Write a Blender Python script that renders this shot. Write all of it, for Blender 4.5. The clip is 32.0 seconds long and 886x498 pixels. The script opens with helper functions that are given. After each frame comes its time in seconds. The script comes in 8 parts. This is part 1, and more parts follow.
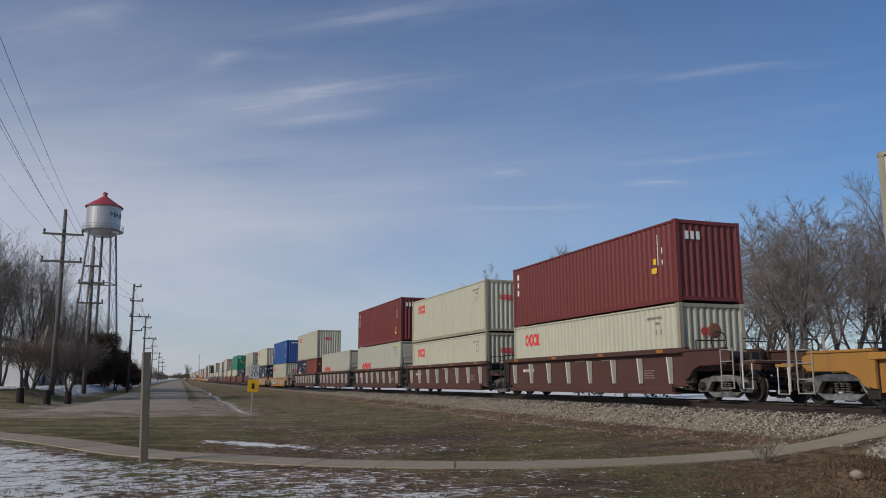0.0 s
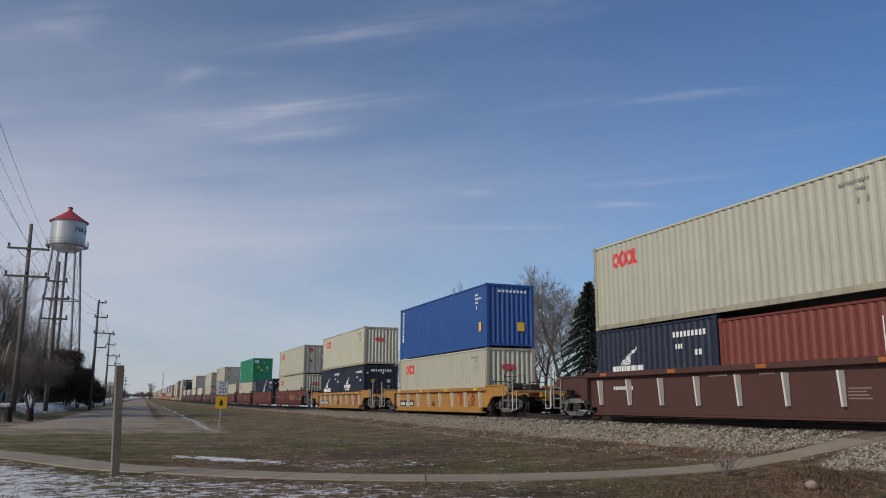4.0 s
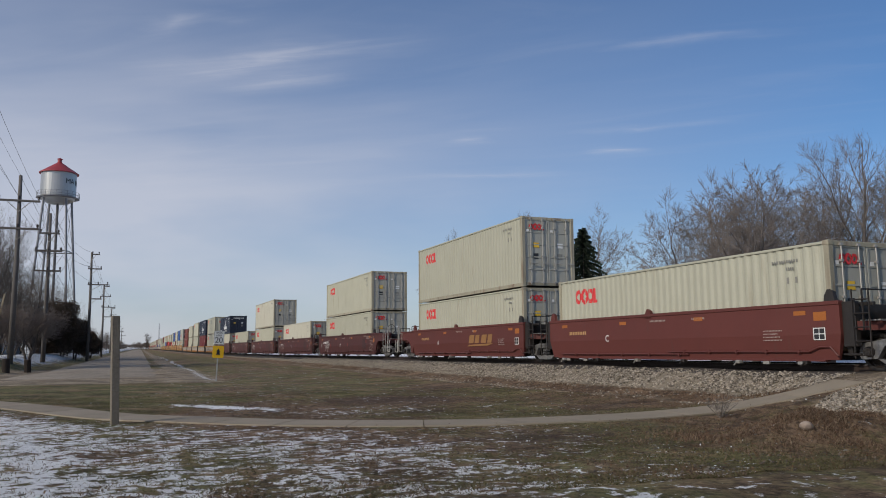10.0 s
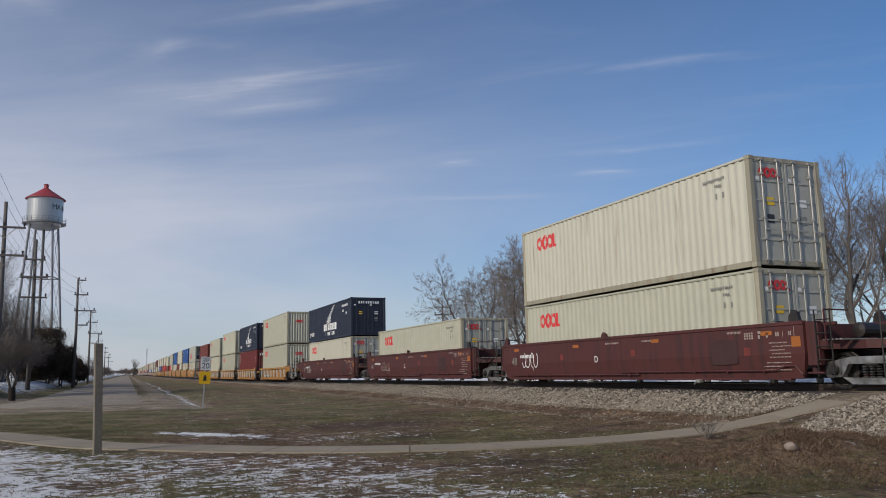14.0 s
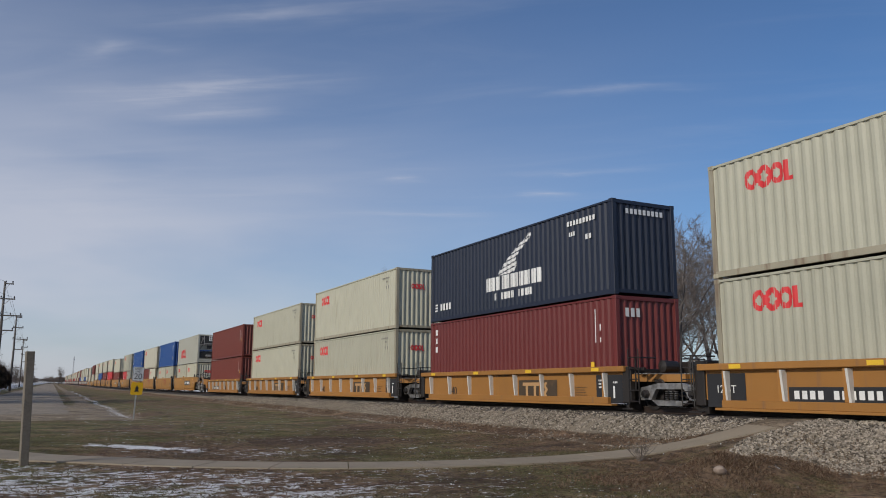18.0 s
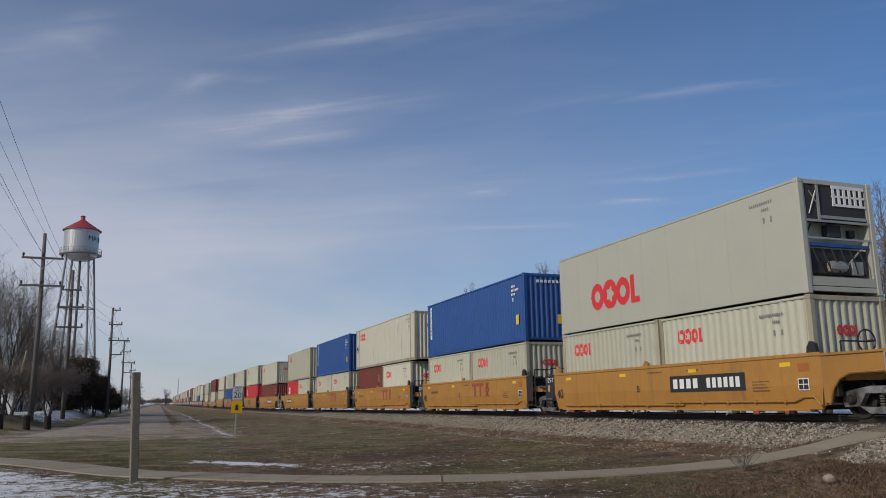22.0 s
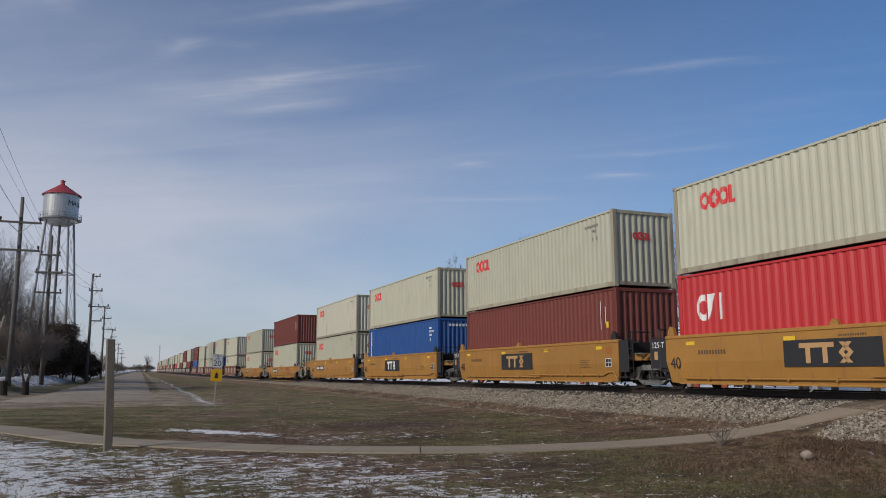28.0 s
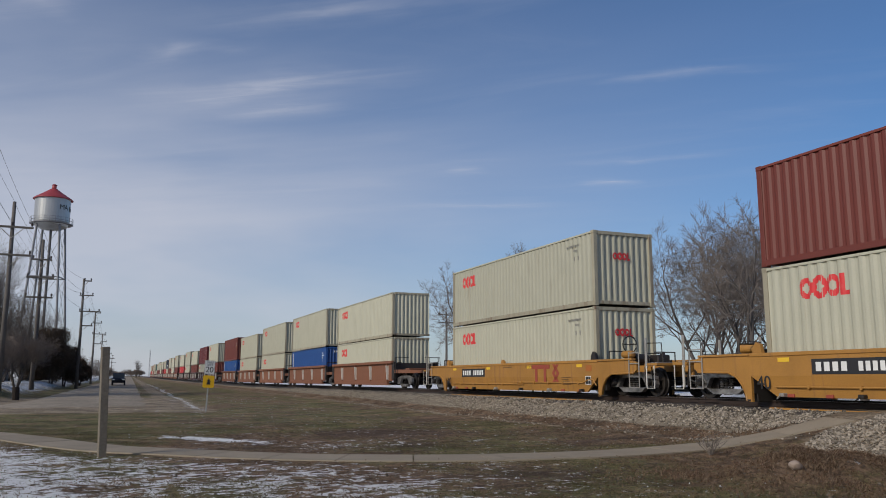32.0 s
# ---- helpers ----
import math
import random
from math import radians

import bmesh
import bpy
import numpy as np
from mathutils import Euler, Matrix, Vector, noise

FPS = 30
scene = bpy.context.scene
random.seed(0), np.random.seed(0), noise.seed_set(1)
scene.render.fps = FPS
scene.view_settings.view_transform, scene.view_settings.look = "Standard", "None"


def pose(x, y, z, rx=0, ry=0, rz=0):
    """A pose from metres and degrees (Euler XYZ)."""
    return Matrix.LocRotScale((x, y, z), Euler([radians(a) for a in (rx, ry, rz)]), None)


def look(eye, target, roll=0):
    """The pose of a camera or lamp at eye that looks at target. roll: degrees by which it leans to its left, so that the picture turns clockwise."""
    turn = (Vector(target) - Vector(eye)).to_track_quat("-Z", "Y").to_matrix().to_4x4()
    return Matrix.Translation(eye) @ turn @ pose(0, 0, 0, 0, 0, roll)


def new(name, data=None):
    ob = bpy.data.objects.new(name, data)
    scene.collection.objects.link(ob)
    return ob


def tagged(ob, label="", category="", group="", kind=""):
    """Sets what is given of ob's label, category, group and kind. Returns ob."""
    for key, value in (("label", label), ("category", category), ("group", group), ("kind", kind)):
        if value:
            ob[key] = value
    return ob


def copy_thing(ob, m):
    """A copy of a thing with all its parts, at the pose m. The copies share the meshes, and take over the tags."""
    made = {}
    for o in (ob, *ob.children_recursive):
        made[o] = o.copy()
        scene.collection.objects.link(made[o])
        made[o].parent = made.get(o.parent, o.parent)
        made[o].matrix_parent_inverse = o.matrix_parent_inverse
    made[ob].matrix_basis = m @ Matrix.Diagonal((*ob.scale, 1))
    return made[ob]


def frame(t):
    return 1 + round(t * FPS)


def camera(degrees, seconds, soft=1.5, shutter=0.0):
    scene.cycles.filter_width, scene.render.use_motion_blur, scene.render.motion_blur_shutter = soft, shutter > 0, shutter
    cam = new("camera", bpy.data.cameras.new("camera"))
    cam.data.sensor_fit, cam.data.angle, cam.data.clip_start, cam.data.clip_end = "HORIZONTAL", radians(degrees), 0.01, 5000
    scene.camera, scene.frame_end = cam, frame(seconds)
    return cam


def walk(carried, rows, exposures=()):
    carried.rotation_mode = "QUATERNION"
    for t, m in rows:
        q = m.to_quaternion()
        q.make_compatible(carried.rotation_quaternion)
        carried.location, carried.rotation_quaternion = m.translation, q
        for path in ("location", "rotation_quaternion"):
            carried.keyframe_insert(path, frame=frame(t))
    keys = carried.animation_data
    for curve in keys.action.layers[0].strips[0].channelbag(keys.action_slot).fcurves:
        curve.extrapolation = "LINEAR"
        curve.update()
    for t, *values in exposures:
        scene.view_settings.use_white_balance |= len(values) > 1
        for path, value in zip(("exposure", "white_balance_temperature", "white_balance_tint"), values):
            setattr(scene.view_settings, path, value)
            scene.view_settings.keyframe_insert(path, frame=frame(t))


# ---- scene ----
EYE = 1.45
cam = camera(58.15, 32.0, soft=0.95)
AIM = [  # seconds; yaw, pitch, roll; small sway of the hand in metres
    (0, -17.96, 9.29, 0.10, 0.165, 0.231, 0.077),
    (0.5, -15.66, 9.00, -1.63, -0.020, 0.294, 0.056),
    (1, -15.80, 7.97, -1.68, 0.010, 0.246, 0.015),
    (1.5, -17.78, 7.09, -3.38, 0.013, 0.199, 0.050),
    (2, -18.69, 6.74, -1.58, 0.013, 0.102, 0.052),
    (2.5, -18.46, 6.72, 0.80, 0.024, 0.144, 0.081),
    (4.5, -20.75, 11.34, -0.19, -0.020, -0.104, -0.047),
    (5, -21.28, 10.45, -0.15, -0.006, -0.082, -0.048),
    (5.5, -21.83, 9.75, 0.11, -0.014, -0.026, -0.042),
    (6, -22.17, 8.89, -0.94, -0.074, -0.011, 0.008),
    (6.5, -22.46, 8.44, -0.82, -0.099, -0.002, -0.020),
    (7, -22.33, 8.48, -0.73, -0.070, -0.017, -0.022),
    (7.5, -22.17, 8.30, -2.94, 0.036, 0.003, -0.019),
    (8, -21.34, 8.62, -0.49, 0.064, -0.024, -0.022),
    (8.5, -20.09, 8.76, 0.22, 0.038, -0.036, -0.018),
    (9, -19.99, 8.80, -0.49, -0.080, -0.028, -0.025),
    (9.5, -20.46, 7.65, 0.74, -0.037, 0.015, -0.028),
    (10, -20.69, 6.96, -0.36, -0.017, 0.051, -0.033),
    (10.5, -21.01, 6.95, 0.68, 0.025, 0.100, -0.012),
    (11, -20.99, 7.67, 0.63, 0.024, 0.079, -0.014),
    (11.5, -21.10, 7.96, 0.47, 0.036, 0.060, -0.009),
    (12, -21.34, 8.01, -0.49, 0.047, 0.040, -0.018),
    (12.5, -21.93, 8.10, -0.80, 0.071, 0.034, -0.016),
    (13, -22.24, 8.33, -1.23, 0.051, 0.028, -0.002),
    (13.5, -21.88, 8.42, -1.32, 0.066, 0.001, -0.005),
    (14, -21.49, 8.55, -0.98, 0.054, -0.005, -0.004),
    (14.5, -21.05, 8.91, -0.22, 0.032, 0.001, 0.009),
    (16.5, -23.50, 10.82, -0.26, -0.036, -0.079, -0.010),
    (17, -24.25, 10.49, -0.84, -0.058, -0.119, -0.014),
    (17.5, -25.12, 9.68, 0.12, -0.096, -0.090, 0.012),
    (18, -25.73, 9.71, 0.42, -0.069, -0.092, 0.018),
    (18.5, -24.76, 10.51, 0.21, 0.026, -0.114, -0.018),
    (19, -23.04, 10.38, -0.53, 0.022, -0.087, 0.027),
    (19.5, -22.31, 10.36, 0.19, -0.004, -0.073, -0.018),
    (20, -22.03, 10.10, 0.54, -0.006, -0.020, -0.060),
    (20.5, -21.43, 10.00, 0.04, -0.005, -0.034, 0.003),
    (21, -20.67, 10.71, -0.38, -0.012, -0.080, 0.002),
    (21.5, -20.02, 10.76, -0.15, -0.036, -0.089, 0.002),
    (22, -19.42, 10.71, -0.81, -0.035, -0.101, -0.022),
    (22.5, -19.45, 10.22, 0.04, -0.031, -0.076, -0.007),
    (23, -19.24, 9.55, 0.86, 0.012, -0.040, 0.005),
    (23.5, -19.29, 9.35, 0.35, -0.013, -0.032, 0.002),
    (24, -19.33, 9.50, 0.33, -0.013, -0.039, 0.013),
    (24.5, -18.86, 9.76, -0.09, -0.013, -0.052, 0.014),
    (25, -17.05, 10.56, -1.29, -0.039, -0.097, 0.017),
    (25.5, -17.22, 11.31, -0.57, -0.066, -0.095, 0.015),
    (27.5, -21.70, 8.16, -1.47, 0.032, 0.022, 0.005),
    (28, -20.57, 8.65, -0.05, 0.075, 0.094, -0.005),
    (28.5, -19.78, 8.71, -0.58, 0.090, 0.068, -0.018),
    (29, -19.00, 8.27, -1.39, 0.074, 0.061, -0.004),
    (29.5, -18.47, 8.41, -1.19, 0.010, 0.041, -0.005),
    (30, -18.42, 9.10, -0.40, -0.026, 0.004, 0.014),
    (30.5, -18.77, 9.23, 0.81, -0.056, -0.021, 0.015),
    (31, -19.14, 9.26, 0.75, -0.048, -0.026, 0.013),
    (31.5, -19.95, 9.17, 0.44, -0.014, -0.036, 0.017),
    (32, -21.14, 9.08, 0.19, -0.008, -0.038, 0.047),
]


def aim(yaw, pitch, roll, x, y, z):
    return pose(x, y, EYE + z, 0, 0, yaw) @ pose(0, 0, 0, 90 + pitch) @ pose(0, 0, 0, 0, 0, roll)


# the clip's camera brightens a little as it turns
walk(cam, [(t, aim(*a)) for t, *a in AIM],
     exposures=[(0, -0.04), (1, -0.06), (2, 0.04), (2.5, 0.06), (5, -0.07), (9, 0.05), (13, 0.08), (17, 0.03), (22, -0.04), (25, -0.04), (28, 0.0), (32, 0.0)])

# ---- light ----
SUN_FROM = Vector((-0.82, -0.29, 0.48)).normalized()
world = bpy.data.worlds.new("world")
scene.world = world
world.use_nodes = True


def sky_world():
    nt = world.node_tree
    n, l = nt.nodes, nt.links
    n.clear()
    out, bg = n.new("ShaderNodeOutputWorld"), n.new("ShaderNodeBackground")
    sky = n.new("ShaderNodeTexSky")
    sky.sky_type, sky.sun_disc = "NISHITA", False
    sky.sun_elevation = math.asin(SUN_FROM.z)
    sky.sun_rotation = math.atan2(SUN_FROM.x, SUN_FROM.y)
    sky.air_density, sky.dust_density, sky.ozone_density = 1.0, 0.6, 1.6
    co = n.new("ShaderNodeTexCoord")
    # thin cirrus: stretched noise on the plane of the cloud layer
    sep = n.new("ShaderNodeSeparateXYZ")
    l.new(co.outputs["Generated"], sep.inputs[0])
    up = n.new("ShaderNodeMath")
    up.operation, up.inputs[1].default_value = "MAXIMUM", 0.03
    l.new(sep.outputs["Z"], up.inputs[0])
    plane = n.new("ShaderNodeCombineXYZ")
    for k in ("X", "Y"):
        d = n.new("ShaderNodeMath")
        d.operation = "DIVIDE"
        l.new(sep.outputs[k], d.inputs[0])
        l.new(up.outputs[0], d.inputs[1])
        l.new(d.outputs[0], plane.inputs[k])

    def layer(turn, scale, offset, detail, low, high, warp):
        m = n.new("ShaderNodeMapping")
        m.vector_type = "TEXTURE"
        m.inputs["Rotation"].default_value = (0, 0, radians(turn))
        m.inputs["Scale"].default_value = scale
        m.inputs["Location"].default_value = offset
        l.new(plane.outputs[0], m.inputs[0])
        t = n.new("ShaderNodeTexNoise")
        t.inputs["Scale"].default_value, t.inputs["Detail"].default_value = 1.0, detail
        t.inputs["Roughness"].default_value, t.inputs["Distortion"].default_value = 0.55, warp
        l.new(m.outputs[0], t.inputs["Vector"])
        r = n.new("ShaderNodeMapRange")
        r.interpolation_type = "SMOOTHSTEP"
        r.inputs[1].default_value, r.inputs[2].default_value = low, high
        l.new(t.outputs["Fac"], r.inputs[0])
        return r.outputs[0]

    faint = layer(CIRRUS_TURN, (1.15, 0.30, 1), (2.2, 0.7, 0), 8, 0.46, 0.86, 0.9)
    fibre = layer(CIRRUS_TURN + 4, (0.55, 0.075, 1), (1.1, 0.2, 0), 7, 0.30, 0.70, 0.6)
    # the plumes that stand out, each an uneven stroke on the layer
    warp = n.new("ShaderNodeTexNoise")
    warp.inputs["Scale"].default_value, warp.inputs["Detail"].default_value = 3.2, 5
    l.new(plane.outputs[0], warp.inputs["Vector"])
    bend = n.new("ShaderNodeVectorMath")
    bend.operation, bend.inputs[1].default_value = "MULTIPLY_ADD", (0.26, 0.26, 0)
    l.new(warp.outputs["Color"], bend.inputs[0])
    shifted = n.new("ShaderNodeVectorMath")
    shifted.operation, shifted.inputs[1].default_value = "SUBTRACT", (0.13, 0.13, 0)
    l.new(plane.outputs[0], shifted.inputs[0])
    l.new(shifted.outputs[0], bend.inputs[2])
    total = None
    for x, y, reach, wide, turn, strength in PLUMES:
        m = n.new("ShaderNodeMapping")
        m.vector_type = "TEXTURE"
        m.inputs["Location"].default_value = (x, y, 0)
        m.inputs["Rotation"].default_value = (0, 0, radians(turn))
        m.inputs["Scale"].default_value = (1.3 * reach, 1.25 * wide, 1)
        l.new(bend.outputs[0], m.inputs[0])
        g = n.new("ShaderNodeTexGradient")
        g.gradient_type = "QUADRATIC_SPHERE"
        l.new(m.outputs[0], g.inputs[0])
        a = n.new("ShaderNodeMath")
        a.operation, a.inputs[1].default_value = "MULTIPLY_ADD", strength
        l.new(g.outputs["Fac"], a.inputs[0])
        a.inputs[2].default_value = 0.0
        if total is not None:
            l.new(total, a.inputs[2])
        total = a.outputs[0]
    torn = n.new("ShaderNodeMath")
    torn.operation, torn.inputs[1].default_value, torn.inputs[2].default_value = "MULTIPLY_ADD", 0.75, 0.35
    l.new(fibre, torn.inputs[0])
    plumes = n.new("ShaderNodeMath")
    plumes.operation = "MULTIPLY"
    l.new(total, plumes.inputs[0])
    l.new(torn.outputs[0], plumes.inputs[1])
    both = n.new("ShaderNodeMath")
    both.operation, both.inputs[1].default_value = "MULTIPLY_ADD", 0.26
    l.new(faint, both.inputs[0])
    l.new(plumes.outputs[0], both.inputs[2])
    streaks = both.outputs[0]
    veil = layer(CIRRUS_TURN, (4.5, 2.2, 1), (0.3, 5.1, 0), 5, 0.14, 0.62, 0.4)
    # the veil is thicker towards the town side
    west = n.new("ShaderNodeMapRange")
    west.inputs[1].default_value, west.inputs[2].default_value = 0.74, 0.02
    l.new(sep.outputs["X"], west.inputs[0])
    vm = n.new("ShaderNodeMath")
    vm.operation = "MULTIPLY"
    thin = n.new("ShaderNodeMapRange")
    thin.inputs[1].default_value, thin.inputs[2].default_value, thin.inputs[3].default_value, thin.inputs[4].default_value = 0.20, 0.44, 1.0, 0.20
    l.new(sep.outputs["Z"], thin.inputs[0])
    tv = n.new("ShaderNodeMath")
    tv.operation = "MULTIPLY"
    low = n.new("ShaderNodeMapRange")
    low.interpolation_type = "SMOOTHSTEP"
    low.inputs[1].default_value, low.inputs[2].default_value = 0.12, 0.34
    l.new(sep.outputs["Z"], low.inputs[0])
    even = n.new("ShaderNodeMix")
    l.new(low.outputs[0], even.inputs[0])
    # low down the veil is soft and broad, with a few paler swells
    soft = n.new("ShaderNodeMapping")
    soft.inputs["Scale"].default_value, soft.inputs["Location"].default_value = (1.6, 1.6, 5.5), (0.4, 0.9, 0.25)
    l.new(co.outputs["Generated"], soft.inputs[0])
    swell = n.new("ShaderNodeTexNoise")
    swell.inputs["Scale"].default_value, swell.inputs["Detail"].default_value, swell.inputs["Roughness"].default_value = 1.7, 4, 0.5
    l.new(soft.outputs[0], swell.inputs["Vector"])
    swells = n.new("ShaderNodeMapRange")
    swells.inputs[1].default_value, swells.inputs[2].default_value, swells.inputs[3].default_value, swells.inputs[4].default_value = 0.36, 0.62, 0.62, 1.05
    l.new(swell.outputs["Fac"], swells.inputs[0])
    l.new(swells.outputs[0], even.inputs[2])
    l.new(veil, even.inputs[3])
    l.new(even.outputs[0], tv.inputs[0])
    l.new(thin.outputs[0], tv.inputs[1])
    l.new(tv.outputs[0], vm.inputs[0])
    l.new(west.outputs[0], vm.inputs[1])
    # pale haze along the horizon
    haze = n.new("ShaderNodeMapRange")
    haze.inputs[1].default_value, haze.inputs[2].default_value, haze.inputs[3].default_value, haze.inputs[4].default_value = 0.0, 0.22, 0.62, 0.0
    l.new(sep.outputs["Z"], haze.inputs[0])
    hazy = n.new("ShaderNodeMath")
    hazy.operation = "MAXIMUM"
    l.new(vm.outputs[0], hazy.inputs[0])
    l.new(haze.outputs[0], hazy.inputs[1])
    high = n.new("ShaderNodeMapRange")
    high.inputs[1].default_value, high.inputs[2].default_value = 0.13, 0.24
    l.new(sep.outputs["Z"], high.inputs[0])
    sm = n.new("ShaderNodeMath")
    sm.operation = "MULTIPLY"
    l.new(streaks, sm.inputs[0])
    l.new(high.outputs[0], sm.inputs[1])
    streaks = sm.outputs[0]
    mx = n.new("ShaderNodeMath")
    mx.operation, mx.use_clamp = "MULTIPLY_ADD", True
    l.new(streaks, mx.inputs[0])
    mx.inputs[1].default_value = 0.34
    l.new(hazy.outputs[0], mx.inputs[2])
    half = n.new("ShaderNodeMath")
    half.operation, half.inputs[1].default_value = "MULTIPLY", 0.74
    l.new(mx.outputs[0], half.inputs[0])
    mix = n.new("ShaderNodeMix")
    mix.data_type = "RGBA"
    l.new(half.outputs[0], mix.inputs[0])
    clear = n.new("ShaderNodeMix")
    clear.data_type, clear.blend_type = "RGBA", "MULTIPLY"
    clear.inputs[0].default_value = 1.0
    l.new(sky.outputs[0], clear.inputs[6])
    clear.inputs[7].default_value = (0.635, 0.87, 1.16, 1)
    l.new(clear.outputs[2], mix.inputs[6])
    mix.inputs[7].default_value = (7.15, 7.25, 8.1, 1)
    l.new(mix.outputs[2], bg.inputs[0])
    bg.inputs[1].default_value = 0.081
    l.new(bg.outputs[0], out.inputs[0])


CIRRUS_TURN = 143
# plumes of cirrus: place on the cloud layer, half length, half width, bearing, strength
PLUMES = [(0.39, 2.72, 0.62, 0.15, -39, 1.5), (0.47, 2.93, 0.40, 0.12, -39, 1.0), (0.45, 2.04, 0.55, 0.12, -29, 1.0), (-0.31, 2.29, 0.36, 0.11, -46, 1.0), (0.10, 2.50, 0.28, 0.08, -39, 0.8),
          (1.66, 2.07, 0.34, 0.07, -29, 1.2), (1.44, 3.56, 0.14, 0.09, -30, 1.2), (2.27, 3.45, 0.17, 0.13, -20, 1.2), (2.16, 3.04, 0.40, 0.08, -33, 1.0), (1.88, 4.22, 0.60, 0.12, -24, 1.0),
          (0.75, 1.70, 0.45, 0.08, -30, 0.6)]
sky_world()
sun = new("sun", bpy.data.lights.new("sun", "SUN"))
sun.data.energy, sun.data.angle, sun.data.color = 2.5, radians(0.6), (1.0, 0.91, 0.77)
sun.matrix_world = look((0, 0, 50), Vector((0, 0, 50)) - SUN_FROM)

# ---- materials ----
MATS = {}


def mat(name, color, rough=0.6, metal=0.0, vary=0.12, grain=40.0, bump=0.15, dirt=None, dirt_amount=0.0, streak=False, tint=0.0, blotch=1.2, spec=0.5):
    """A painted or natural surface: base colour with two scales of variation, dirt or rust, fine relief."""
    if name in MATS:
        return MATS[name]
    if rough >= 0.85:
        spec = min(spec, 0.15)
    m = MATS[name] = bpy.data.materials.new(name)
    m.use_nodes = True
    nt = m.node_tree
    n, l = nt.nodes, nt.links
    b = n["Principled BSDF"]
    b.inputs["Roughness"].default_value, b.inputs["Metallic"].default_value = rough, metal
    b.inputs["Specular IOR Level"].default_value = spec
    co = n.new("ShaderNodeTexCoord")
    big, fine = n.new("ShaderNodeTexNoise"), n.new("ShaderNodeTexNoise")
    big.inputs["Scale"].default_value, big.inputs["Detail"].default_value = blotch, 5
    fine.inputs["Scale"].default_value, fine.inputs["Detail"].default_value = grain, 4
    info = n.new("ShaderNodeObjectInfo")
    shift = n.new("ShaderNodeVectorMath")
    shift.operation = "MULTIPLY_ADD"
    l.new(info.outputs["Random"], shift.inputs[0])
    shift.inputs[1].default_value = (37, 91, 53)
    l.new(co.outputs["Object"], shift.inputs[2])
    l.new(shift.outputs[0], big.inputs["Vector"])
    l.new(shift.outputs[0], fine.inputs["Vector"])
    add = n.new("ShaderNodeMath")
    add.operation = "ADD"
    l.new(big.outputs["Fac"], add.inputs[0])
    l.new(fine.outputs["Fac"], add.inputs[1])
    val = n.new("ShaderNodeMapRange")
    val.inputs[1].default_value, val.inputs[2].default_value = 0.6, 1.4
    val.inputs[3].default_value, val.inputs[4].default_value = 1 - vary, 1 + vary
    l.new(add.outputs[0], val.inputs[0])
    hsv = n.new("ShaderNodeHueSaturation")
    hsv.inputs["Color"].default_value = (*color, 1)
    last = val.outputs[0]
    if tint:
        tr = n.new("ShaderNodeMapRange")
        tr.inputs[3].default_value, tr.inputs[4].default_value = 1 - tint, 1 + tint
        l.new(info.outputs["Random"], tr.inputs[0])
        tm = n.new("ShaderNodeMath")
        tm.operation = "MULTIPLY"
        l.new(last, tm.inputs[0])
        l.new(tr.outputs[0], tm.inputs[1])
        last = tm.outputs[0]
    l.new(last, hsv.inputs["Value"])
    col = hsv.outputs[0]
    if dirt:
        dn = n.new("ShaderNodeTexNoise")
        dn.inputs["Detail"].default_value = 6
        mp = n.new("ShaderNodeMapping")
        mp.inputs["Scale"].default_value = (5.0, 5.0, 0.45) if streak else (1.7, 1.7, 1.7)
        l.new(shift.outputs[0], mp.inputs[0])
        l.new(mp.outputs[0], dn.inputs["Vector"])
        dn.inputs["Scale"].default_value = 1.0
        dr = n.new("ShaderNodeMapRange")
        dr.inputs[1].default_value, dr.inputs[2].default_value = 0.70 - 0.28 * dirt_amount, 0.86 - 0.1 * dirt_amount
        dr.inputs[4].default_value = min(1.0, 0.35 + dirt_amount)
        l.new(dn.outputs["Fac"], dr.inputs[0])
        mix = n.new("ShaderNodeMix")
        mix.data_type = "RGBA"
        l.new(dr.outputs[0], mix.inputs[0])
        l.new(col, mix.inputs[6])
        mix.inputs[7].default_value = (*dirt, 1)
        col = mix.outputs[2]
    l.new(col, b.inputs["Base Color"])
    if bump:
        bp = n.new("ShaderNodeBump")
        bp.inputs["Strength"].default_value, bp.inputs["Distance"].default_value = bump, 0.02
        l.new(fine.outputs["Fac"], bp.inputs["Height"])
        l.new(bp.outputs[0], b.inputs["Normal"])
    return m


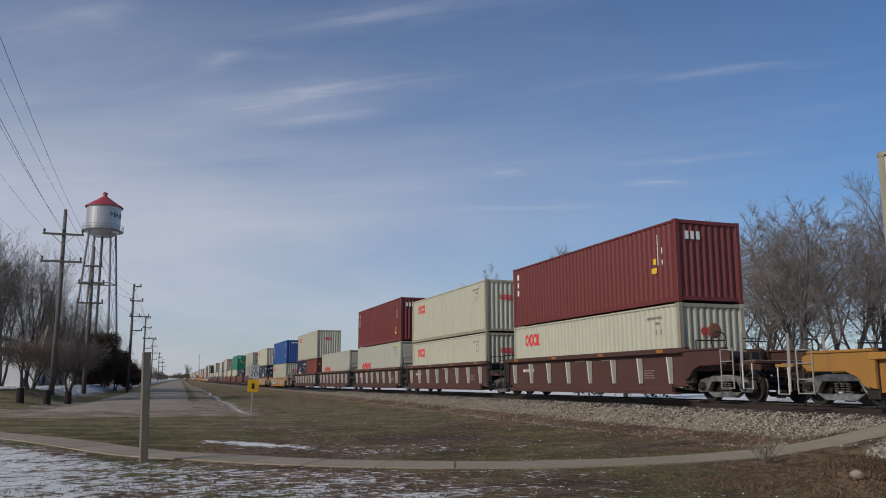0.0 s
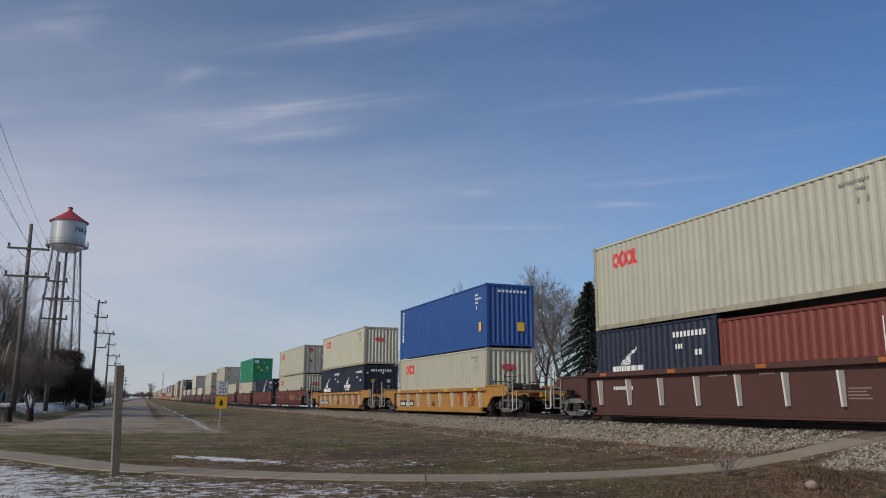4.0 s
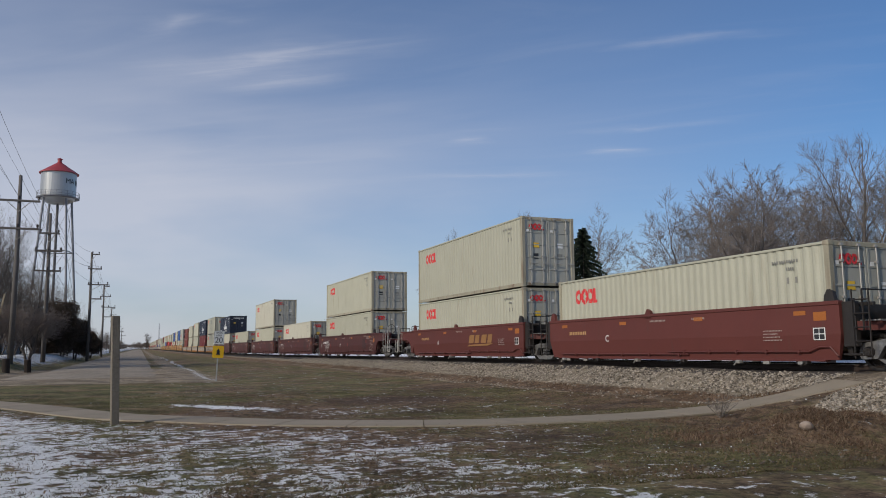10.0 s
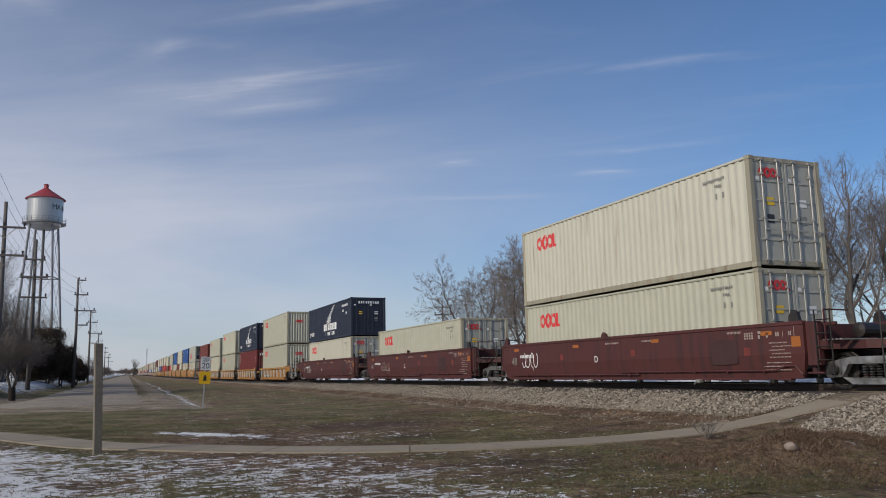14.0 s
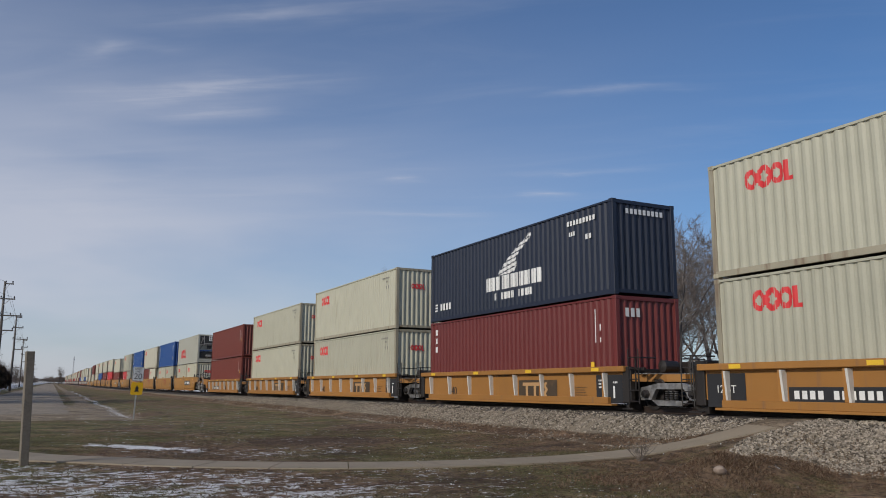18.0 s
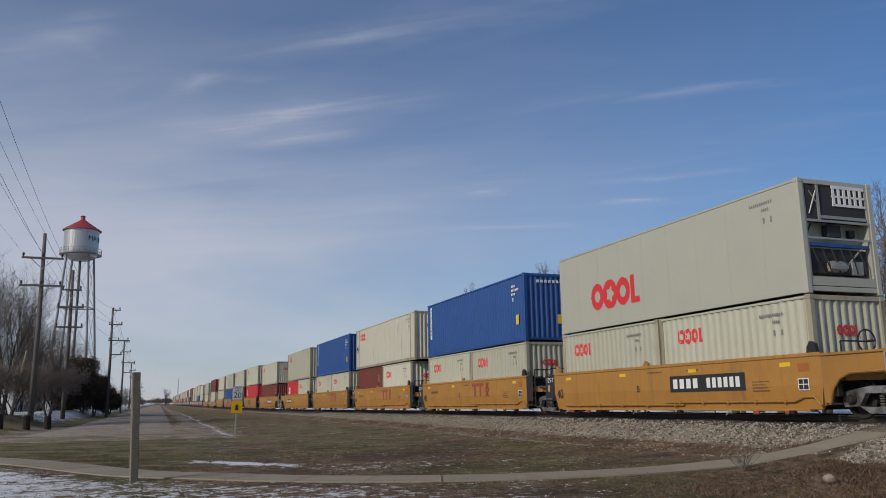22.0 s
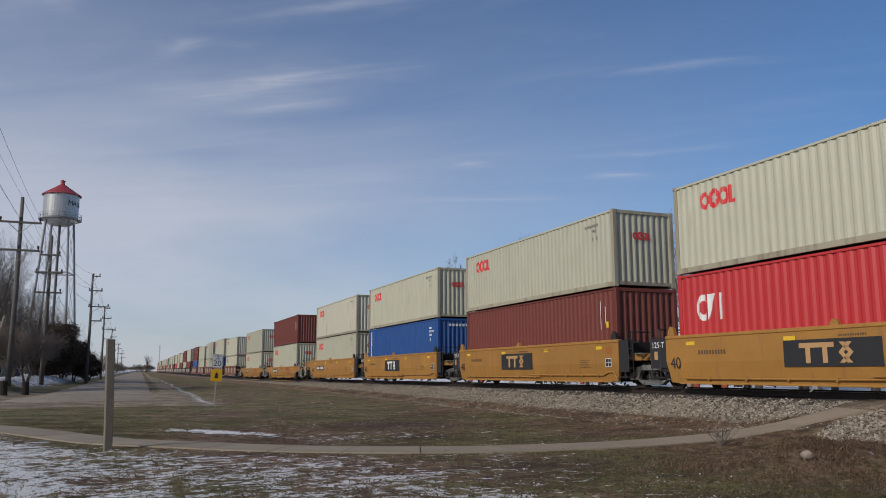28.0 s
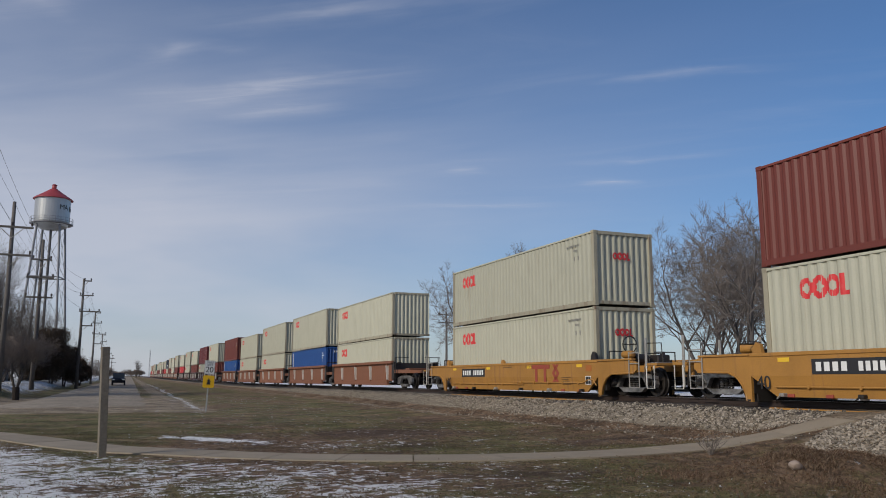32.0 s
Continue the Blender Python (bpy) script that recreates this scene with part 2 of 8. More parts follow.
RUST = (0.16, 0.07, 0.03)
GRIME = (0.07, 0.06, 0.05)
BOX_PAINT = {
    "W": mat("pale_grey_paint", (0.42, 0.41, 0.32), 0.55, dirt=(0.22, 0.175, 0.11), dirt_amount=0.32, streak=True, tint=0.11, vary=0.08, bump=0.03),
    "F": mat("white_reefer_paint", (0.40, 0.395, 0.325), 0.5, dirt=(0.3, 0.25, 0.18), dirt_amount=0.1, streak=True, tint=0.04, vary=0.04, bump=0.02),
    "R": mat("maroon_paint", (0.14, 0.021, 0.018), 0.5, dirt=(0.10, 0.03, 0.02), dirt_amount=0.2, streak=True, tint=0.08, vary=0.08, bump=0.03),
    "K": mat("oxide_red_paint", (0.15, 0.031, 0.020), 0.55, dirt=(0.12, 0.04, 0.03), dirt_amount=0.2, streak=True, tint=0.1, vary=0.08, bump=0.03),
    "B": mat("royal_blue_paint", (0.012, 0.065, 0.24), 0.45, dirt=(0.05, 0.06, 0.10), dirt_amount=0.15, streak=True, tint=0.05, vary=0.06, bump=0.03),
    "N": mat("navy_paint", (0.011, 0.017, 0.036), 0.5, dirt=(0.035, 0.035, 0.04), dirt_amount=0.2, streak=True, tint=0.08, vary=0.08, bump=0.03),
    "G": mat("green_paint", (0.012, 0.19, 0.095), 0.5, dirt=(0.05, 0.10, 0.07), dirt_amount=0.2, streak=True, vary=0.06, bump=0.03),
    "C": mat("bright_red_paint", (0.48, 0.028, 0.03), 0.45, dirt=(0.2, 0.05, 0.04), dirt_amount=0.15, streak=True, vary=0.06, bump=0.03),
    "T": mat("dark_teal_paint", (0.02, 0.06, 0.055), 0.5, dirt=(0.06, 0.06, 0.05), dirt_amount=0.2, streak=True, vary=0.08, bump=0.03),
}
# frame of pale boxes: rust and dirt, with edge shadow put into its darker tone
FRAME_W = mat("dirty_shaded_frame_paint", (0.33, 0.30, 0.22), 0.6, dirt=(0.13, 0.065, 0.035), dirt_amount=0.62, streak=True, tint=0.15, vary=0.15, bump=0.05)
RUSTY_WHITE = mat("rust_stained_pale_paint", (0.50, 0.48, 0.39), 0.6, dirt=(0.17, 0.075, 0.03), dirt_amount=0.32, streak=True, tint=0.05, vary=0.06, bump=0.04)
CAR_PAINT = {
    "yellow": mat("yellow_car_paint", (0.36, 0.175, 0.036), 0.55, dirt=(0.20, 0.10, 0.045), dirt_amount=0.52, streak=True, tint=0.1, vary=0.2, bump=0.05),
    "brown": mat("brown_car_paint", (0.075, 0.03, 0.022), 0.6, dirt=(0.05, 0.035, 0.03), dirt_amount=0.35, streak=True, tint=0.1, vary=0.12, bump=0.05),
    "red": mat("mineral_red_car_paint", (0.105, 0.026, 0.020), 0.6, dirt=(0.08, 0.04, 0.03), dirt_amount=0.3, streak=True, tint=0.08, vary=0.1, bump=0.05),
    "dark": mat("dark_red_car_paint", (0.075, 0.020, 0.018), 0.6, dirt=(0.030, 0.017, 0.015), dirt_amount=0.7, streak=True, tint=0.1, vary=0.15, bump=0.05),
    "orange": mat("faded_orange_car_paint", (0.33, 0.15, 0.032), 0.6, dirt=(0.17, 0.10, 0.06), dirt_amount=0.4, streak=True, tint=0.08, vary=0.12, bump=0.05),
    "rust": mat("rusty_brown_car_paint", (0.21, 0.085, 0.045), 0.65, dirt=(0.10, 0.05, 0.03), dirt_amount=0.4, streak=True, tint=0.1, vary=0.12, bump=0.05),
}
STEEL_DARK = mat("grimy_steel", (0.030, 0.025, 0.022), 0.45, 0.2, dirt=(0.075, 0.045, 0.03), dirt_amount=0.3, vary=0.25)
STEEL_GREY = mat("worn_grey_steel", (0.36, 0.34, 0.31), 0.4, 0.4, dirt=GRIME, dirt_amount=0.35, vary=0.2)
STEEL_BRIGHT = mat("polished_wheel_steel", (0.45, 0.44, 0.42), 0.35, 0.8, vary=0.2)
GUSSET = mat("pale_worn_gusset", (0.62, 0.60, 0.55), 0.5, dirt=GRIME, dirt_amount=0.25, vary=0.15)
PAINT_WHITE = mat("white_marking", (0.72, 0.72, 0.70), 0.6, dirt=(0.3, 0.3, 0.3), dirt_amount=0.2, vary=0.06)
PAINT_RED = mat("red_marking", (0.62, 0.03, 0.035), 0.6, vary=0.08, dirt=(0.5, 0.3, 0.25), dirt_amount=0.1)
PAINT_BLACK = mat("black_marking", (0.02, 0.02, 0.022), 0.6, vary=0.15)
PAINT_GREY = mat("grey_marking", (0.22, 0.215, 0.19), 0.6, vary=0.15)
PAINT_TAN = mat("tan_marking", (0.46, 0.27, 0.12), 0.6, vary=0.1)
PLATE_BROWN = mat("dark_brown_plate", (0.06, 0.04, 0.022), 0.6, vary=0.25, dirt=(0.25, 0.14, 0.05), dirt_amount=0.3)
FADED = mat("faded_dark_stencil", (0.11, 0.065, 0.03), 0.6, vary=0.2)
GOLD = mat("faded_gold_marking", (0.27, 0.135, 0.045), 0.6, vary=0.2)
STENCIL = mat("dull_pale_stencil", (0.34, 0.27, 0.24), 0.6, vary=0.2)
PAINT_YELLOW = mat("yellow_marking", (0.75, 0.47, 0.03), 0.55, vary=0.08)
PAINT_ORANGE = mat("orange_reflector", (0.36, 0.115, 0.02), 0.5, vary=0.2)
PAINT_DULLRED = mat("faded_red_marking", (0.30, 0.06, 0.035), 0.6, vary=0.15)
PATCH_RED = mat("dull_red_patch", (0.19, 0.035, 0.025), 0.6, vary=0.3, dirt=(0.05, 0.02, 0.018), dirt_amount=0.5, grain=12)
GRIMY_RED = mat("sooty_red_paint", (0.048, 0.018, 0.017), 0.6, vary=0.3, dirt=(0.07, 0.02, 0.017), dirt_amount=0.4)
GASKET = mat("dark_gasket", (0.03, 0.03, 0.03), 0.8, vary=0.2)
DOOR_GREY = mat("door_grey_paint", (0.36, 0.355, 0.31), 0.55, dirt=(0.2, 0.13, 0.08), dirt_amount=0.2, streak=True, vary=0.06, bump=0.03)
FLOOR_WOOD = mat("container_floor", (0.12, 0.08, 0.05), 0.8, vary=0.2)

# ---- mesh building ----


class Build:
    """Collects vertices and faces of one mesh."""

    def __init__(self):
        self.v, self.f = [], []

    def face(self, *pts):
        i = len(self.v)
        self.v += [tuple(p) for p in pts]
        self.f.append(tuple(range(i, i + len(pts))))

    def box(self, x0, y0, z0, x1, y1, z1, c=0.0):
        """A box with its twelve edges cut by c."""
        i = len(self.v)
        if c <= 0:
            self.v += [(x, y, z) for z in (z0, z1) for y in (y0, y1) for x in (x0, x1)]
            self.f += [tuple(i + k for k in q) for q in ((0, 2, 3, 1), (4, 5, 7, 6), (0, 1, 5, 4), (2, 6, 7, 3), (0, 4, 6, 2), (1, 3, 7, 5))]
            return
        lo, hi = (x0, y0, z0), (x1, y1, z1)
        idx = {}
        for sx in (0, 1):
            for sy in (0, 1):
                for sz in (0, 1):
                    s = (sx, sy, sz)
                    for a in range(3):
                        p = [(hi[k] if s[k] else lo[k]) for k in range(3)]
                        for k in range(3):
                            if k != a:
                                p[k] += -c if s[k] else c
                        idx[s, a] = len(self.v)
                        self.v.append(tuple(p))
        for a in range(3):
            b, d = (a + 1) % 3, (a + 2) % 3
            for s in (0, 1):
                q = []
                for u, w in ((0, 0), (1, 0), (1, 1), (0, 1)):
                    k = [0, 0, 0]
                    k[a], k[b], k[d] = s, u, w
                    q.append(idx[tuple(k), a])
                self.f.append(tuple(q if s else q[::-1]))
        for a in range(3):
            b, d = (a + 1) % 3, (a + 2) % 3
            for u in (0, 1):
                for w in (0, 1):
                    k0, k1 = [0, 0, 0], [0, 0, 0]
                    k0[b], k0[d], k1[b], k1[d] = u, w, u, w
                    k1[a] = 1
                    q = (idx[tuple(k0), b], idx[tuple(k1), b], idx[tuple(k1), d], idx[tuple(k0), d])
                    self.f.append(q if u == w else q[::-1])
        for s in ((x, y, z) for x in (0, 1) for y in (0, 1) for z in (0, 1)):
            q = (idx[s, 0], idx[s, 1], idx[s, 2])
            self.f.append(q if sum(s) % 2 else q[::-1])

    def tube(self, pts, radii, sides=6, cap=True):
        """A tapered tube through points."""
        i0 = len(self.v)
        pts = [Vector(p) for p in pts]
        for k, p in enumerate(pts):
            d = (pts[min(k + 1, len(pts) - 1)] - pts[max(k - 1, 0)]).normalized()
            a = d.orthogonal().normalized() if abs(d.z) < 0.9 else d.cross(Vector((0, 1, 0))).normalized()
            if abs(d.z) < 0.9:
                a = d.cross(Vector((0, 0, 1))).normalized()
            b = d.cross(a)
            r = radii[k] if isinstance(radii, (list, tuple)) else radii
            for s in range(sides):
                w = 2 * math.pi * s / sides
                self.v.append(tuple(p + a * (r * math.cos(w)) + b * (r * math.sin(w))))
        for k in range(len(pts) - 1):
            for s in range(sides):
                j, jn = i0 + k * sides + s, i0 + k * sides + (s + 1) % sides
                self.f.append((j, jn, jn + sides, j + sides))
        if cap:
            self.f.append(tuple(i0 + s for s in range(sides))[::-1])
            e = i0 + (len(pts) - 1) * sides
            self.f.append(tuple(e + s for s in range(sides)))

    def rod(self, p, q, r, sides=6):
        self.tube([p, q], r, sides)

    def lathe(self, profile, axis="z", at=(0, 0, 0), sides=16):
        """A turned body: profile of (radius, height)."""
        i0 = len(self.v)
        for r, h in profile:
            for s in range(sides):
                w = 2 * math.pi * s / sides
                p = (r * math.cos(w), r * math.sin(w), h)
                if axis == "x":
                    p = (p[2], p[0], p[1])
                elif axis == "y":
                    p = (p[1], p[2], p[0])
                self.v.append((p[0] + at[0], p[1] + at[1], p[2] + at[2]))
        for k in range(len(profile) - 1):
            for s in range(sides):
                j, jn = i0 + k * sides + s, i0 + k * sides + (s + 1) % sides
                self.f.append((j, jn, jn + sides, j + sides))
        self.f.append(tuple(i0 + s for s in range(sides))[::-1])
        e = i0 + (len(profile) - 1) * sides
        self.f.append(tuple(e + s for s in range(sides)))

    def prism(self, outline, axis, a, b):
        """An outline of 2D points pushed along an axis from a to b; axis x: points are (y, z); axis y: (x, z); axis z: (x, y)."""
        put = {"x": lambda u, w, t: (t, u, w), "y": lambda u, w, t: (u, t, w), "z": lambda u, w, t: (u, w, t)}[axis]
        n, i = len(outline), len(self.v)
        self.v += [put(u, w, a) for u, w in outline] + [put(u, w, b) for u, w in outline]
        self.f += [(i + k, i + (k + 1) % n, i + n + (k + 1) % n, i + n + k) for k in range(n)]
        self.f += [tuple(i + k for k in range(n))[::-1], tuple(i + n + k for k in range(n))]

    def mesh(self, name, material, smooth=False):
        me = bpy.data.meshes.new(name)
        me.from_pydata(self.v, [], self.f)
        bm = bmesh.new()
        bm.from_mesh(me)
        if len(bm.faces) < 4000:
            bmesh.ops.remove_doubles(bm, verts=bm.verts, dist=0.0002)
        if len(bm.faces) < 60000:
            bmesh.ops.recalc_face_normals(bm, faces=bm.faces)
        bm.to_mesh(me)
        bm.free()
        if smooth:
            me.shade_smooth()
        me.materials.append(material)
        return me


CACHE = {}


def shared(key, name, material, make, smooth=False):
    """One mesh for all alike parts."""
    k = (key, material.name)
    if k not in CACHE:
        b = Build()
        make(b)
        CACHE[k] = b.mesh(name, material, smooth)
    return CACHE[k]


def part(name, me, parent, m=None, label=""):
    ob = new(name, me)
    if name in ("number_mark", "number_bar", "data_line", "paint_scrawl", "strip_mark", "line_emblem", "spring_nest", "lettering_bars", "label_panes", "emblem", "wing_emblem"):
        ob["kind"] = "stuff"
    ob.parent = parent
    if m is not None:
        ob.matrix_basis = m
    if label:
        ob["label"] = label
    return ob


def thing(name, label, category, group="", kind="", m=None):
    ob = new(name)
    ob.empty_display_size = 0.2
    if m is not None:
        ob.matrix_basis = m
    return tagged(ob, label, category, group, kind)


def solid(name, me, label, category="", group="", kind="", m=None):
    ob = new(name, me)
    if m is not None:
        ob.matrix_basis = m
    return tagged(ob, label, category, group, kind)


TEXTS = {}


def text_mesh(words, size, material):
    """Letters of the built-in font as a flat mesh, centred."""
    k = (words, size, material.name)
    if k not in TEXTS:
        c = bpy.data.curves.new("letters", "FONT")
        c.body, c.size, c.align_x, c.align_y = words, size, "CENTER", "CENTER"
        c.extrude = 0.002
        ob = bpy.data.objects.new("letters", c)
        scene.collection.objects.link(ob)
        bpy.context.view_layer.update()
        me = bpy.data.meshes.new_from_object(ob.evaluated_get(bpy.context.evaluated_depsgraph_get()))
        bpy.data.objects.remove(ob)
        bpy.data.curves.remove(c)
        me.materials.clear()
        me.materials.append(material)
        TEXTS[k] = me
    return TEXTS[k]


SIDE = Matrix(((0, 0, -1, 0), (-1, 0, 0, 0), (0, 1, 0, 0), (0, 0, 0, 1)))  # letters on a wall that faces -x
END = Matrix(((1, 0, 0, 0), (0, 0, -1, 0), (0, 1, 0, 0), (0, 0, 0, 1)))  # letters on a wall that faces -y

# ---- ground, track, path, road ----
NEAR_SIDE = 14.42          # near wall of the containers
TRACK_X = NEAR_SIDE + 1.219
RAIL_Z = 0.90
HEADING = 0.0223           # the line leans towards the street by this much a metre, less so far off
GRADE = 0.0048             # and falls gently away


def bent(y, near, far, y0, y1):
    """A slope of near up to y0 that eases to far at y1, summed from y = 24."""
    u = min(max(y - y0, 0.0), y1 - y0)
    return near * (min(y, y0) - 24) + near * u - (near - far) * u * u / (2 * (y1 - y0)) + far * max(y - y1, 0.0)


def line_x(y):
    """Middle of the line."""
    return TRACK_X - bent(y, HEADING, 0.004, 150, 250)


def rail_z(y):
    """Top of the rails."""
    return RAIL_Z - bent(max(y, -30.0), GRADE, 0.0, 80, 120)


def on_line(x, y, z):
    """The pose of something beside the middle of the line by x and over the rails by z."""
    y0, y1 = y - 3, y + 3
    turn = math.degrees(math.atan2(line_x(y0) - line_x(y1), 6))
    tip = math.degrees(math.atan2(rail_z(y1) - rail_z(y0), 6))
    return pose(line_x(y), y, rail_z(y), tip, 0, turn) @ pose(x, 0, z)

PATH = [(-19.0, 39.0, 0.02), (-9.0, 31.0, 0.02), (-4.4, 24.8, 0.02), (-2.5, 21.8, 0.02), (-0.55, 18.2, 0.02), (1.0, 16.65, 0.02), (2.4, 15.4, 0.02), (4.15, 14.4, 0.02),
        (6.0, 13.8, 0.02), (8.0, 13.55, 0.03), (9.5, 13.65, 0.04), (11.0, 13.65, 0.10), (12.0, 13.3, 0.26), (13.0, 12.9, 0.48), (14.0, 12.6, 0.72), (14.75, 12.45, 0.84)]


def smooth(a, b, x):
    t = min(1.0, max(0.0, (x - a) / (b - a)))
    return t * t * (3 - 2 * t)


def path_curve(step=0.1):
    """Points along the middle of the footpath, evenly spaced."""
    pts = [Vector(p) for p in PATH]
    dense = []
    for k in range(len(pts) - 1):
        p0, p1, p2, p3 = pts[max(k - 1, 0)], pts[k], pts[k + 1], pts[min(k + 2, len(pts) - 1)]
        for i in range(40):
            t = i / 40
            dense.append(0.5 * (2 * p1 + (p2 - p0) * t + (2 * p0 - 5 * p1 + 4 * p2 - p3) * t * t + (3 * p1 - p0 - 3 * p2 + p3) * t ** 3))
    dense.append(pts[-1])
    out, left = [dense[0]], step
    for a, b in zip(dense, dense[1:]):
        d = (b - a).length
        while d > 0 and left <= d:
            a = a + (b - a) * (left / d)
            d -= left
            out.append(a)
            left = step
        left -= d
    return out


WAY = path_curve()
WAY_XY = np.array([(p.x, p.y, p.z) for p in WAY])


def ground_z(x, y):
    z = 0.05 * noise.noise((x * 0.12, y * 0.12, 0)) + 0.02 * noise.noise((x * 0.7, y * 0.7, 3)) - 0.03
    side = abs(x - line_x(y))
    z += 0.08 * smooth(6.5, 4.0, side) + 0.16 * smooth(3.6, 2.3, side)
    z += 0.035 * noise.noise((x * 1.9, y * 1.9, 6)) * smooth(40, 20, y)
    # shallow swale between the footpath and the line
    z -= 0.10 * math.exp(-((x - 3.3) / 1.2) ** 2) * smooth(30, 44, y)
    if -25 < x < 16 and 9 < y < 42:
        d = np.hypot(WAY_XY[:, 0] - x, WAY_XY[:, 1] - y)
        i = int(d.argmin())
        w = smooth(3.0, 0.75, d[i])
        z = z * (1 - w) + (WAY_XY[i, 2] - 0.012) * w
    # the yards on the town side lie a little higher
    z += 0.85 * smooth(-6.6, -9.8, x) * smooth(44, 62, y)
    flat = smooth(-7.4, -6.2, x) * smooth(2.6, 1.6, x) * smooth(42, 45, y)
    z = z * (1 - flat) - 0.06 * flat
    # a low mound of earth and weeds beside the crossing
    z += (0.44 + 0.16 * noise.noise((x * 1.5, y * 1.5, 12))) * math.exp(-(((x - 10.0) / 1.35) ** 2 + ((y - 9.8) / 0.75) ** 2))
    return z


def path_side(x, y):
    """Distance to the footpath, positive on the camera's side."""
    d = np.hypot(WAY_XY[:, 0] - x, WAY_XY[:, 1] - y)
    i = int(d.argmin())
    j = min(max(i, 1), len(WAY_XY) - 2)
    t = WAY_XY[j + 1, :2] - WAY_XY[j - 1, :2]
    c = t[0] * (y - WAY_XY[i, 1]) - t[1] * (x - WAY_XY[i, 0])
    return float(d[i]) * (-1 if c > 0 else 1)


def snow_cover(x, y):
    s = 0.0
    if y < 60:
        side = path_side(x, y)
        if side > 0.5:
            lean = x - 0.16 * (14 - y)
            s = max(s, 0.645 * smooth(3.2, -2.6, lean) * smooth(0.6, 1.6, side))
            s = max(s, 0.43 * smooth(6.0, 2.5, lean) * smooth(0.6, 1.6, side))
            s = max(s, 0.25 * smooth(9, 5, lean))
            s = max(s, 0.62 * math.exp(-(((x - 3.5) / 1.0) ** 2 + ((y - 10.9) / 0.7) ** 2)))
        else:
            # the long thin patch beyond the footpath
            u, w = (x - 1.9) * 0.62 - (y - 20.4) * 0.78, (x - 1.9) * 0.78 + (y - 20.4) * 0.62
            s = max(s, 0.93 * math.exp(-((u / 2.0) ** 2 + (w / 0.42) ** 4)))
            s = max(s, 0.36 * math.exp(-(((x - 4.5) / 2.8) ** 2 + ((y - 18.0) / 1.6) ** 2)))
            s = max(s, 0.14 * smooth(-1, 2, x) * smooth(12, 9, x))
    if y > 36:
        s = max(s, 0.50 * math.exp(-((x - 3.2 + 0.15 * math.sin(y * 0.31)) / 0.32) ** 2) * smooth(36, 40, y) * smooth(260, 120, y))
        s = max(s, 0.55 * smooth(-6.5, -8.2, x) * smooth(60, 67, y))
    if x > 21:
        s = max(s, 0.78)
    return s


def gravel_cover(x, y):
    g = 0.0
    edge = 0.8 * noise.noise((x * 0.25, y * 0.25, 9))
    if x < 4.4:
        g = smooth(35.6 + edge, 37.2 + edge, y) * max(smooth(47.5 + edge, 45.5 + edge, y), smooth(-8.2, -6.6, x + edge) * smooth(66, 56, y)) * smooth(4.6, 2.6, x)
    g = max(g, 0.9 * smooth(0.9, 2.2, x + 0.4 * edge) * smooth(3.2, 2.4, x) * smooth(38, 44, y))
    side = abs(x - line_x(y))
    g = max(g, smooth(2.7, 2.3, side + 0.3 * edge))
    # a second thin line of spilt stone along the foot
    g = max(g, 0.62 * math.exp(-((side - 3.75 - 0.5 * edge) / 0.28) ** 2))
    # stones spilt beside the crossing
    g = max(g, smooth(1.25, 0.8, math.hypot((x - 13.4) / 1.9, (y - 10.9) / 1.35)))
    return g


def bare_cover(x, y):
    b = 0.36 + 0.8 * noise.noise((x * 0.2, y * 0.2, 5)) + 0.55 * noise.noise((x * 0.55, y * 0.55, 8)) + 0.2 * noise.noise((x * 1.4, y * 1.4, 8))
    b = max(b, 0.95 * math.exp(-(((x - 6.5) / 3.2) ** 2 + ((y - 20.5) / 2.6) ** 2)))
    b = max(b, 0.62 * smooth(6.5, 9.5, x) * smooth(17, 12, y) + 0.35 * noise.noise((x * 0.9, y * 0.9, 2)))
    b = max(b, 0.85 * smooth(5.0, 3.4, abs(x - line_x(y))))
    if x < -6 and y > 46:
        b *= 0.3
    # the strip between footpath and street stayed green; the mound is bare
    b *= 1 - 0.75 * smooth(3.0, -1.0, x) * smooth(20, 24, y) * smooth(38, 34, y)
    b = max(b, 1.25 * math.exp(-(((x - 10.0) / 2.0) ** 2 + ((y - 9.9) / 1.1) ** 2)))
    return b


def damp_cover(x, y):
    """Wet black earth: a patch beyond the footpath and puddled spots along it."""
    d = 0.9 * math.exp(-(((x - 6.5) / 2.8) ** 2 + ((y - 21.0) / 2.0) ** 2))
    d = max(d, 0.62 * math.exp(-((x - 5.2) / 3.4) ** 2 - ((y - 17.2) / 0.9) ** 2))
    d = max(d, 0.8 * math.exp(-(((x - 10.4) / 1.9) ** 2 + ((y - 16.6) / 0.8) ** 2)))
    d = max(d, 0.28 * smooth(1, 5, x) * smooth(34, 26, y) + 0.5 * noise.noise((x * 0.4, y * 0.4, 21)))
    return d


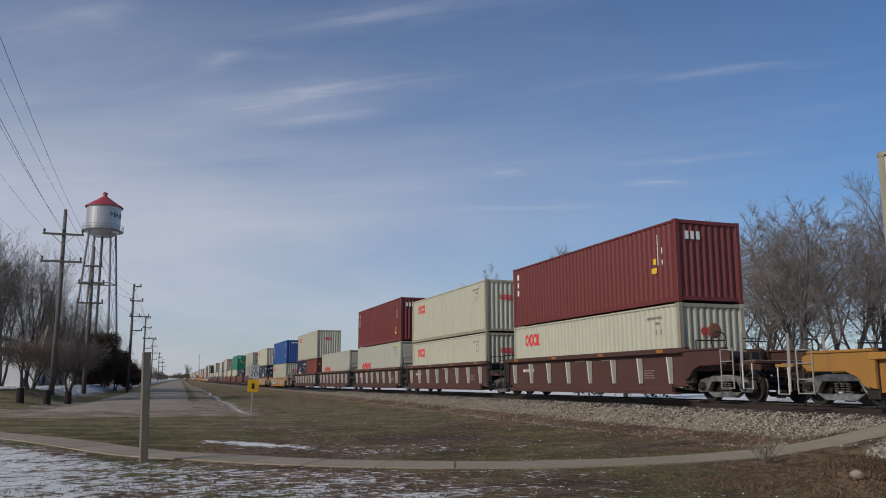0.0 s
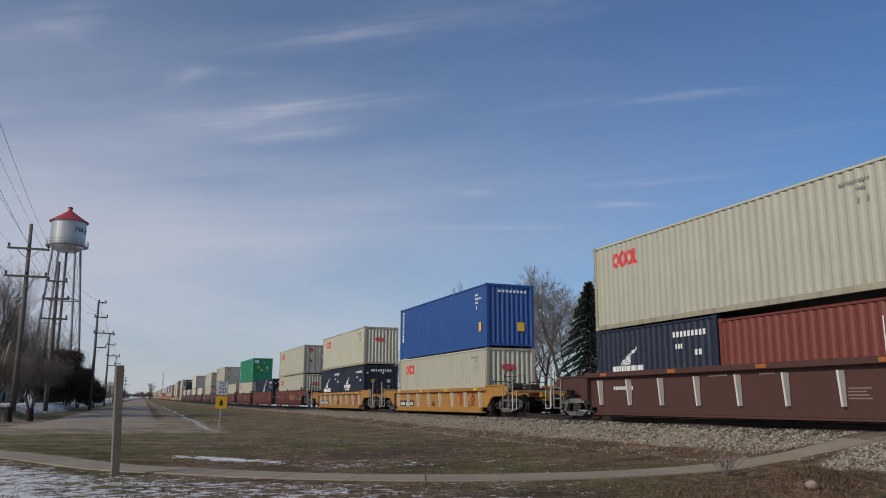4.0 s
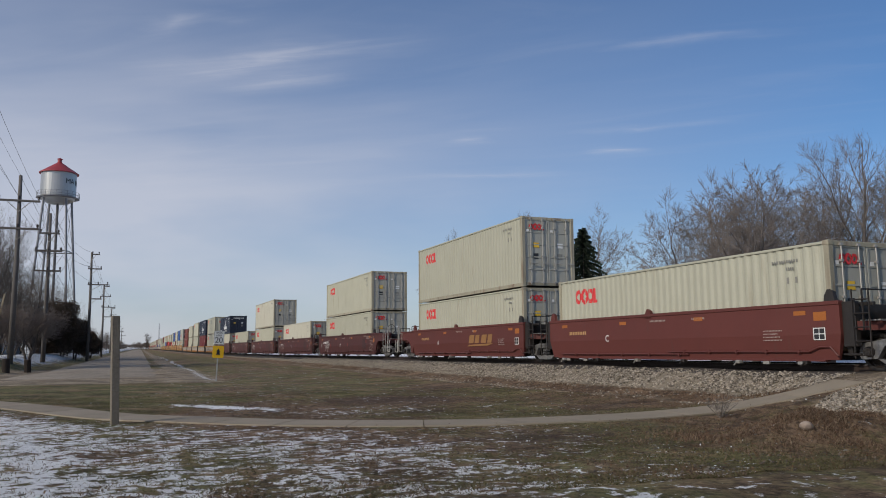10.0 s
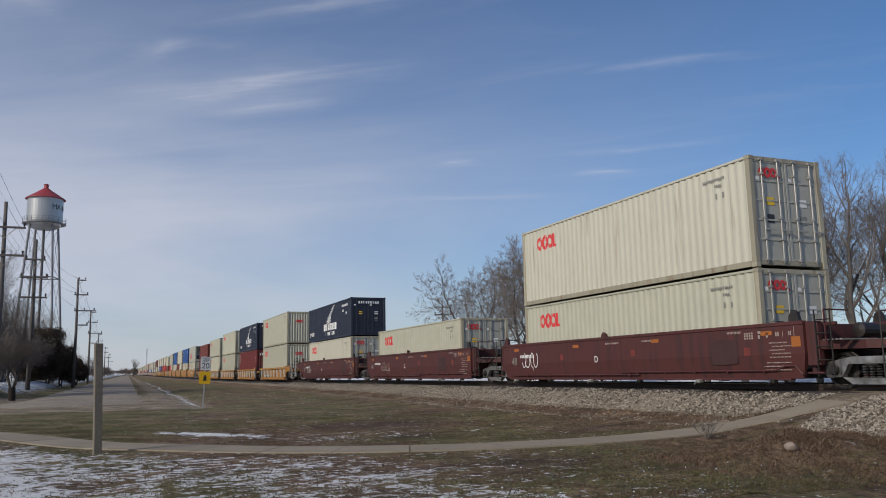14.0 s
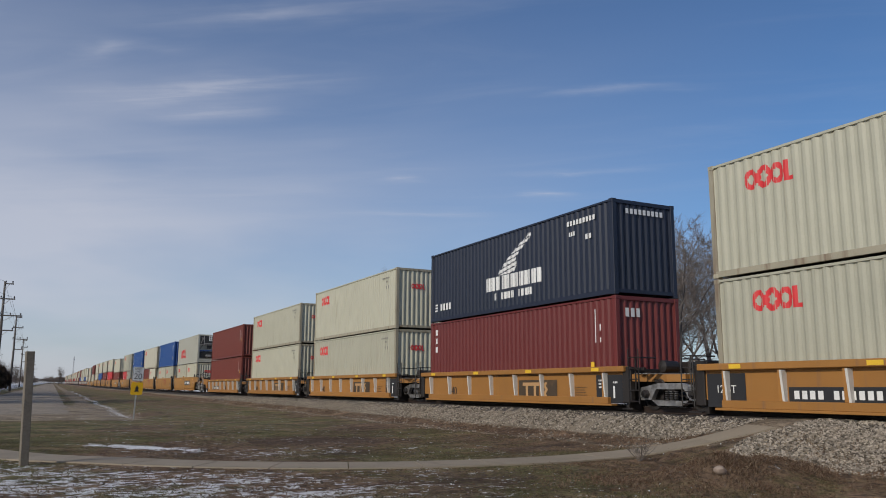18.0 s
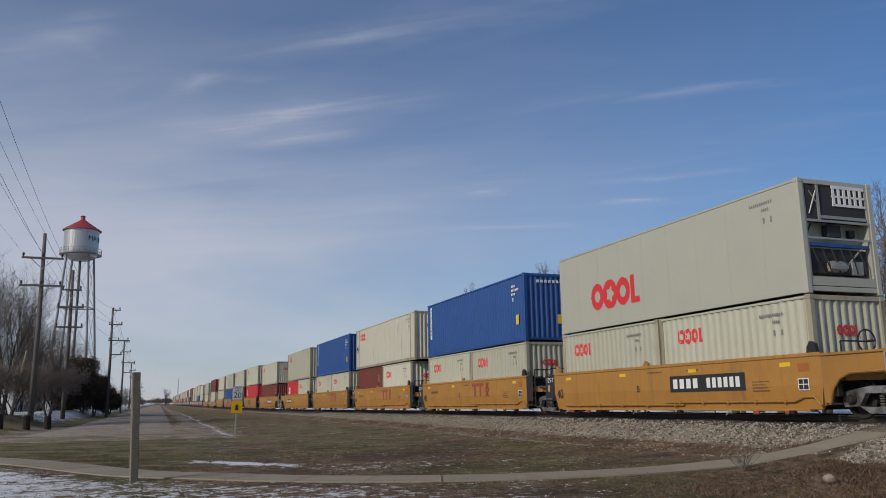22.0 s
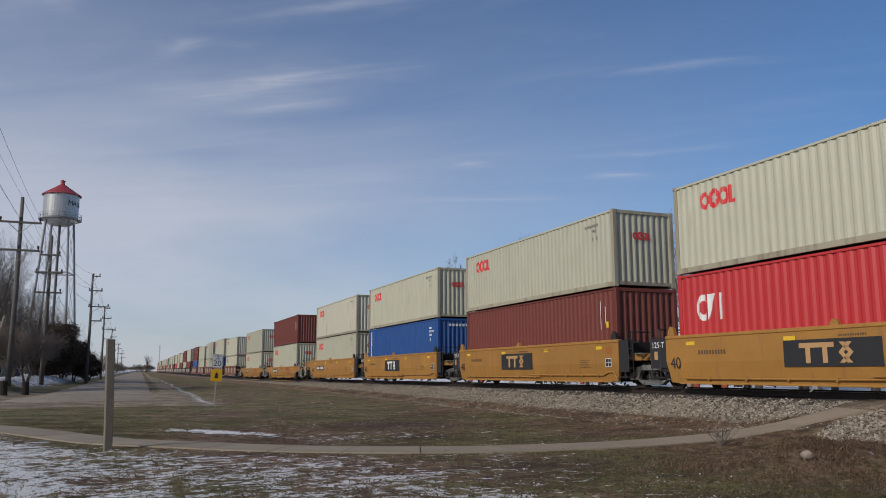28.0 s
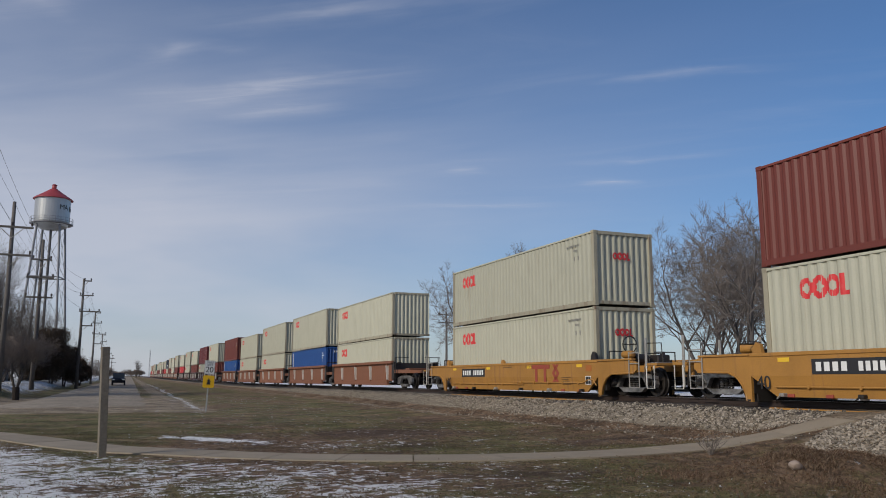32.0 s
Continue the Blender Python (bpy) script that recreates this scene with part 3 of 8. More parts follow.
def ground_material():
    m = bpy.data.materials.new("winter_lawn_earth_gravel_snow")
    m.use_nodes = True
    nt = m.node_tree
    n, l = nt.nodes, nt.links
    b = n["Principled BSDF"]
    b.inputs["Roughness"].default_value = 0.95
    b.inputs["Specular IOR Level"].default_value = 0.2
    co = n.new("ShaderNodeTexCoord")

    def tex(scale, detail=5, rough=0.6, stretch=None):
        t = n.new("ShaderNodeTexNoise")
        t.inputs["Scale"].default_value, t.inputs["Detail"].default_value, t.inputs["Roughness"].default_value = scale, detail, rough
        src = co.outputs["Object"]
        if stretch:
            mp = n.new("ShaderNodeMapping")
            mp.inputs["Scale"].default_value = stretch
            l.new(src, mp.inputs[0])
            src = mp.outputs[0]
        l.new(src, t.inputs["Vector"])
        return t.outputs["Fac"]

    def ramp(src, lo, hi, a=0.0, c=1.0):
        r = n.new("ShaderNodeMapRange")
        r.inputs[1].default_value, r.inputs[2].default_value, r.inputs[3].default_value, r.inputs[4].default_value = lo, hi, a, c
        l.new(src, r.inputs[0])
        return r.outputs[0]

    def blend(fac, a, c):
        x = n.new("ShaderNodeMix")
        x.data_type = "RGBA"
        l.new(fac, x.inputs[0])
        for k, v in ((6, a), (7, c)):
            if isinstance(v, tuple):
                x.inputs[k].default_value = (*v, 1)
            else:
                l.new(v, x.inputs[k])
        return x.outputs[2]

    def cover(name, src, soft):
        """Coverage from the mesh, broken up by noise."""
        a = n.new("ShaderNodeAttribute")
        a.attribute_name = name
        s = n.new("ShaderNodeMath")
        s.operation = "ADD"
        l.new(src, s.inputs[0])
        l.new(a.outputs["Fac"], s.inputs[1])
        return ramp(s.outputs[0], 1.0 - soft, 1.0 + soft)

    mid, fine, tiny, big = tex(2.2, 8, 0.65), tex(11, 7, 0.72), tex(48, 4, 0.65), tex(0.35, 4)
    patch, clump = tex(0.6, 8, 0.66), tex(4.5, 6, 0.7)
    olive = blend(ramp(fine, 0.36, 0.64), (0.074, 0.079, 0.034), (0.190, 0.180, 0.084))
    straw = blend(ramp(fine, 0.36, 0.64), (0.120, 0.088, 0.052), (0.285, 0.215, 0.130))
    lawn = blend(ramp(patch, 0.47, 0.60), olive, straw)
    lawn = blend(ramp(clump, 0.51, 0.62, 0, 0.8), lawn, (0.055, 0.045, 0.027))
    lawn = blend(ramp(tiny, 0.55, 0.72, 0, 0.55), lawn, (0.359, 0.270, 0.163))
    earth = blend(ramp(fine, 0.34, 0.66), (0.100, 0.067, 0.047), (0.285, 0.200, 0.138))
    earth = blend(ramp(tiny, 0.56, 0.72, 0, 0.6), earth, (0.374, 0.286, 0.206))
    earth = blend(ramp(clump, 0.50, 0.61, 0, 0.8), earth, (0.042, 0.031, 0.025))
    col = blend(cover("bare", ramp(mid, 0.25, 0.75), 0.22), lawn, earth)
    wet = blend(ramp(fine, 0.36, 0.64), (0.052, 0.037, 0.030), (0.132, 0.094, 0.070))
    col = blend(cover("damp", ramp(clump, 0.2, 0.8), 0.22), col, wet)
    vor = n.new("ShaderNodeTexVoronoi")
    vor.inputs["Scale"].default_value = 17
    l.new(co.outputs["Object"], vor.inputs["Vector"])
    sep = n.new("ShaderNodeSeparateColor")
    l.new(vor.outputs["Color"], sep.inputs[0])
    stone = blend(sep.outputs[0], (0.19, 0.158, 0.122), (0.40, 0.34, 0.265))
    stone = blend(ramp(patch, 0.42, 0.6, 0, 0.7), stone, (0.185, 0.148, 0.108))
    stone = blend(ramp(clump, 0.56, 0.66, 0, 0.6), stone, (0.095, 0.070, 0.049))
    col = blend(cover("gravel", ramp(mid, 0.25, 0.75), 0.18), col, stone)
    # broad bands of lighter and darker growth
    band = n.new("ShaderNodeMix")
    band.data_type, band.blend_type = "RGBA", "MULTIPLY"
    band.inputs[0].default_value = 1.0
    l.new(col, band.inputs[6])
    l.new(blend(ramp(tex(1.0, 8, 0.68, (0.55, 0.85, 1)), 0.38, 0.62), (0.65, 0.62, 0.585), (1.47, 1.41, 1.31)), band.inputs[7])
    col = band.outputs[2]
    drift, crumb = tex(1.5, 9, 0.7, (0.85, 1.1, 1)), tex(5.2, 7, 0.72, (0.85, 1.1, 1))
    both = n.new("ShaderNodeMath")
    both.operation, both.inputs[1].default_value = "MULTIPLY_ADD", 1.55
    l.new(crumb, both.inputs[0])
    l.new(drift, both.inputs[2])
    snow = cover("snow", ramp(both.outputs[0], 0.93, 1.61), 0.065)
    col = blend(snow, col, blend(ramp(fine, 0.3, 0.7), (0.74, 0.74, 0.75), (0.88, 0.88, 0.88)))
    l.new(col, b.inputs["Base Color"])
    bp = n.new("ShaderNodeBump")
    bp.inputs["Strength"].default_value, bp.inputs["Distance"].default_value = 0.9, 0.06
    l.new(fine, bp.inputs["Height"])
    b2 = n.new("ShaderNodeBump")
    b2.inputs["Strength"].default_value, b2.inputs["Distance"].default_value = 0.7, 0.03
    l.new(tiny, b2.inputs["Height"])
    l.new(bp.outputs[0], b2.inputs["Normal"])
    l.new(b2.outputs[0], b.inputs["Normal"])
    return m


def axis_steps(stops):
    out = []
    for a, b, step in stops:
        out += list(np.arange(a, b - 1e-6, step))
    return out + [stops[-1][1]]


def build_ground():
    xs = axis_steps([(-2600, -200, 300), (-200, -40, 10), (-40, -14, 2), (-14, -5, 0.5), (-5, 16, 0.28), (16, 17, 0.5), (17, 30, 1.5), (30, 150, 15), (150, 2650, 250)])
    ys = axis_steps([(-1500, -60, 120), (-60, 4, 4), (4, 24, 0.25), (24, 28, 0.35), (28, 70, 0.8), (70, 150, 4), (150, 400, 20), (400, 3400, 300)])
    v = [(x, y, ground_z(x, y)) for y in ys for x in xs]
    w = len(xs)
    f = [(j * w + i, j * w + i + 1, (j + 1) * w + i + 1, (j + 1) * w + i) for j in range(len(ys) - 1) for i in range(w - 1)]
    me = bpy.data.meshes.new("ground")
    me.from_pydata(v, [], f)
    for name, rule in (("snow", snow_cover), ("gravel", gravel_cover), ("bare", bare_cover), ("damp", damp_cover)):
        a = me.attributes.new(name, "FLOAT", "POINT")
        a.data.foreach_set("value", [rule(p[0], p[1]) for p in v])
    me.shade_smooth()
    me.materials.append(ground_material())
    solid("ground", me, "winter lawn and bare earth with thin snow patches", "ground", kind="structure")


build_ground()

BALLAST = mat("limestone_ballast", (0.215, 0.18, 0.135), 0.9, vary=0.35, grain=22, bump=0.9, dirt=(0.11, 0.09, 0.075), dirt_amount=0.5, blotch=0.7, tint=0.0)
# crest of the bed: oil stain plus the train's shade, put into the colour
OILY_SHADED = mat("oily_shaded_ballast", (0.042, 0.034, 0.029), 0.8, vary=0.3, grain=20, bump=0.9, dirt=(0.03, 0.025, 0.022), dirt_amount=0.5, blotch=0.5, tint=0.0)


def stone_material(name, a, c):
    """Loose stones, each with a shade of its own."""
    m = bpy.data.materials.new(name)
    m.use_nodes = True
    n, l = m.node_tree.nodes, m.node_tree.links
    b = n["Principled BSDF"]
    b.inputs["Roughness"].default_value = 0.9
    g = n.new("ShaderNodeNewGeometry")
    r = n.new("ShaderNodeMix")
    r.data_type = "RGBA"
    r.inputs[6].default_value, r.inputs[7].default_value = (*a, 1), (*c, 1)
    l.new(g.outputs["Random Per Island"], r.inputs[0])
    l.new(r.outputs[2], b.inputs["Base Color"])
    return m


LOOSE = stone_material("pale_limestone_pieces", (0.065, 0.053, 0.040), (0.44, 0.38, 0.305))


def ballast_z(x, y):
    """Height of the ballast bed across the line."""
    side = abs(x - line_x(y))
    wob = 0.09 * noise.noise((x * 0.5, y * 0.5, 2)) + 0.05 * noise.noise((x * 2, y * 2, 4))
    top = rail_z(y) - 0.225 + 0.065 * smooth(0.9, 1.2, side) - 0.05 * smooth(1.32, 1.45, side) - 0.015 * math.cos(y * 11.4)
    return top - max(0.0, side - 1.42 + wob) * 0.5 if side > 1.3 else top


def build_ballast():
    xs = [k for k in (-3.0, -2.8, -2.6, -2.4, -2.2, -2.0, -1.8, -1.6, -1.42, -1.3, -1.2, -0.6, 0, 0.6, 1.2, 1.6, 2.0, 2.6, 3.2, 3.7)]
    ys = axis_steps([(-700, -20, 40), (-20, 60, 0.5), (60, 160, 4), (160, 1500, 60)])
    v = [(line_x(y) + x, y, ballast_z(line_x(y) + x, y)) for y in ys for x in xs]
    w = len(xs)
    f = [(j * w + i, j * w + i + 1, (j + 1) * w + i + 1, (j + 1) * w + i) for j in range(len(ys) - 1) for i in range(w - 1)]
    me = bpy.data.meshes.new("ballast_bed")
    me.from_pydata(v, [], f)
    me.shade_smooth()
    me.materials.append(BALLAST)
    me.materials.append(OILY_SHADED)
    for k, p in enumerate(me.polygons):
        p.material_index = 1 if 7 <= k % (w - 1) <= 14 else 0
    return solid("ballast_bed", me, "raised bed of pale crushed limestone under the railway line", "ballast", kind="structure")


def scatter(name, label, spots, material, category, kind="stuff"):
    """Loose stones as one mesh: each a squashed, turned lump."""
    shape = np.array([(1, 0, 0), (-1, 0, 0), (0, 1, 0), (0, -1, 0), (0, 0, 1), (0, 0, -1)], float)
    tri = np.array([(0, 2, 4), (2, 1, 4), (1, 3, 4), (3, 0, 4), (2, 0, 5), (1, 2, 5), (3, 1, 5), (0, 3, 5)])
    rng = np.random.default_rng(5)
    k = len(spots)
    p = np.array([s[:3] for s in spots])
    r = np.array([s[3] for s in spots])
    body = shape[None] * rng.uniform(0.55, 1.15, (k, 6, 1)) * r[:, None, None] * np.array([1.1, 1.0, 0.75])
    a, c = rng.uniform(0, 6.28, k), rng.uniform(-0.7, 0.7, k)
    ca, sa, cc, sc = np.cos(a)[:, None], np.sin(a)[:, None], np.cos(c)[:, None], np.sin(c)[:, None]
    x, y, z = body[..., 0], body[..., 1], body[..., 2]
    x, z = x * cc - z * sc, x * sc + z * cc
    x, y = x * ca - y * sa, x * sa + y * ca
    v = np.stack([x, y, z], -1) + p[:, None]
    f = tri[None] + 6 * np.arange(k)[:, None, None]
    me = bpy.data.meshes.new(name)
    me.from_pydata(v.reshape(-1, 3).tolist(), [], f.reshape(-1, 3).tolist())
    me.materials.append(material)
    return solid(name, me, label, category, kind=kind)


def build_track():
    build_ballast()
    rng = random.Random(3)
    spots = []
    for _ in range(34000):
        y = 7 + 63 * rng.random() ** 1.35
        x = line_x(y) - 1.40 - 0.98 * rng.random() - (rng.expovariate(2.2) if rng.random() < 0.10 else 0)
        if 9 < y < 16 and abs(path_side(x, y)) < 0.72:
            continue
        spots.append((x, y, max(ballast_z(x, y), ground_z(x, y)) + 0.008, 0.016 + 0.038 * rng.random() ** 1.5))
    # the second line of stones, along the foot of the bank
    for _ in range(1000):
        y = 9 + 40 * rng.random() ** 1.3
        x = line_x(y) - 3.75 - 0.4 * noise.noise((3.0, y * 0.25, 9)) + rng.gauss(0, 0.32)
        if abs(path_side(x, y)) > 0.72 and noise.noise((y * 0.45, 4, 1)) > -0.15:
            spots.append((x, y, ground_z(x, y) + 0.008, rng.uniform(0.02, 0.05)))
    for _ in range(8500):
        a, r = rng.uniform(0, 6.28), math.sqrt(rng.random())
        x, y = 13.3 + 2.1 * r * math.cos(a), 10.7 + 1.45 * r * math.sin(a)
        if path_side(x, y) > 0.75 or x > 14.0:
            spots.append((x, y, max(ballast_z(x, y), ground_z(x, y)) + 0.008, 0.016 + 0.036 * rng.random() ** 1.5))
    scatter("ballast_stones", "loose pale limestone pieces spread over the ballast shoulder", spots, LOOSE, "gravel")
    # ties
    wood = mat("creosoted_tie_wood", (0.03, 0.024, 0.02), 0.9, vary=0.3, grain=25, bump=0.5, tint=0.2)
    tie = Build()
    tie.box(-1.3, -0.115, -0.17, 1.3, 0.115, 0, 0.012)
    tie_me = tie.mesh("tie", wood)
    line = thing("railway_track", "steel rails on dark creosoted wooden ties", "railway track", kind="structure")
    for k in range(-12, 130):
        part("tie", tie_me, line, on_line(rng.uniform(-0.03, 0.03), k * 0.54, -0.175) @ pose(0, 0, 0, 0, 0, rng.uniform(-1, 1)))
    rest = Build()
    for k in list(range(-60, -12)) + list(range(130, 700)):
        y = k * 0.54
        rest.box(line_x(y) - 1.3, y - 0.115, rail_z(y) - 0.345, line_x(y) + 1.3, y + 0.115, rail_z(y) - 0.175)
    far = part("far_ties", rest.mesh("far_ties", wood), line)
    far["kind"] = "stuff"
    rail_steel = mat("brown_rail_steel", (0.045, 0.03, 0.024), 0.6, 0.3, vary=0.2)
    bright = mat("worn_rail_head", (0.42, 0.40, 0.38), 0.35, 0.8, vary=0.1)
    ys = axis_steps([(-700, -30, 67), (-30, 130, 8), (130, 270, 10), (270, 1500, 123)])
    foot = [(-0.075, -0.175), (0.075, -0.175), (0.07, -0.16), (0.012, -0.145), (0.012, -0.05), (0.036, -0.04), (0.036, -0.004),
            (-0.036, -0.004), (-0.036, -0.04), (-0.012, -0.05), (-0.012, -0.145), (-0.07, -0.16)]
    head = [(-0.03, -0.004), (0.03, -0.004), (0.03, 0.0), (-0.03, 0.0)]

    def swept(outline, c, name, material):
        b, n = Build(), len(outline)
        for y in ys:
            b.v += [(line_x(y) + c + u, y, rail_z(y) + w) for u, w in outline]
        for k in range(len(ys) - 1):
            b.f += [(k * n + i, k * n + (i + 1) % n, (k + 1) * n + (i + 1) % n, (k + 1) * n + i) for i in range(n)]
        return b.mesh(name, material)

    for c in (-0.753, 0.753):
        rail = part("rail", swept(foot, c, "rail", rail_steel), line)
        part("rail_head", swept(head, c, "rail_head", bright), rail, None, "bright worn running surface")


build_track()

CONCRETE = mat("weathered_concrete", (0.30, 0.252, 0.19), 0.85, vary=0.14, grain=60, bump=0.25, dirt=(0.20, 0.162, 0.122), dirt_amount=0.4, tint=0.07)
ASPHALT = mat("old_grey_asphalt", (0.31, 0.262, 0.205), 0.9, vary=0.45, grain=5, bump=0.3, dirt=(0.17, 0.138, 0.105), dirt_amount=0.6, blotch=0.22)


def build_path():
    """Concrete footpath in slabs with open joints, ending in an asphalt ramp at the line."""
    walk_way = thing("footpath", "pale concrete footpath with open joints between its slabs", "footpath", kind="structure")
    n = 13
    for s in range(0, len(WAY) - n, n):
        seg = WAY[s:s + n + 1]
        b, wid = Build(), 0.56
        rows = []
        for i, p in enumerate(seg):
            j = s + i
            t = (WAY[min(j + 1, len(WAY) - 1)] - WAY[max(j - 1, 0)])
            t.z = 0
            t.normalize()
            side = Vector((-t.y, t.x, 0))
            q = p + t * (0.012 if i == 0 else -0.012 if i == n else 0)
            rows.append((q + side * wid, q - side * wid))
        down, ch = Vector((0, 0, 0.10)), Vector((0, 0, 0.012))
        for k in range(len(rows) - 1):
            (a, c), (d, e) = rows[k], rows[k + 1]
            b.face(a, c, e, d)
            b.face(a - down, a, d, d - down)
            b.face(c, c - down, e - down, e)
        b.face(rows[0][0], rows[0][0] - down, rows[0][1] - down, rows[0][1])
        b.face(rows[-1][0], rows[-1][1], rows[-1][1] - down, rows[-1][0] - down)
        tilt = 0.006 * (random.random() - 0.5)
        part("slab", b.mesh("slab", CONCRETE), walk_way, pose(0, 0, tilt + 0.012))


build_path()


def build_road():
    """The street as one cambered sheet whose edges dip under the verge."""
    ys = axis_steps([(43, 62, 0.8), (62, 130, 2), (130, 300, 10), (300, 1500, 60)])
    us = [0, 0.04, 0.12, 0.25, 0.4, 0.55, 0.7, 0.85, 0.95, 1.0]
    v = []
    for y in ys:
        ragged = smooth(150, 90, y)
        x0 = -5.7 + 0.45 * noise.noise((y * 0.22, 1, 0)) * ragged - 0.8 * smooth(56, 46, y)
        x1 = 0.95 + 0.5 * noise.noise((y * 0.3, 7, 0)) * ragged
        for u in us:
            x = x0 + (x1 - x0) * u
            z = -0.07 + 0.10 * math.sin(u * math.pi) ** 0.45 if 0 < u < 1 else -0.09
            v.append((x, y, z + 0.012 * noise.noise((x * 0.7, y * 0.3, 3)) - 0.06 * smooth(46, 43, y)))
    w = len(us)
    f = [(j * w + i, j * w + i + 1, (j + 1) * w + i + 1, (j + 1) * w + i) for j in range(len(ys) - 1) for i in range(w - 1)]
    me = bpy.data.meshes.new("road")
    me.from_pydata(v, [], f)
    me.shade_smooth()
    me.materials.append(ASPHALT)
    solid("road", me, "worn grey asphalt street with ragged edges", "road", kind="structure")


build_road()

# ---- the train ----
FRAME_RUST = mat("rust_streaked_frame_paint", (0.36, 0.32, 0.24), 0.65, dirt=RUST, dirt_amount=0.85, streak=True, vary=0.15)
SPEED = 17.5
W2 = 1.219
STD, HIGH = 2.591, 2.896
FLOOR_Z = 0.36
MOVING = []   # things that ride along, with their place at the start
WHEELS = []   # wheel sets, with the place of their car and their place on it


CORRUGATION = 0.033


def wave(length, pitch, depth, outer):
    """A trapezoid corrugation: points (along, in-depth) over a length."""
    n = max(1, round(length / pitch))
    p, out = length / n, []
    for k in range(n):
        a = k * p
        out += [(a, 0), (a + p * outer, 0), (a + p * 0.5, depth), (a + p * (0.5 + outer), depth)]
    out.append((length, 0))
    return out


def side_wall(b, length, h, smooth_wall):
    lo, hi = 0.15, h - 0.06
    if smooth_wall:
        b.box(-0.03, -length / 2 + 0.1, lo, 0.0, length / 2 - 0.1, hi)
        for k in range(1, 9):
            y = -length / 2 + k * length / 9
            b.box(-0.034, y - 0.012, lo, -0.028, y + 0.012, hi)
        return
    pts = wave(length - 0.24, 0.278, CORRUGATION, 0.26)
    for (a, da), (c, dc) in zip(pts, pts[1:]):
        ya, yc = -length / 2 + 0.12 + a, -length / 2 + 0.12 + c
        b.face((-0.03 + da, ya, lo), (-0.03 + dc, yc, lo), (-0.03 + dc, yc, hi), (-0.03 + da, ya, hi))
        # the slanting foot and head of each corrugation
        b.face((-0.03 + da, ya, hi), (-0.03 + dc, yc, hi), (0.02, yc, hi + 0.02), (0.02, ya, hi + 0.02))
        b.face((-0.03 + da, ya, lo), (-0.03 + dc, yc, lo), (0.02, yc, lo - 0.02), (0.02, ya, lo - 0.02))


def end_wall(b, h):
    pts = wave(2 * W2 - 0.28, 0.25, 0.05, 0.22)
    lo, hi = 0.17, h - 0.1
    for (a, da), (c, dc) in zip(pts, pts[1:]):
        xa, xc = -W2 + 0.14 + a, -W2 + 0.14 + c
        b.face((xa, da, lo), (xc, dc, lo), (xc, dc, hi), (xa, da, hi))
        b.face((xa, da, hi), (xc, dc, hi), (xc, 0.06, hi + 0.02), (xa, 0.06, hi + 0.02))
        b.face((xa, da, lo), (xc, dc, lo), (xc, 0.06, lo - 0.02), (xa, 0.06, lo - 0.02))


def door_leaf(b, h):
    wd = W2 - 0.13
    b.box(0, 0.02, 0.18, wd, 0.06, h - 0.12)
    # pressed panels between frame bars
    b.box(0, 0, 0.18, 0.07, 0.03, h - 0.12, 0.006)
    b.box(wd - 0.07, 0, 0.18, wd, 0.03, h - 0.12, 0.006)
    rows = 5
    for k in range(rows + 1):
        z = 0.18 + (h - 0.34) * k / rows
        b.box(0.07, 0.0, z, wd - 0.07, 0.03, z + 0.05, 0.006)


def lock_rod(b, h):
    b.rod((0, -0.035, 0.12), (0, -0.035, h - 0.08), 0.018, 6)
    for z in (0.16, 0.7, 1.25, h - 0.5, h - 0.12):
        b.box(-0.05, -0.06, z, 0.05, 0.0, z + 0.06, 0.006)
    b.box(-0.02, -0.075, 0.95, 0.30, -0.045, 0.99, 0.006)


def casting(b):
    b.box(-0.081, -0.089, -0.059, 0.081, 0.089, 0.059, 0.012)
    b.box(-0.086, -0.045, -0.03, -0.078, 0.045, 0.03)


def stencil(b, inside, w, z0, z1, depth, step=0.03):
    """Paint laid on a wall column by column: inside(u, z) says where, depth(u) how deep the wall lies there; u runs towards -y."""
    n, m = max(2, round(w / step)), max(2, round((z1 - z0) / (step * 0.8)))
    dz = (z1 - z0) / m
    for i in range(n):
        u0, u1 = w * i / n, w * (i + 1) / n
        x0, x1 = depth(u0), depth(u1)
        hit = [inside((u0 + u1) / 2, z0 + (k + 0.5) * dz) for k in range(m)] + [False]
        start = None
        for k, h in enumerate(hit):
            if h and start is None:
                start = k
            if not h and start is not None:
                a, c = z0 + start * dz, z0 + k * dz
                b.face((x0, -u0, a), (x1, -u1, a), (x1, -u1, c), (x0, -u0, c))
                start = None


def side_depth(length, y):
    """How deep the corrugated side lies behind its ridges, at y along the container."""
    pts = wave(length - 0.24, 0.278, CORRUGATION, 0.26)
    return float(np.interp(y + length / 2 - 0.12, [p[0] for p in pts], [p[1] for p in pts]))


def rings_shape(w, h):
    """The red emblem: three touching rings, the middle one with a five-petalled hole, and a hooked bar."""
    a, c = 0.145 * w, 0.5 * h

    def inside(u, z):
        for k, mid in enumerate((0.15 * w, 0.42 * w, 0.685 * w)):
            p, q = (u - mid) / a, z / c
            r = math.hypot(p, q)
            hole = 0.47 + 0.1 * math.cos(5 * math.atan2(q, p)) if k == 1 else 0.42
            if hole < r < (1.04 if k == 1 else 0.94):
                return True
        return 0.84 * w < u < 0.91 * w and abs(z) < 0.94 * c or 0.84 * w < u < w and -0.94 * c < z < -0.55 * c

    return inside


def logo_rings(b, w, h, depth=lambda u: 0.0):
    stencil(b, rings_shape(w, h), w, -0.5 * h, 0.5 * h, depth, 0.03 if w > 1 else 0.022)


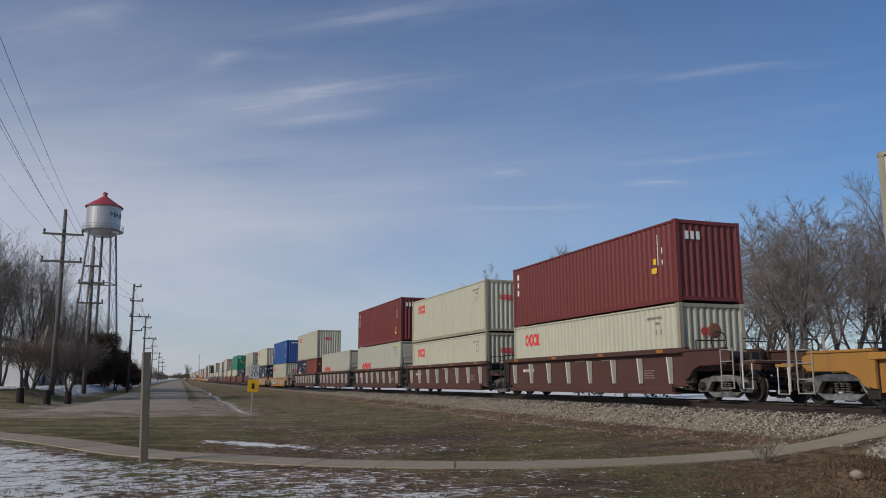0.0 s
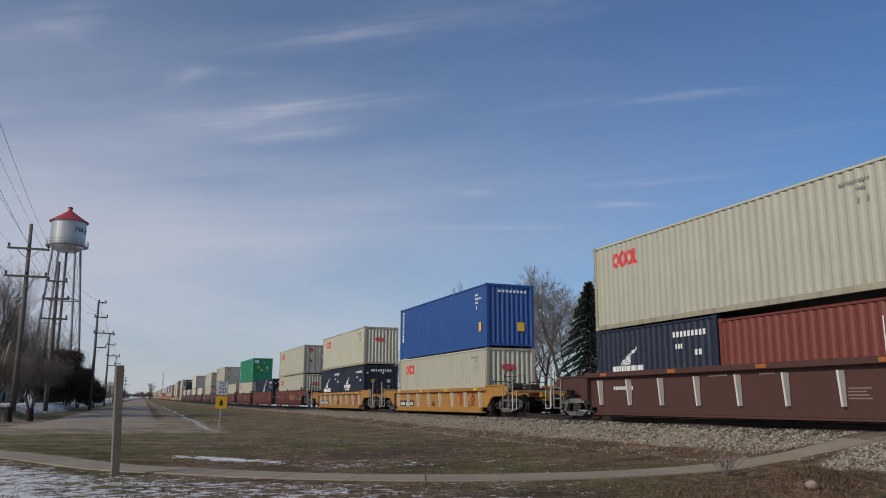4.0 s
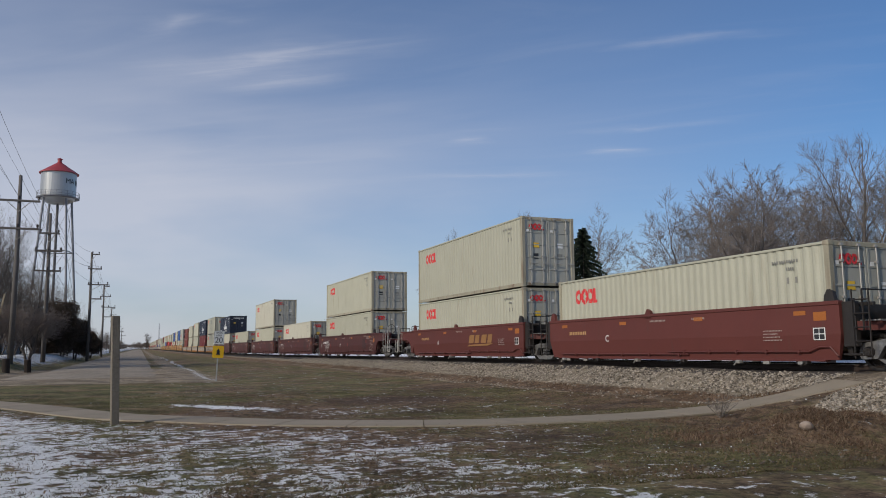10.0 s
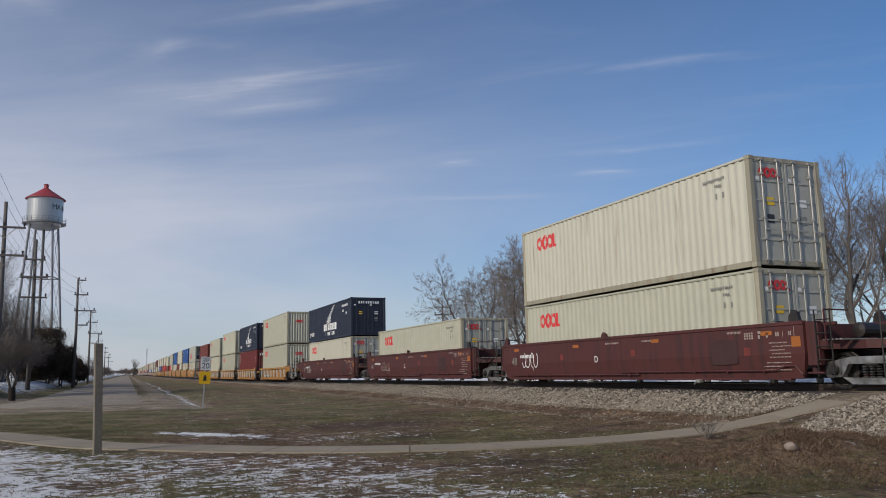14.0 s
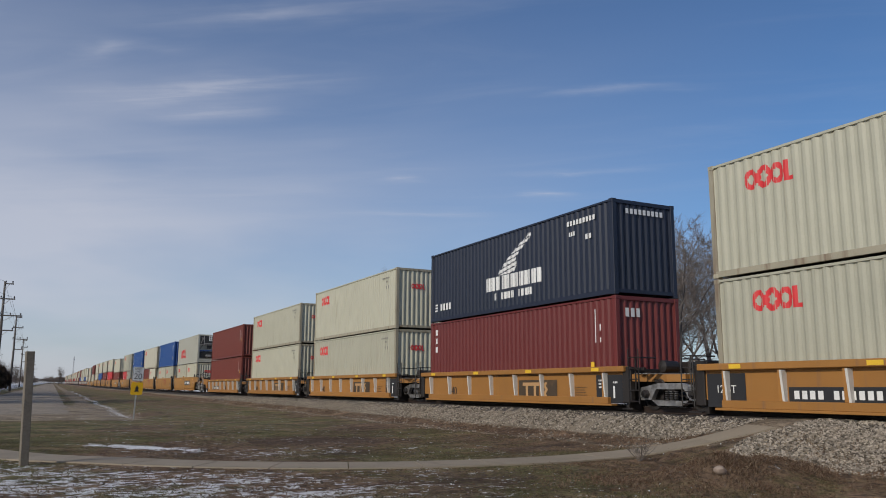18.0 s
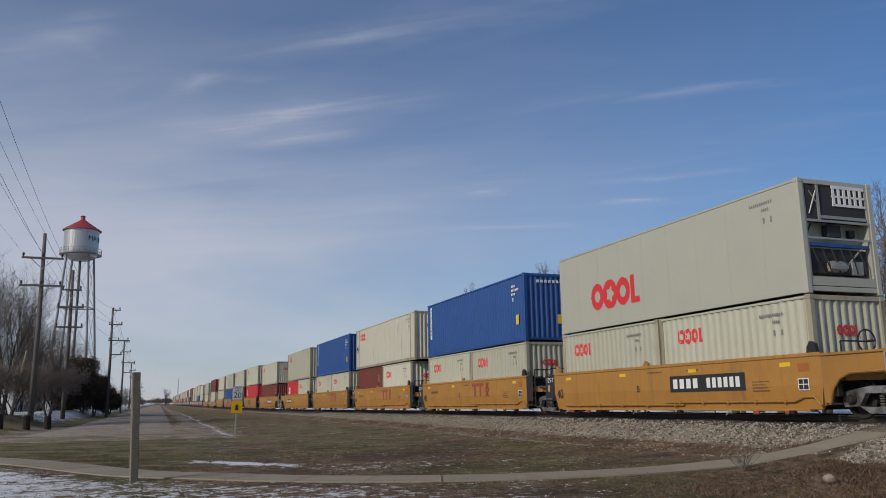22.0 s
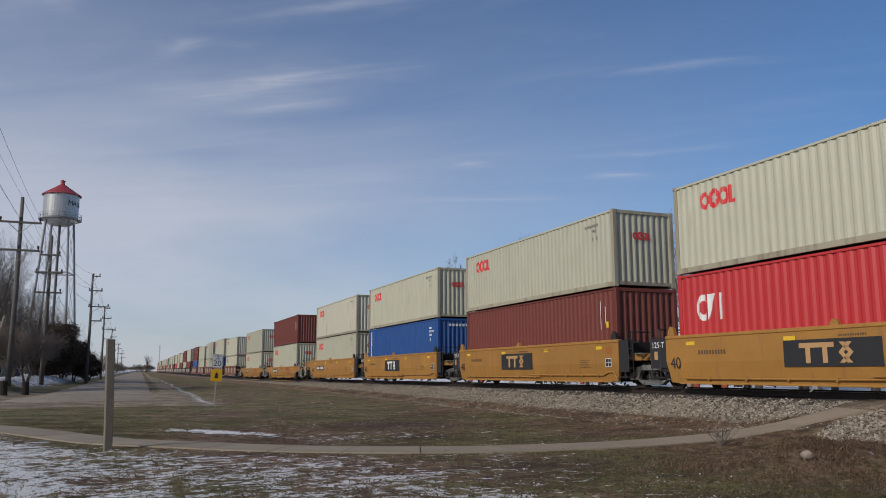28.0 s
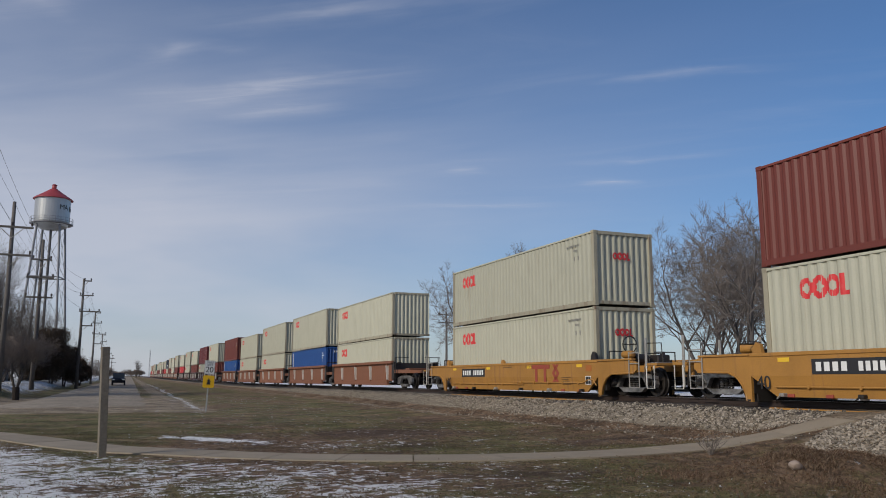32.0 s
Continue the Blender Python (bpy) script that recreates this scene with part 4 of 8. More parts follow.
def wing_shape(size):
    """A white wing of slanting feathers with ragged tips over two rows of bars."""
    row1 = ((0.0, 0.30), (0.36, 0.60), (0.66, 0.92), (1.02, 1.16), (1.22, 1.50), (1.56, 1.84), (1.90, 2.00), (2.06, 2.32), (2.38, 2.60), (2.66, 2.74), (2.80, 3.04), (3.10, 3.36))
    row2 = [(0.55 + 0.21 * k, 0.69 + 0.21 * k) for k in range(11) if k not in (1, 6)]

    def inside(u, z):
        u, z = u / size, z / size
        if -0.46 < z < -0.02:
            return any(a < u < c for a, c in row1)
        if -0.80 < z < -0.56:
            return any(a < u < c for a, c in row2)
        if z <= 0.02 or z > 1.15:
            return False
        lead = 0.72 + 1.05 * z + 0.62 * z * z
        trail = 1.62 + 0.95 * z + 0.16 * math.sin(7.2 * z + 0.6)
        if not lead < u < trail:
            return False
        return (z * 5.2 - 1.15 * (u - lead)) % 1.0 > 0.26

    return inside


def logo_wing(b, size, depth=lambda u: 0.0):
    stencil(b, wing_shape(size), 3.4 * size, -0.82 * size, 1.16 * size, depth, 0.035 if size > 0.7 else 0.028)


NAVY_COUNT = [1]


def bars(b, rows):
    """Rows of unreadable characters as bars: (u, z, width, height, count), u runs towards -y."""
    for u, z, w, h, count in rows:
        step = w / count
        for k in range(count):
            a = u + k * step
            b.face((0, -a, z), (0, -a - step * 0.66, z), (0, -a - step * 0.66, z + h), (0, -a, z + h))


def logo_bars_down(b, size, count):
    """Characters one under another, as bars on a pale strip."""
    for k in range(count):
        z, w = -k * size * 1.35, (0.36, 0.28, 0.34, 0.22)[k % 4] * size
        b.face((0, w, z), (0, -w, z), (0, -w, z + size * 0.9), (0, w, z + size * 0.9))


COLOUR_WORDS = {"W": "pale grey", "F": "white insulated", "R": "maroon", "K": "oxide-red", "B": "royal blue", "N": "navy blue", "G": "green", "C": "bright red", "T": "dark teal"}


def container(paint, h, length, end, where, rusty=False, far=False):
    """A shipping container; its origin is the middle of its floor, its far end towards +y. end: what its near end shows."""
    words = COLOUR_WORDS[paint]
    size = {6.058: "twenty-foot", 12.192: "forty-foot", 13.716: "forty-five-foot"}[length]
    label = "%s %s shipping container %s" % (words, size, where)
    if paint == "F":
        label = "%s %s refrigerated container %s" % (words, size, where)
    if rusty:
        label = "%s %s container with rust-stained corners %s" % (words, size, where)
    c = thing("shipping_container", label, "shipping container", "containers on the train")
    m = RUSTY_WHITE if rusty else BOX_PAINT[paint]
    reefer = paint == "F"
    hl = length / 2
    fm = FRAME_W if paint == "W" else m
    key = (length, h, reefer)
    wall = shared(("side",) + key, "side_wall", m, lambda b: side_wall(b, length, h, reefer))
    part("side_wall", wall, c, pose(-W2 + 0.05, 0, 0))
    if not far:
        part("side_wall", wall, c, pose(W2 - 0.05, 0, 0, 0, 0, 180))
    part("roof", shared(("roof",) + key, "roof", m, lambda b: b.box(-W2 + 0.06, -hl + 0.1, h - 0.05, W2 - 0.06, hl - 0.1, h - 0.025)), c)
    part("floor", shared(("floor", length), "floor", FLOOR_WOOD, lambda b: b.box(-W2 + 0.06, -hl + 0.1, 0.1, W2 - 0.06, hl - 0.1, 0.16)), c)
    rail_hi = shared(("rail_hi",) + key, "top_rail", m, lambda b: b.box(-0.03, -hl + 0.1, h - 0.085, 0.03, hl - 0.1, h - 0.022, 0.006))
    rail_lo = shared(("rail_lo", far) + key, "bottom_rail", fm, lambda b: b.box(-0.03, -hl + 0.1, 0.0 if far else 0.02, 0.03, hl - 0.1, 0.17, 0.006))
    sides = (-1,) if far else (-1, 1)
    for s in sides:
        part("top_rail", rail_hi, c, pose(s * (W2 - 0.032), 0, 0))
        part("bottom_rail", rail_lo, c, pose(s * (W2 - 0.032), 0, 0))
    post = shared(("post",) + key, "corner_post", fm, lambda b: b.box(-0.075, -0.075, 0.1, 0.075, 0.075, h - 0.1, 0.012))
    cast = shared(("cast",), "corner_casting", fm, casting)
    head = shared(("head",) + key, "header", fm, lambda b: (b.box(-W2 + 0.15, -0.04, h - 0.13, W2 - 0.15, 0.06, h - 0.01, 0.008)))
    sill = shared(("sill",) + key, "end_sill", fm, lambda b: (b.box(-W2 + 0.15, -0.03, 0.06, W2 - 0.15, 0.06, 0.18, 0.008)))
    for e in ((-1,) if far else (-1, 1)):
        part("header", head, c, pose(0, e * (hl - 0.06), 0))
        part("end_sill", sill, c, pose(0, e * (hl - 0.06), 0))
    for e in (-1, 1):
        for s in sides:
            part("corner_post", post, c, pose(s * (W2 - 0.08), e * (hl - 0.08), 0))
            if not far:
                for z in (0.059, h - 0.059):
                    part("corner_casting", cast, c, pose(s * (W2 - 0.079), e * (hl - 0.087), z, 0, 0, 0 if s < 0 else 180))
    # the near end and the far end
    front = shared(("front", h), "front_wall", m, lambda b: end_wall(b, h))
    leaf_m = DOOR_GREY if paint == "W" else m
    leaf = shared(("leaf", h), "door", leaf_m, lambda b: door_leaf(b, h))
    rod = shared(("lock", h), "lock_rod", STEEL_GREY if paint in "WF" else m, lambda b: lock_rod(b, h))

    def doors(e):
        for s in (-1, 1):
            d = part("door", leaf, c, pose(0, -hl + 0.03, 0) @ pose(-W2 + 0.12 if s < 0 else 0.01, 0, 0) if e < 0 else pose(0, hl - 0.03, 0, 0, 0, 180) @ pose(-W2 + 0.12 if s < 0 else 0.01, 0, 0))
            for x in (0.27, 0.82):
                part("lock_rod", rod, d, pose(x, 0, 0))
            if e < 0 and not far:
                for k, (x, z, wd, ht, pm) in enumerate(((0.42, 0.56, 0.26, 0.2, PAINT_YELLOW if s < 0 else PAINT_WHITE), (0.42, 0.40, 0.22, 0.22, PAINT_BLACK if s < 0 else PAINT_GREY), (0.1, 0.78, 0.12, 0.1, PAINT_WHITE))):
                    part("door_placard", shared(("dpl", k, s), "door_placard", pm, lambda b: door_placard(b, wd, ht)), d, pose(x, 0.018, h * z), "small printed placard")

    if reefer:
        reefer_end(c, h, hl, m, end)
    elif end == "doors":
        doors(-1)
        if not far:
            part("front_wall", front, c, pose(0, hl - 0.04, 0, 0, 0, 180))
    else:
        part("front_wall", front, c, pose(0, -hl + 0.04, 0))
        if not far:
            doors(1)
    if length > 13 and not far:
        # a long box keeps its posts at the forty-foot places
        for e in (-1, 1):
            part("corner_post", shared(("post45", h), "corner_post", FRAME_RUST, lambda b: b.box(-0.02, -0.08, 0.05, 0.05, 0.08, h - 0.05, 0.008)), c, pose(-W2 + 0.022, e * 6.0, 0), "rust-streaked side post")
        plate = part("size_label", shared(("sz45",), "size_label", BOX_PAINT["N"], lambda b: b.face((0, 0.2, 0), (0, -0.2, 0), (0, -0.2, 0.4), (0, 0.2, 0.4))), c, pose(-W2 + 0.005, hl - 0.42, h * 0.42), "dark blue size label")
        part("size_number", text_mesh("45", 0.26, PAINT_WHITE), plate, pose(-0.004, 0.0, 0.09) @ SIDE)
    marks(c, paint, h, length, end, far)
    return c


def reefer_end(c, h, hl, m, end):
    """The machinery end of a refrigerated container."""
    y = -hl
    if end == "open":
        part("recess_panel", shared(("rp", h), "recess_panel", m, lambda b: (b.box(-1.08, 0.32, 0.2, 1.08, 0.36, h - 0.1), b.box(-1.08, 0, 0.2, -1.0, 0.34, h - 0.1), b.box(1.0, 0, 0.2, 1.08, 0.34, h - 0.1), b.box(-1.0, 0, 0.2, 1.0, 0.34, 0.42))), c, pose(0, y + 0.03, 0))
        part("machine_housing", shared(("mh", h), "machine_housing", GASKET, lambda b: (b.box(-1.0, 0.02, h - 1.05, 1.0, 0.3, h - 0.12, 0.03), b.box(-0.95, 0.1, 0.5, 0.95, 0.3, 1.15, 0.03))), c, pose(0, y + 0.03, 0), "dark open machinery bay")
        part("fan_grille", shared(("fg", h), "fan_grille", PAINT_WHITE, lambda b: ([b.box(-0.1 + 0.18 * k, 0.0, h - 0.62, -0.02 + 0.18 * k, 0.02, h - 0.18) for k in range(6)], b.box(-0.12, 0.0, h - 0.2, 0.98, 0.02, h - 0.12), b.box(-0.12, 0, h - 0.66, 0.98, 0.02, h - 0.6), b.box(-0.12, 0, h - 0.43, 0.98, 0.02, h - 0.38))), c, pose(0, y + 0.02, 0), "white condenser grille")
        part("compressor", shared(("cmp",), "compressor", STEEL_GREY, lambda b: (b.lathe([(0.02, -0.3), (0.13, -0.28), (0.15, -0.1), (0.15, 0.1), (0.12, 0.28), (0.02, 0.3)], "x", (-0.1, 0.1, 0.7), 12), b.rod((0.1, 0.1, 0.6), (0.75, 0.05, 1.2), 0.025), b.box(0.35, 0.05, 0.5, 0.75, 0.2, 0.85, 0.02))), c, pose(0, y + 0.02, 0), "grey compressor and pipes")
        part("pipe_rail", shared(("prl",), "pipe_rail", BOX_PAINT["B"], lambda b: b.box(-0.95, 0.0, 1.18, 0.95, 0.1, 1.27, 0.01)), c, pose(0, y + 0.04, 0), "blue cross bar")
        part("machine_frame", shared(("mfr", h), "machine_frame", STEEL_GREY, lambda b: (b.box(-1.02, -0.01, h - 1.10, 1.02, 0.03, h - 1.04), b.box(-0.62, -0.01, h - 1.04, -0.56, 0.03, h - 0.12), b.box(-1.02, -0.01, 1.36, 1.02, 0.02, 1.41), b.rod((-0.9, 0.02, h - 0.9), (-0.65, 0.0, h - 0.3), 0.02, 5), b.rod((-0.85, 0.02, h - 0.3), (-0.65, 0.0, h - 0.6), 0.015, 5), b.box(-0.55, 0.0, h - 1.0, 0.95, 0.02, h - 0.92))), c, pose(0, y + 0.02, 0), "grey frame of the machinery bay")
        part("control_box", shared(("cbx", h), "control_box", GASKET, lambda b: (b.box(-0.25, 0.12, 1.45, 0.2, 0.32, h - 1.12, 0.02), b.box(0.55, 0.2, 1.5, 0.75, 0.32, h - 1.2, 0.02), b.rod((-0.9, 0.25, 1.4), (-0.7, 0.2, h - 1.1), 0.02, 5))), c, pose(0, y + 0.02, 0), "dark control box")
        part("cable_loom", shared(("clm",), "cable_loom", GASKET, lambda b: [b.tube([(-0.9 + 0.3 * k, 0.02, 1.12), (-0.8 + 0.3 * k, -0.01, 0.8), (-0.62 + 0.28 * k, 0.02, 0.52)], 0.018, 5) for k in range(6)]), c, pose(0, y + 0.02, 0), "loose black cables")
        return
    part("recess_panel", shared(("rp2", h), "recess_panel", m, lambda b: (b.box(-1.06, 0.02, 0.2, 1.06, 0.06, h - 0.1), b.box(-1.0, -0.01, h - 1.1, 1.0, 0.03, h - 0.2, 0.02))), c, pose(0, y + 0.03, 0))
    part("fan_cover", shared(("fc2", h), "fan_cover", STEEL_GREY, lambda b: (b.lathe([(0.30, 0), (0.32, -0.03), (0.22, -0.04), (0.05, -0.045)], "y", (0.4, -0.0, 1.1), 16), b.box(-0.9, -0.02, 0.4, -0.1, 0.02, 1.3, 0.02))), c, pose(0, y + 0.02, 0), "grey fan cover and control box")


def marks(c, paint, h, length, end, far):
    """Painted emblems, numbers as bars and warning labels on the side and the near end."""
    x, hl = -W2 + 0.008, length / 2
    short = length < 7

    def put(name, key, material, make, y, z, label=""):
        part(name, shared((name,) + key, name, material, make), c, pose(x, y, z), label)

    def drape(y0):
        return (lambda u: 0.0) if paint == "F" else (lambda u: 0.010 + side_depth(length, y0 - u))

    if paint in "WF":
        big = paint == "F"
        w, tall, y0 = (3.0, 0.98, hl - 2.2 if end == "open" else hl - 1.5) if big else (1.15, 0.46, hl - 0.85) if short else (1.4, 0.54, hl - 1.12)
        put("emblem", ("rings", w, length, paint == "F"), PAINT_RED, lambda b: logo_rings(b, w, tall, drape(y0)), y0, (1.12 if end == "open" else 1.2) if big else h - 0.64, "red emblem of rings and a hooked bar")
        if not far:
            put("number_mark", ("dark",), PAINT_GREY, lambda b: bars(b, [(0, 0, 0.85, 0.075, 11), (0.45, -0.18, 0.26, 0.075, 4), (0.46, -0.50, 0.10, 0.15, 1), (0.72, -0.50, 0.10, 0.15, 1)]), -hl + 1.75, h - 0.42)
            if end == "open":
                return
            if paint == "F":
                # warning triangles, a yellow placard and hazard stripes along the top of the machinery end
                tri = shared(("wtr",), "warning_label", PAINT_YELLOW, lambda b: b.face((-0.11, 0, 0), (0.11, 0, 0), (0, 0, 0.2)))
                part("warning_label", tri, c, pose(-0.33, -hl + 0.016, h - 0.6), "yellow warning triangle")
                part("warning_label", tri, c, pose(x, -hl + 0.5, 1.32, 0, 0, -90), "yellow warning triangle")
                part("warning_label", shared(("wpl",), "warning_label", PAINT_YELLOW, lambda b: b.face((-0.2, 0, 0), (0.2, 0, 0), (0.2, 0, 0.18), (-0.2, 0, 0.18))), c, pose(0.42, -hl + 0.016, h - 0.6), "yellow placard")
                part("hazard_stripe", shared(("hzs",), "hazard_stripe", PAINT_BLACK, lambda b: [b.face((-1.05 + 0.12 * k, 0, 0), (-0.99 + 0.12 * k, 0, 0), (-0.95 + 0.12 * k, 0, 0.07), (-1.01 + 0.12 * k, 0, 0.07)) for k in range(17)]), c, pose(0, -hl - 0.006, h - 0.13))["kind"] = "stuff"
                put("hazard_stripe", ("hz2",), PAINT_YELLOW, lambda b: bars(b, [(0, 0, 0.9, 0.06, 10)]), -hl + 1.15, h - 0.24)
                put("number_mark", ("fy",), PAINT_YELLOW, lambda b: bars(b, [(0, 0, 0.12, 0.2, 1)]), -hl + 0.5, 1.72)
            e = shared(("rings_end",), "emblem", PAINT_RED, lambda b: logo_rings(b, 0.72, 0.27))
            part("emblem", e, c, pose(-0.9 if end == "doors" else -0.45, -hl + 0.02, h - (0.42 if end == "doors" else 1.0 if paint == "F" else 0.86), 0, 0, 90), "small red emblem on the end")
    elif paint == "N":
        NAVY_COUNT[0] += short
        big, up = (1.1, 0.46) if not short else ((0.66, 0.46) if NAVY_COUNT[0] % 2 else (0.5, 0.53))
        y0 = 1.45 if not short else hl - (0.7 if big > 0.6 else 0.95)
        put("wing_emblem", ("wing", big, length), PAINT_WHITE, lambda b: logo_wing(b, big, drape(y0)), y0, h * up, "white wing over rows of bars")
        put("number_mark", ("navy", short), PAINT_WHITE, lambda b: bars(b, [(0, 0, 1.5, 0.16, 9), (0.1, -0.34, 0.35, 0.14, 3), (0.95, -0.55, 0.35, 0.16, 2)]), -hl + (1.9 if short else 2.3), h - 0.5)
        if not short:
            put("line_emblem", ("flag",), PAINT_WHITE, lambda b: bars(b, [(0, 0, 0.34, 0.07, 1), (0.02, 0.12, 0.34, 0.07, 1), (0.04, 0.24, 0.34, 0.07, 1), (0.5, 0.02, 1.0, 0.28, 4)]), hl - 0.4, 0.42)
        part("number_mark", shared(("nend",), "number_mark", PAINT_WHITE, lambda b: bars(b, [(0, 0, 1.5, 0.16, 9)])), c, pose(-0.7, -hl + 0.02, h - 0.42, 0, 0, 90))
    elif paint == "R":
        put("emblem", ("down", 3), PAINT_WHITE, lambda b: logo_bars_down(b, 0.26, 3), hl - 0.55, h - 0.55, "white characters down the edge")
        put("number_mark", ("rd",), PAINT_WHITE, lambda b: bars(b, [(0, 0, 0.06, 1.0, 1), (0.22, 0.35, 0.08, 0.2, 1), (0.22, 0, 0.08, 0.15, 1)]), -hl + 1.0, h - 1.35)
        put("warning_label", ("ry",), PAINT_YELLOW, lambda b: bars(b, [(0, 0, 0.45, 0.18, 1), (0.1, 0.28, 0.26, 0.2, 1)]), -hl + 1.35, 0.5 if h > 2.7 else 1.0)
        part("emblem", shared(("rend",), "emblem", PAINT_WHITE, lambda b: bars(b, [(0, 0, 0.62, 0.26, 3)])), c, pose(-0.85, -hl + 0.02, h - 0.62, 0, 0, 90), "white characters on the end")
    elif paint == "K":
        put("number_mark", ("kd",), PAINT_WHITE, lambda b: bars(b, [(0, 0, 0.05, 0.95, 1), (0.28, 0.2, 0.05, 0.55, 1)]), -hl + 0.95, h - 1.35)
        if not short:
            put("warning_label", ("ky",), PAINT_YELLOW, lambda b: bars(b, [(0, 0, 0.2, 0.2, 1)]), -hl + 0.62, h - 1.3)
    elif paint == "B":
        put("name_strip", ("bs",), PAINT_WHITE, lambda b: b.face((0, 0, 0), (0, -0.24, 0), (0, -0.24, 1.75), (0, 0, 1.75)), hl - 0.45, h - 1.95, "white strip down the far edge")
        part("strip_mark", shared(("bsm",), "strip_mark", BOX_PAINT["B"], lambda b: logo_bars_down(b, 0.14, 8)), c, pose(x - 0.004, hl - 0.57, h - 0.42))
        put("number_mark", ("bn",), PAINT_WHITE, lambda b: bars(b, [(0, 0, 0.4, 0.1, 3), (0, -0.18, 0.75, 0.1, 6), (0, -0.36, 0.4, 0.1, 3), (0.1, -0.62, 0.14, 0.16, 1)]), -hl + 1.25, h - 0.5)
        put("warning_label", ("by",), PAINT_YELLOW, lambda b: bars(b, [(0, 0, 0.4, 0.42, 1)]), -hl + 0.85, 0.75, "yellow height label")
        part("warning_label", shared(("bye",), "warning_label", PAINT_YELLOW, lambda b: b.box(0, -0.002, 0, 0.36, 0.0, 0.4)), c, pose(0.35, -hl + 0.02, 0.75))
        part("number_mark", shared(("bne",), "number_mark", PAINT_WHITE, lambda b: bars(b, [(0, 0, 1.5, 0.12, 8)])), c, pose(-0.6, -hl + 0.02, h - 0.4, 0, 0, 90))
    elif paint == "G":
        put("name_strip", ("gs",), PAINT_WHITE, lambda b: b.face((0, 0, 0), (0, -0.3, 0), (0, -0.3, 2.2), (0, 0, 2.2)), hl - 0.4, 0.35, "white strip down the far edge")
        part("strip_mark", shared(("gsm",), "strip_mark", PAINT_BLACK, lambda b: logo_bars_down(b, 0.16, 10)), c, pose(x - 0.004, hl - 0.55, 2.15))
        put("number_mark", ("gn",), PAINT_WHITE, lambda b: bars(b, [(0, 0, 0.06, 1.1, 1), (0.4, 0.0, 0.06, 0.5, 1)]), -hl + 1.7, h - 1.6)
        put("warning_label", ("gy",), PAINT_YELLOW, lambda b: bars(b, [(0, 0, 0.3, 0.22, 1)]), -hl + 1.0, h - 1.55)
        part("notice", shared(("gno",), "notice", PAINT_WHITE, lambda b: b.box(0, -0.002, 0, 0.42, 0.0, 0.36)), c, pose(-0.98, -hl + 0.01, h - 0.62))
        part("warning_label", shared(("gye",), "warning_label", PAINT_YELLOW, lambda b: b.box(0, -0.002, 0, 0.22, 0.0, 0.2)), c, pose(-0.25, -hl + 0.01, h - 1.6))
    elif paint == "C":
        y0 = hl - 0.75

        def block(u, z):
            r = math.hypot((u - 0.3) / 0.3, (z - 0.36) / 0.36)
            return 0.55 < r < 1.0 and u < 0.42 or 0.48 < u < 0.80 and 0.62 - 0.72 * (0.80 - u) / 0.32 < z - 0.1 < 0.62 or 0.92 < u < 1.06

        put("emblem", ("ci", length), PAINT_WHITE, lambda b: stencil(b, block, 1.08, 0.0, 0.72, drape(y0)), y0, h - 1.35, "white block emblem")


# ---- well cars ----


def side_sheet_ribbed(b, length, drop, inset):
    b.box(inset, -length / 2, 0.42 - 0.3 * drop, inset + 0.03, length / 2, 1.42 - drop)
    b.box(0.0, -length / 2 + 0.6, 0.24 - 0.3 * drop, 0.14, length / 2 - 0.6, 0.42 - 0.3 * drop, 0.01)


def top_chord(b, length):
    b.box(-0.02, -length / 2, 1.40, 0.17, length / 2, 1.56, 0.015)


def bottom_sill(b, length):
    b.box(-0.03, -length / 2 + 0.4, 0.18, 0.20, length / 2 - 0.4, 0.24, 0.008)


def side_sheet_smooth(b, length, drop):
    h, z1, z2, z3 = length / 2, 0.21 - 0.3 * drop, 0.78 - 0.5 * drop, 1.44 - drop
    cut = 0.75 if drop else 0.14
    b.prism([(-h, z2), (h, z2), (h, z3), (-h, z3)], "x", 0.0, 0.10)
    i = len(b.v)
    b.v += [(0.0, -h, z2), (0.0, h, z2), (0.07, h - cut, z1), (0.07, -h + cut, z1), (0.13, -h, z2), (0.13, h, z2), (0.13, h - cut, z1), (0.13, -h + cut, z1)]
    b.f += [(i, i + 1, i + 2, i + 3), (i + 7, i + 6, i + 5, i + 4), (i, i + 3, i + 7, i + 4), (i + 1, i + 5, i + 6, i + 2), (i + 3, i + 2, i + 6, i + 7)]


def smooth_chord(b, length):
    b.box(-0.025, -length / 2, 1.44, 0.14, length / 2, 1.53, 0.012)
    b.box(0.03, -length / 2 + 0.5, 0.17, 0.20, length / 2 - 0.5, 0.22, 0.008)


def gusset(b):
    b.prism([(0.055, 0.50), (0.17, 0.50), (0.17, 1.30), (-0.02, 1.30)], "y", -0.03, 0.03)


def web_post(b, drop):
    b.box(0.03, -0.05, 0.42 - 0.3 * drop, 0.14, 0.05, 1.40 - drop, 0.008)


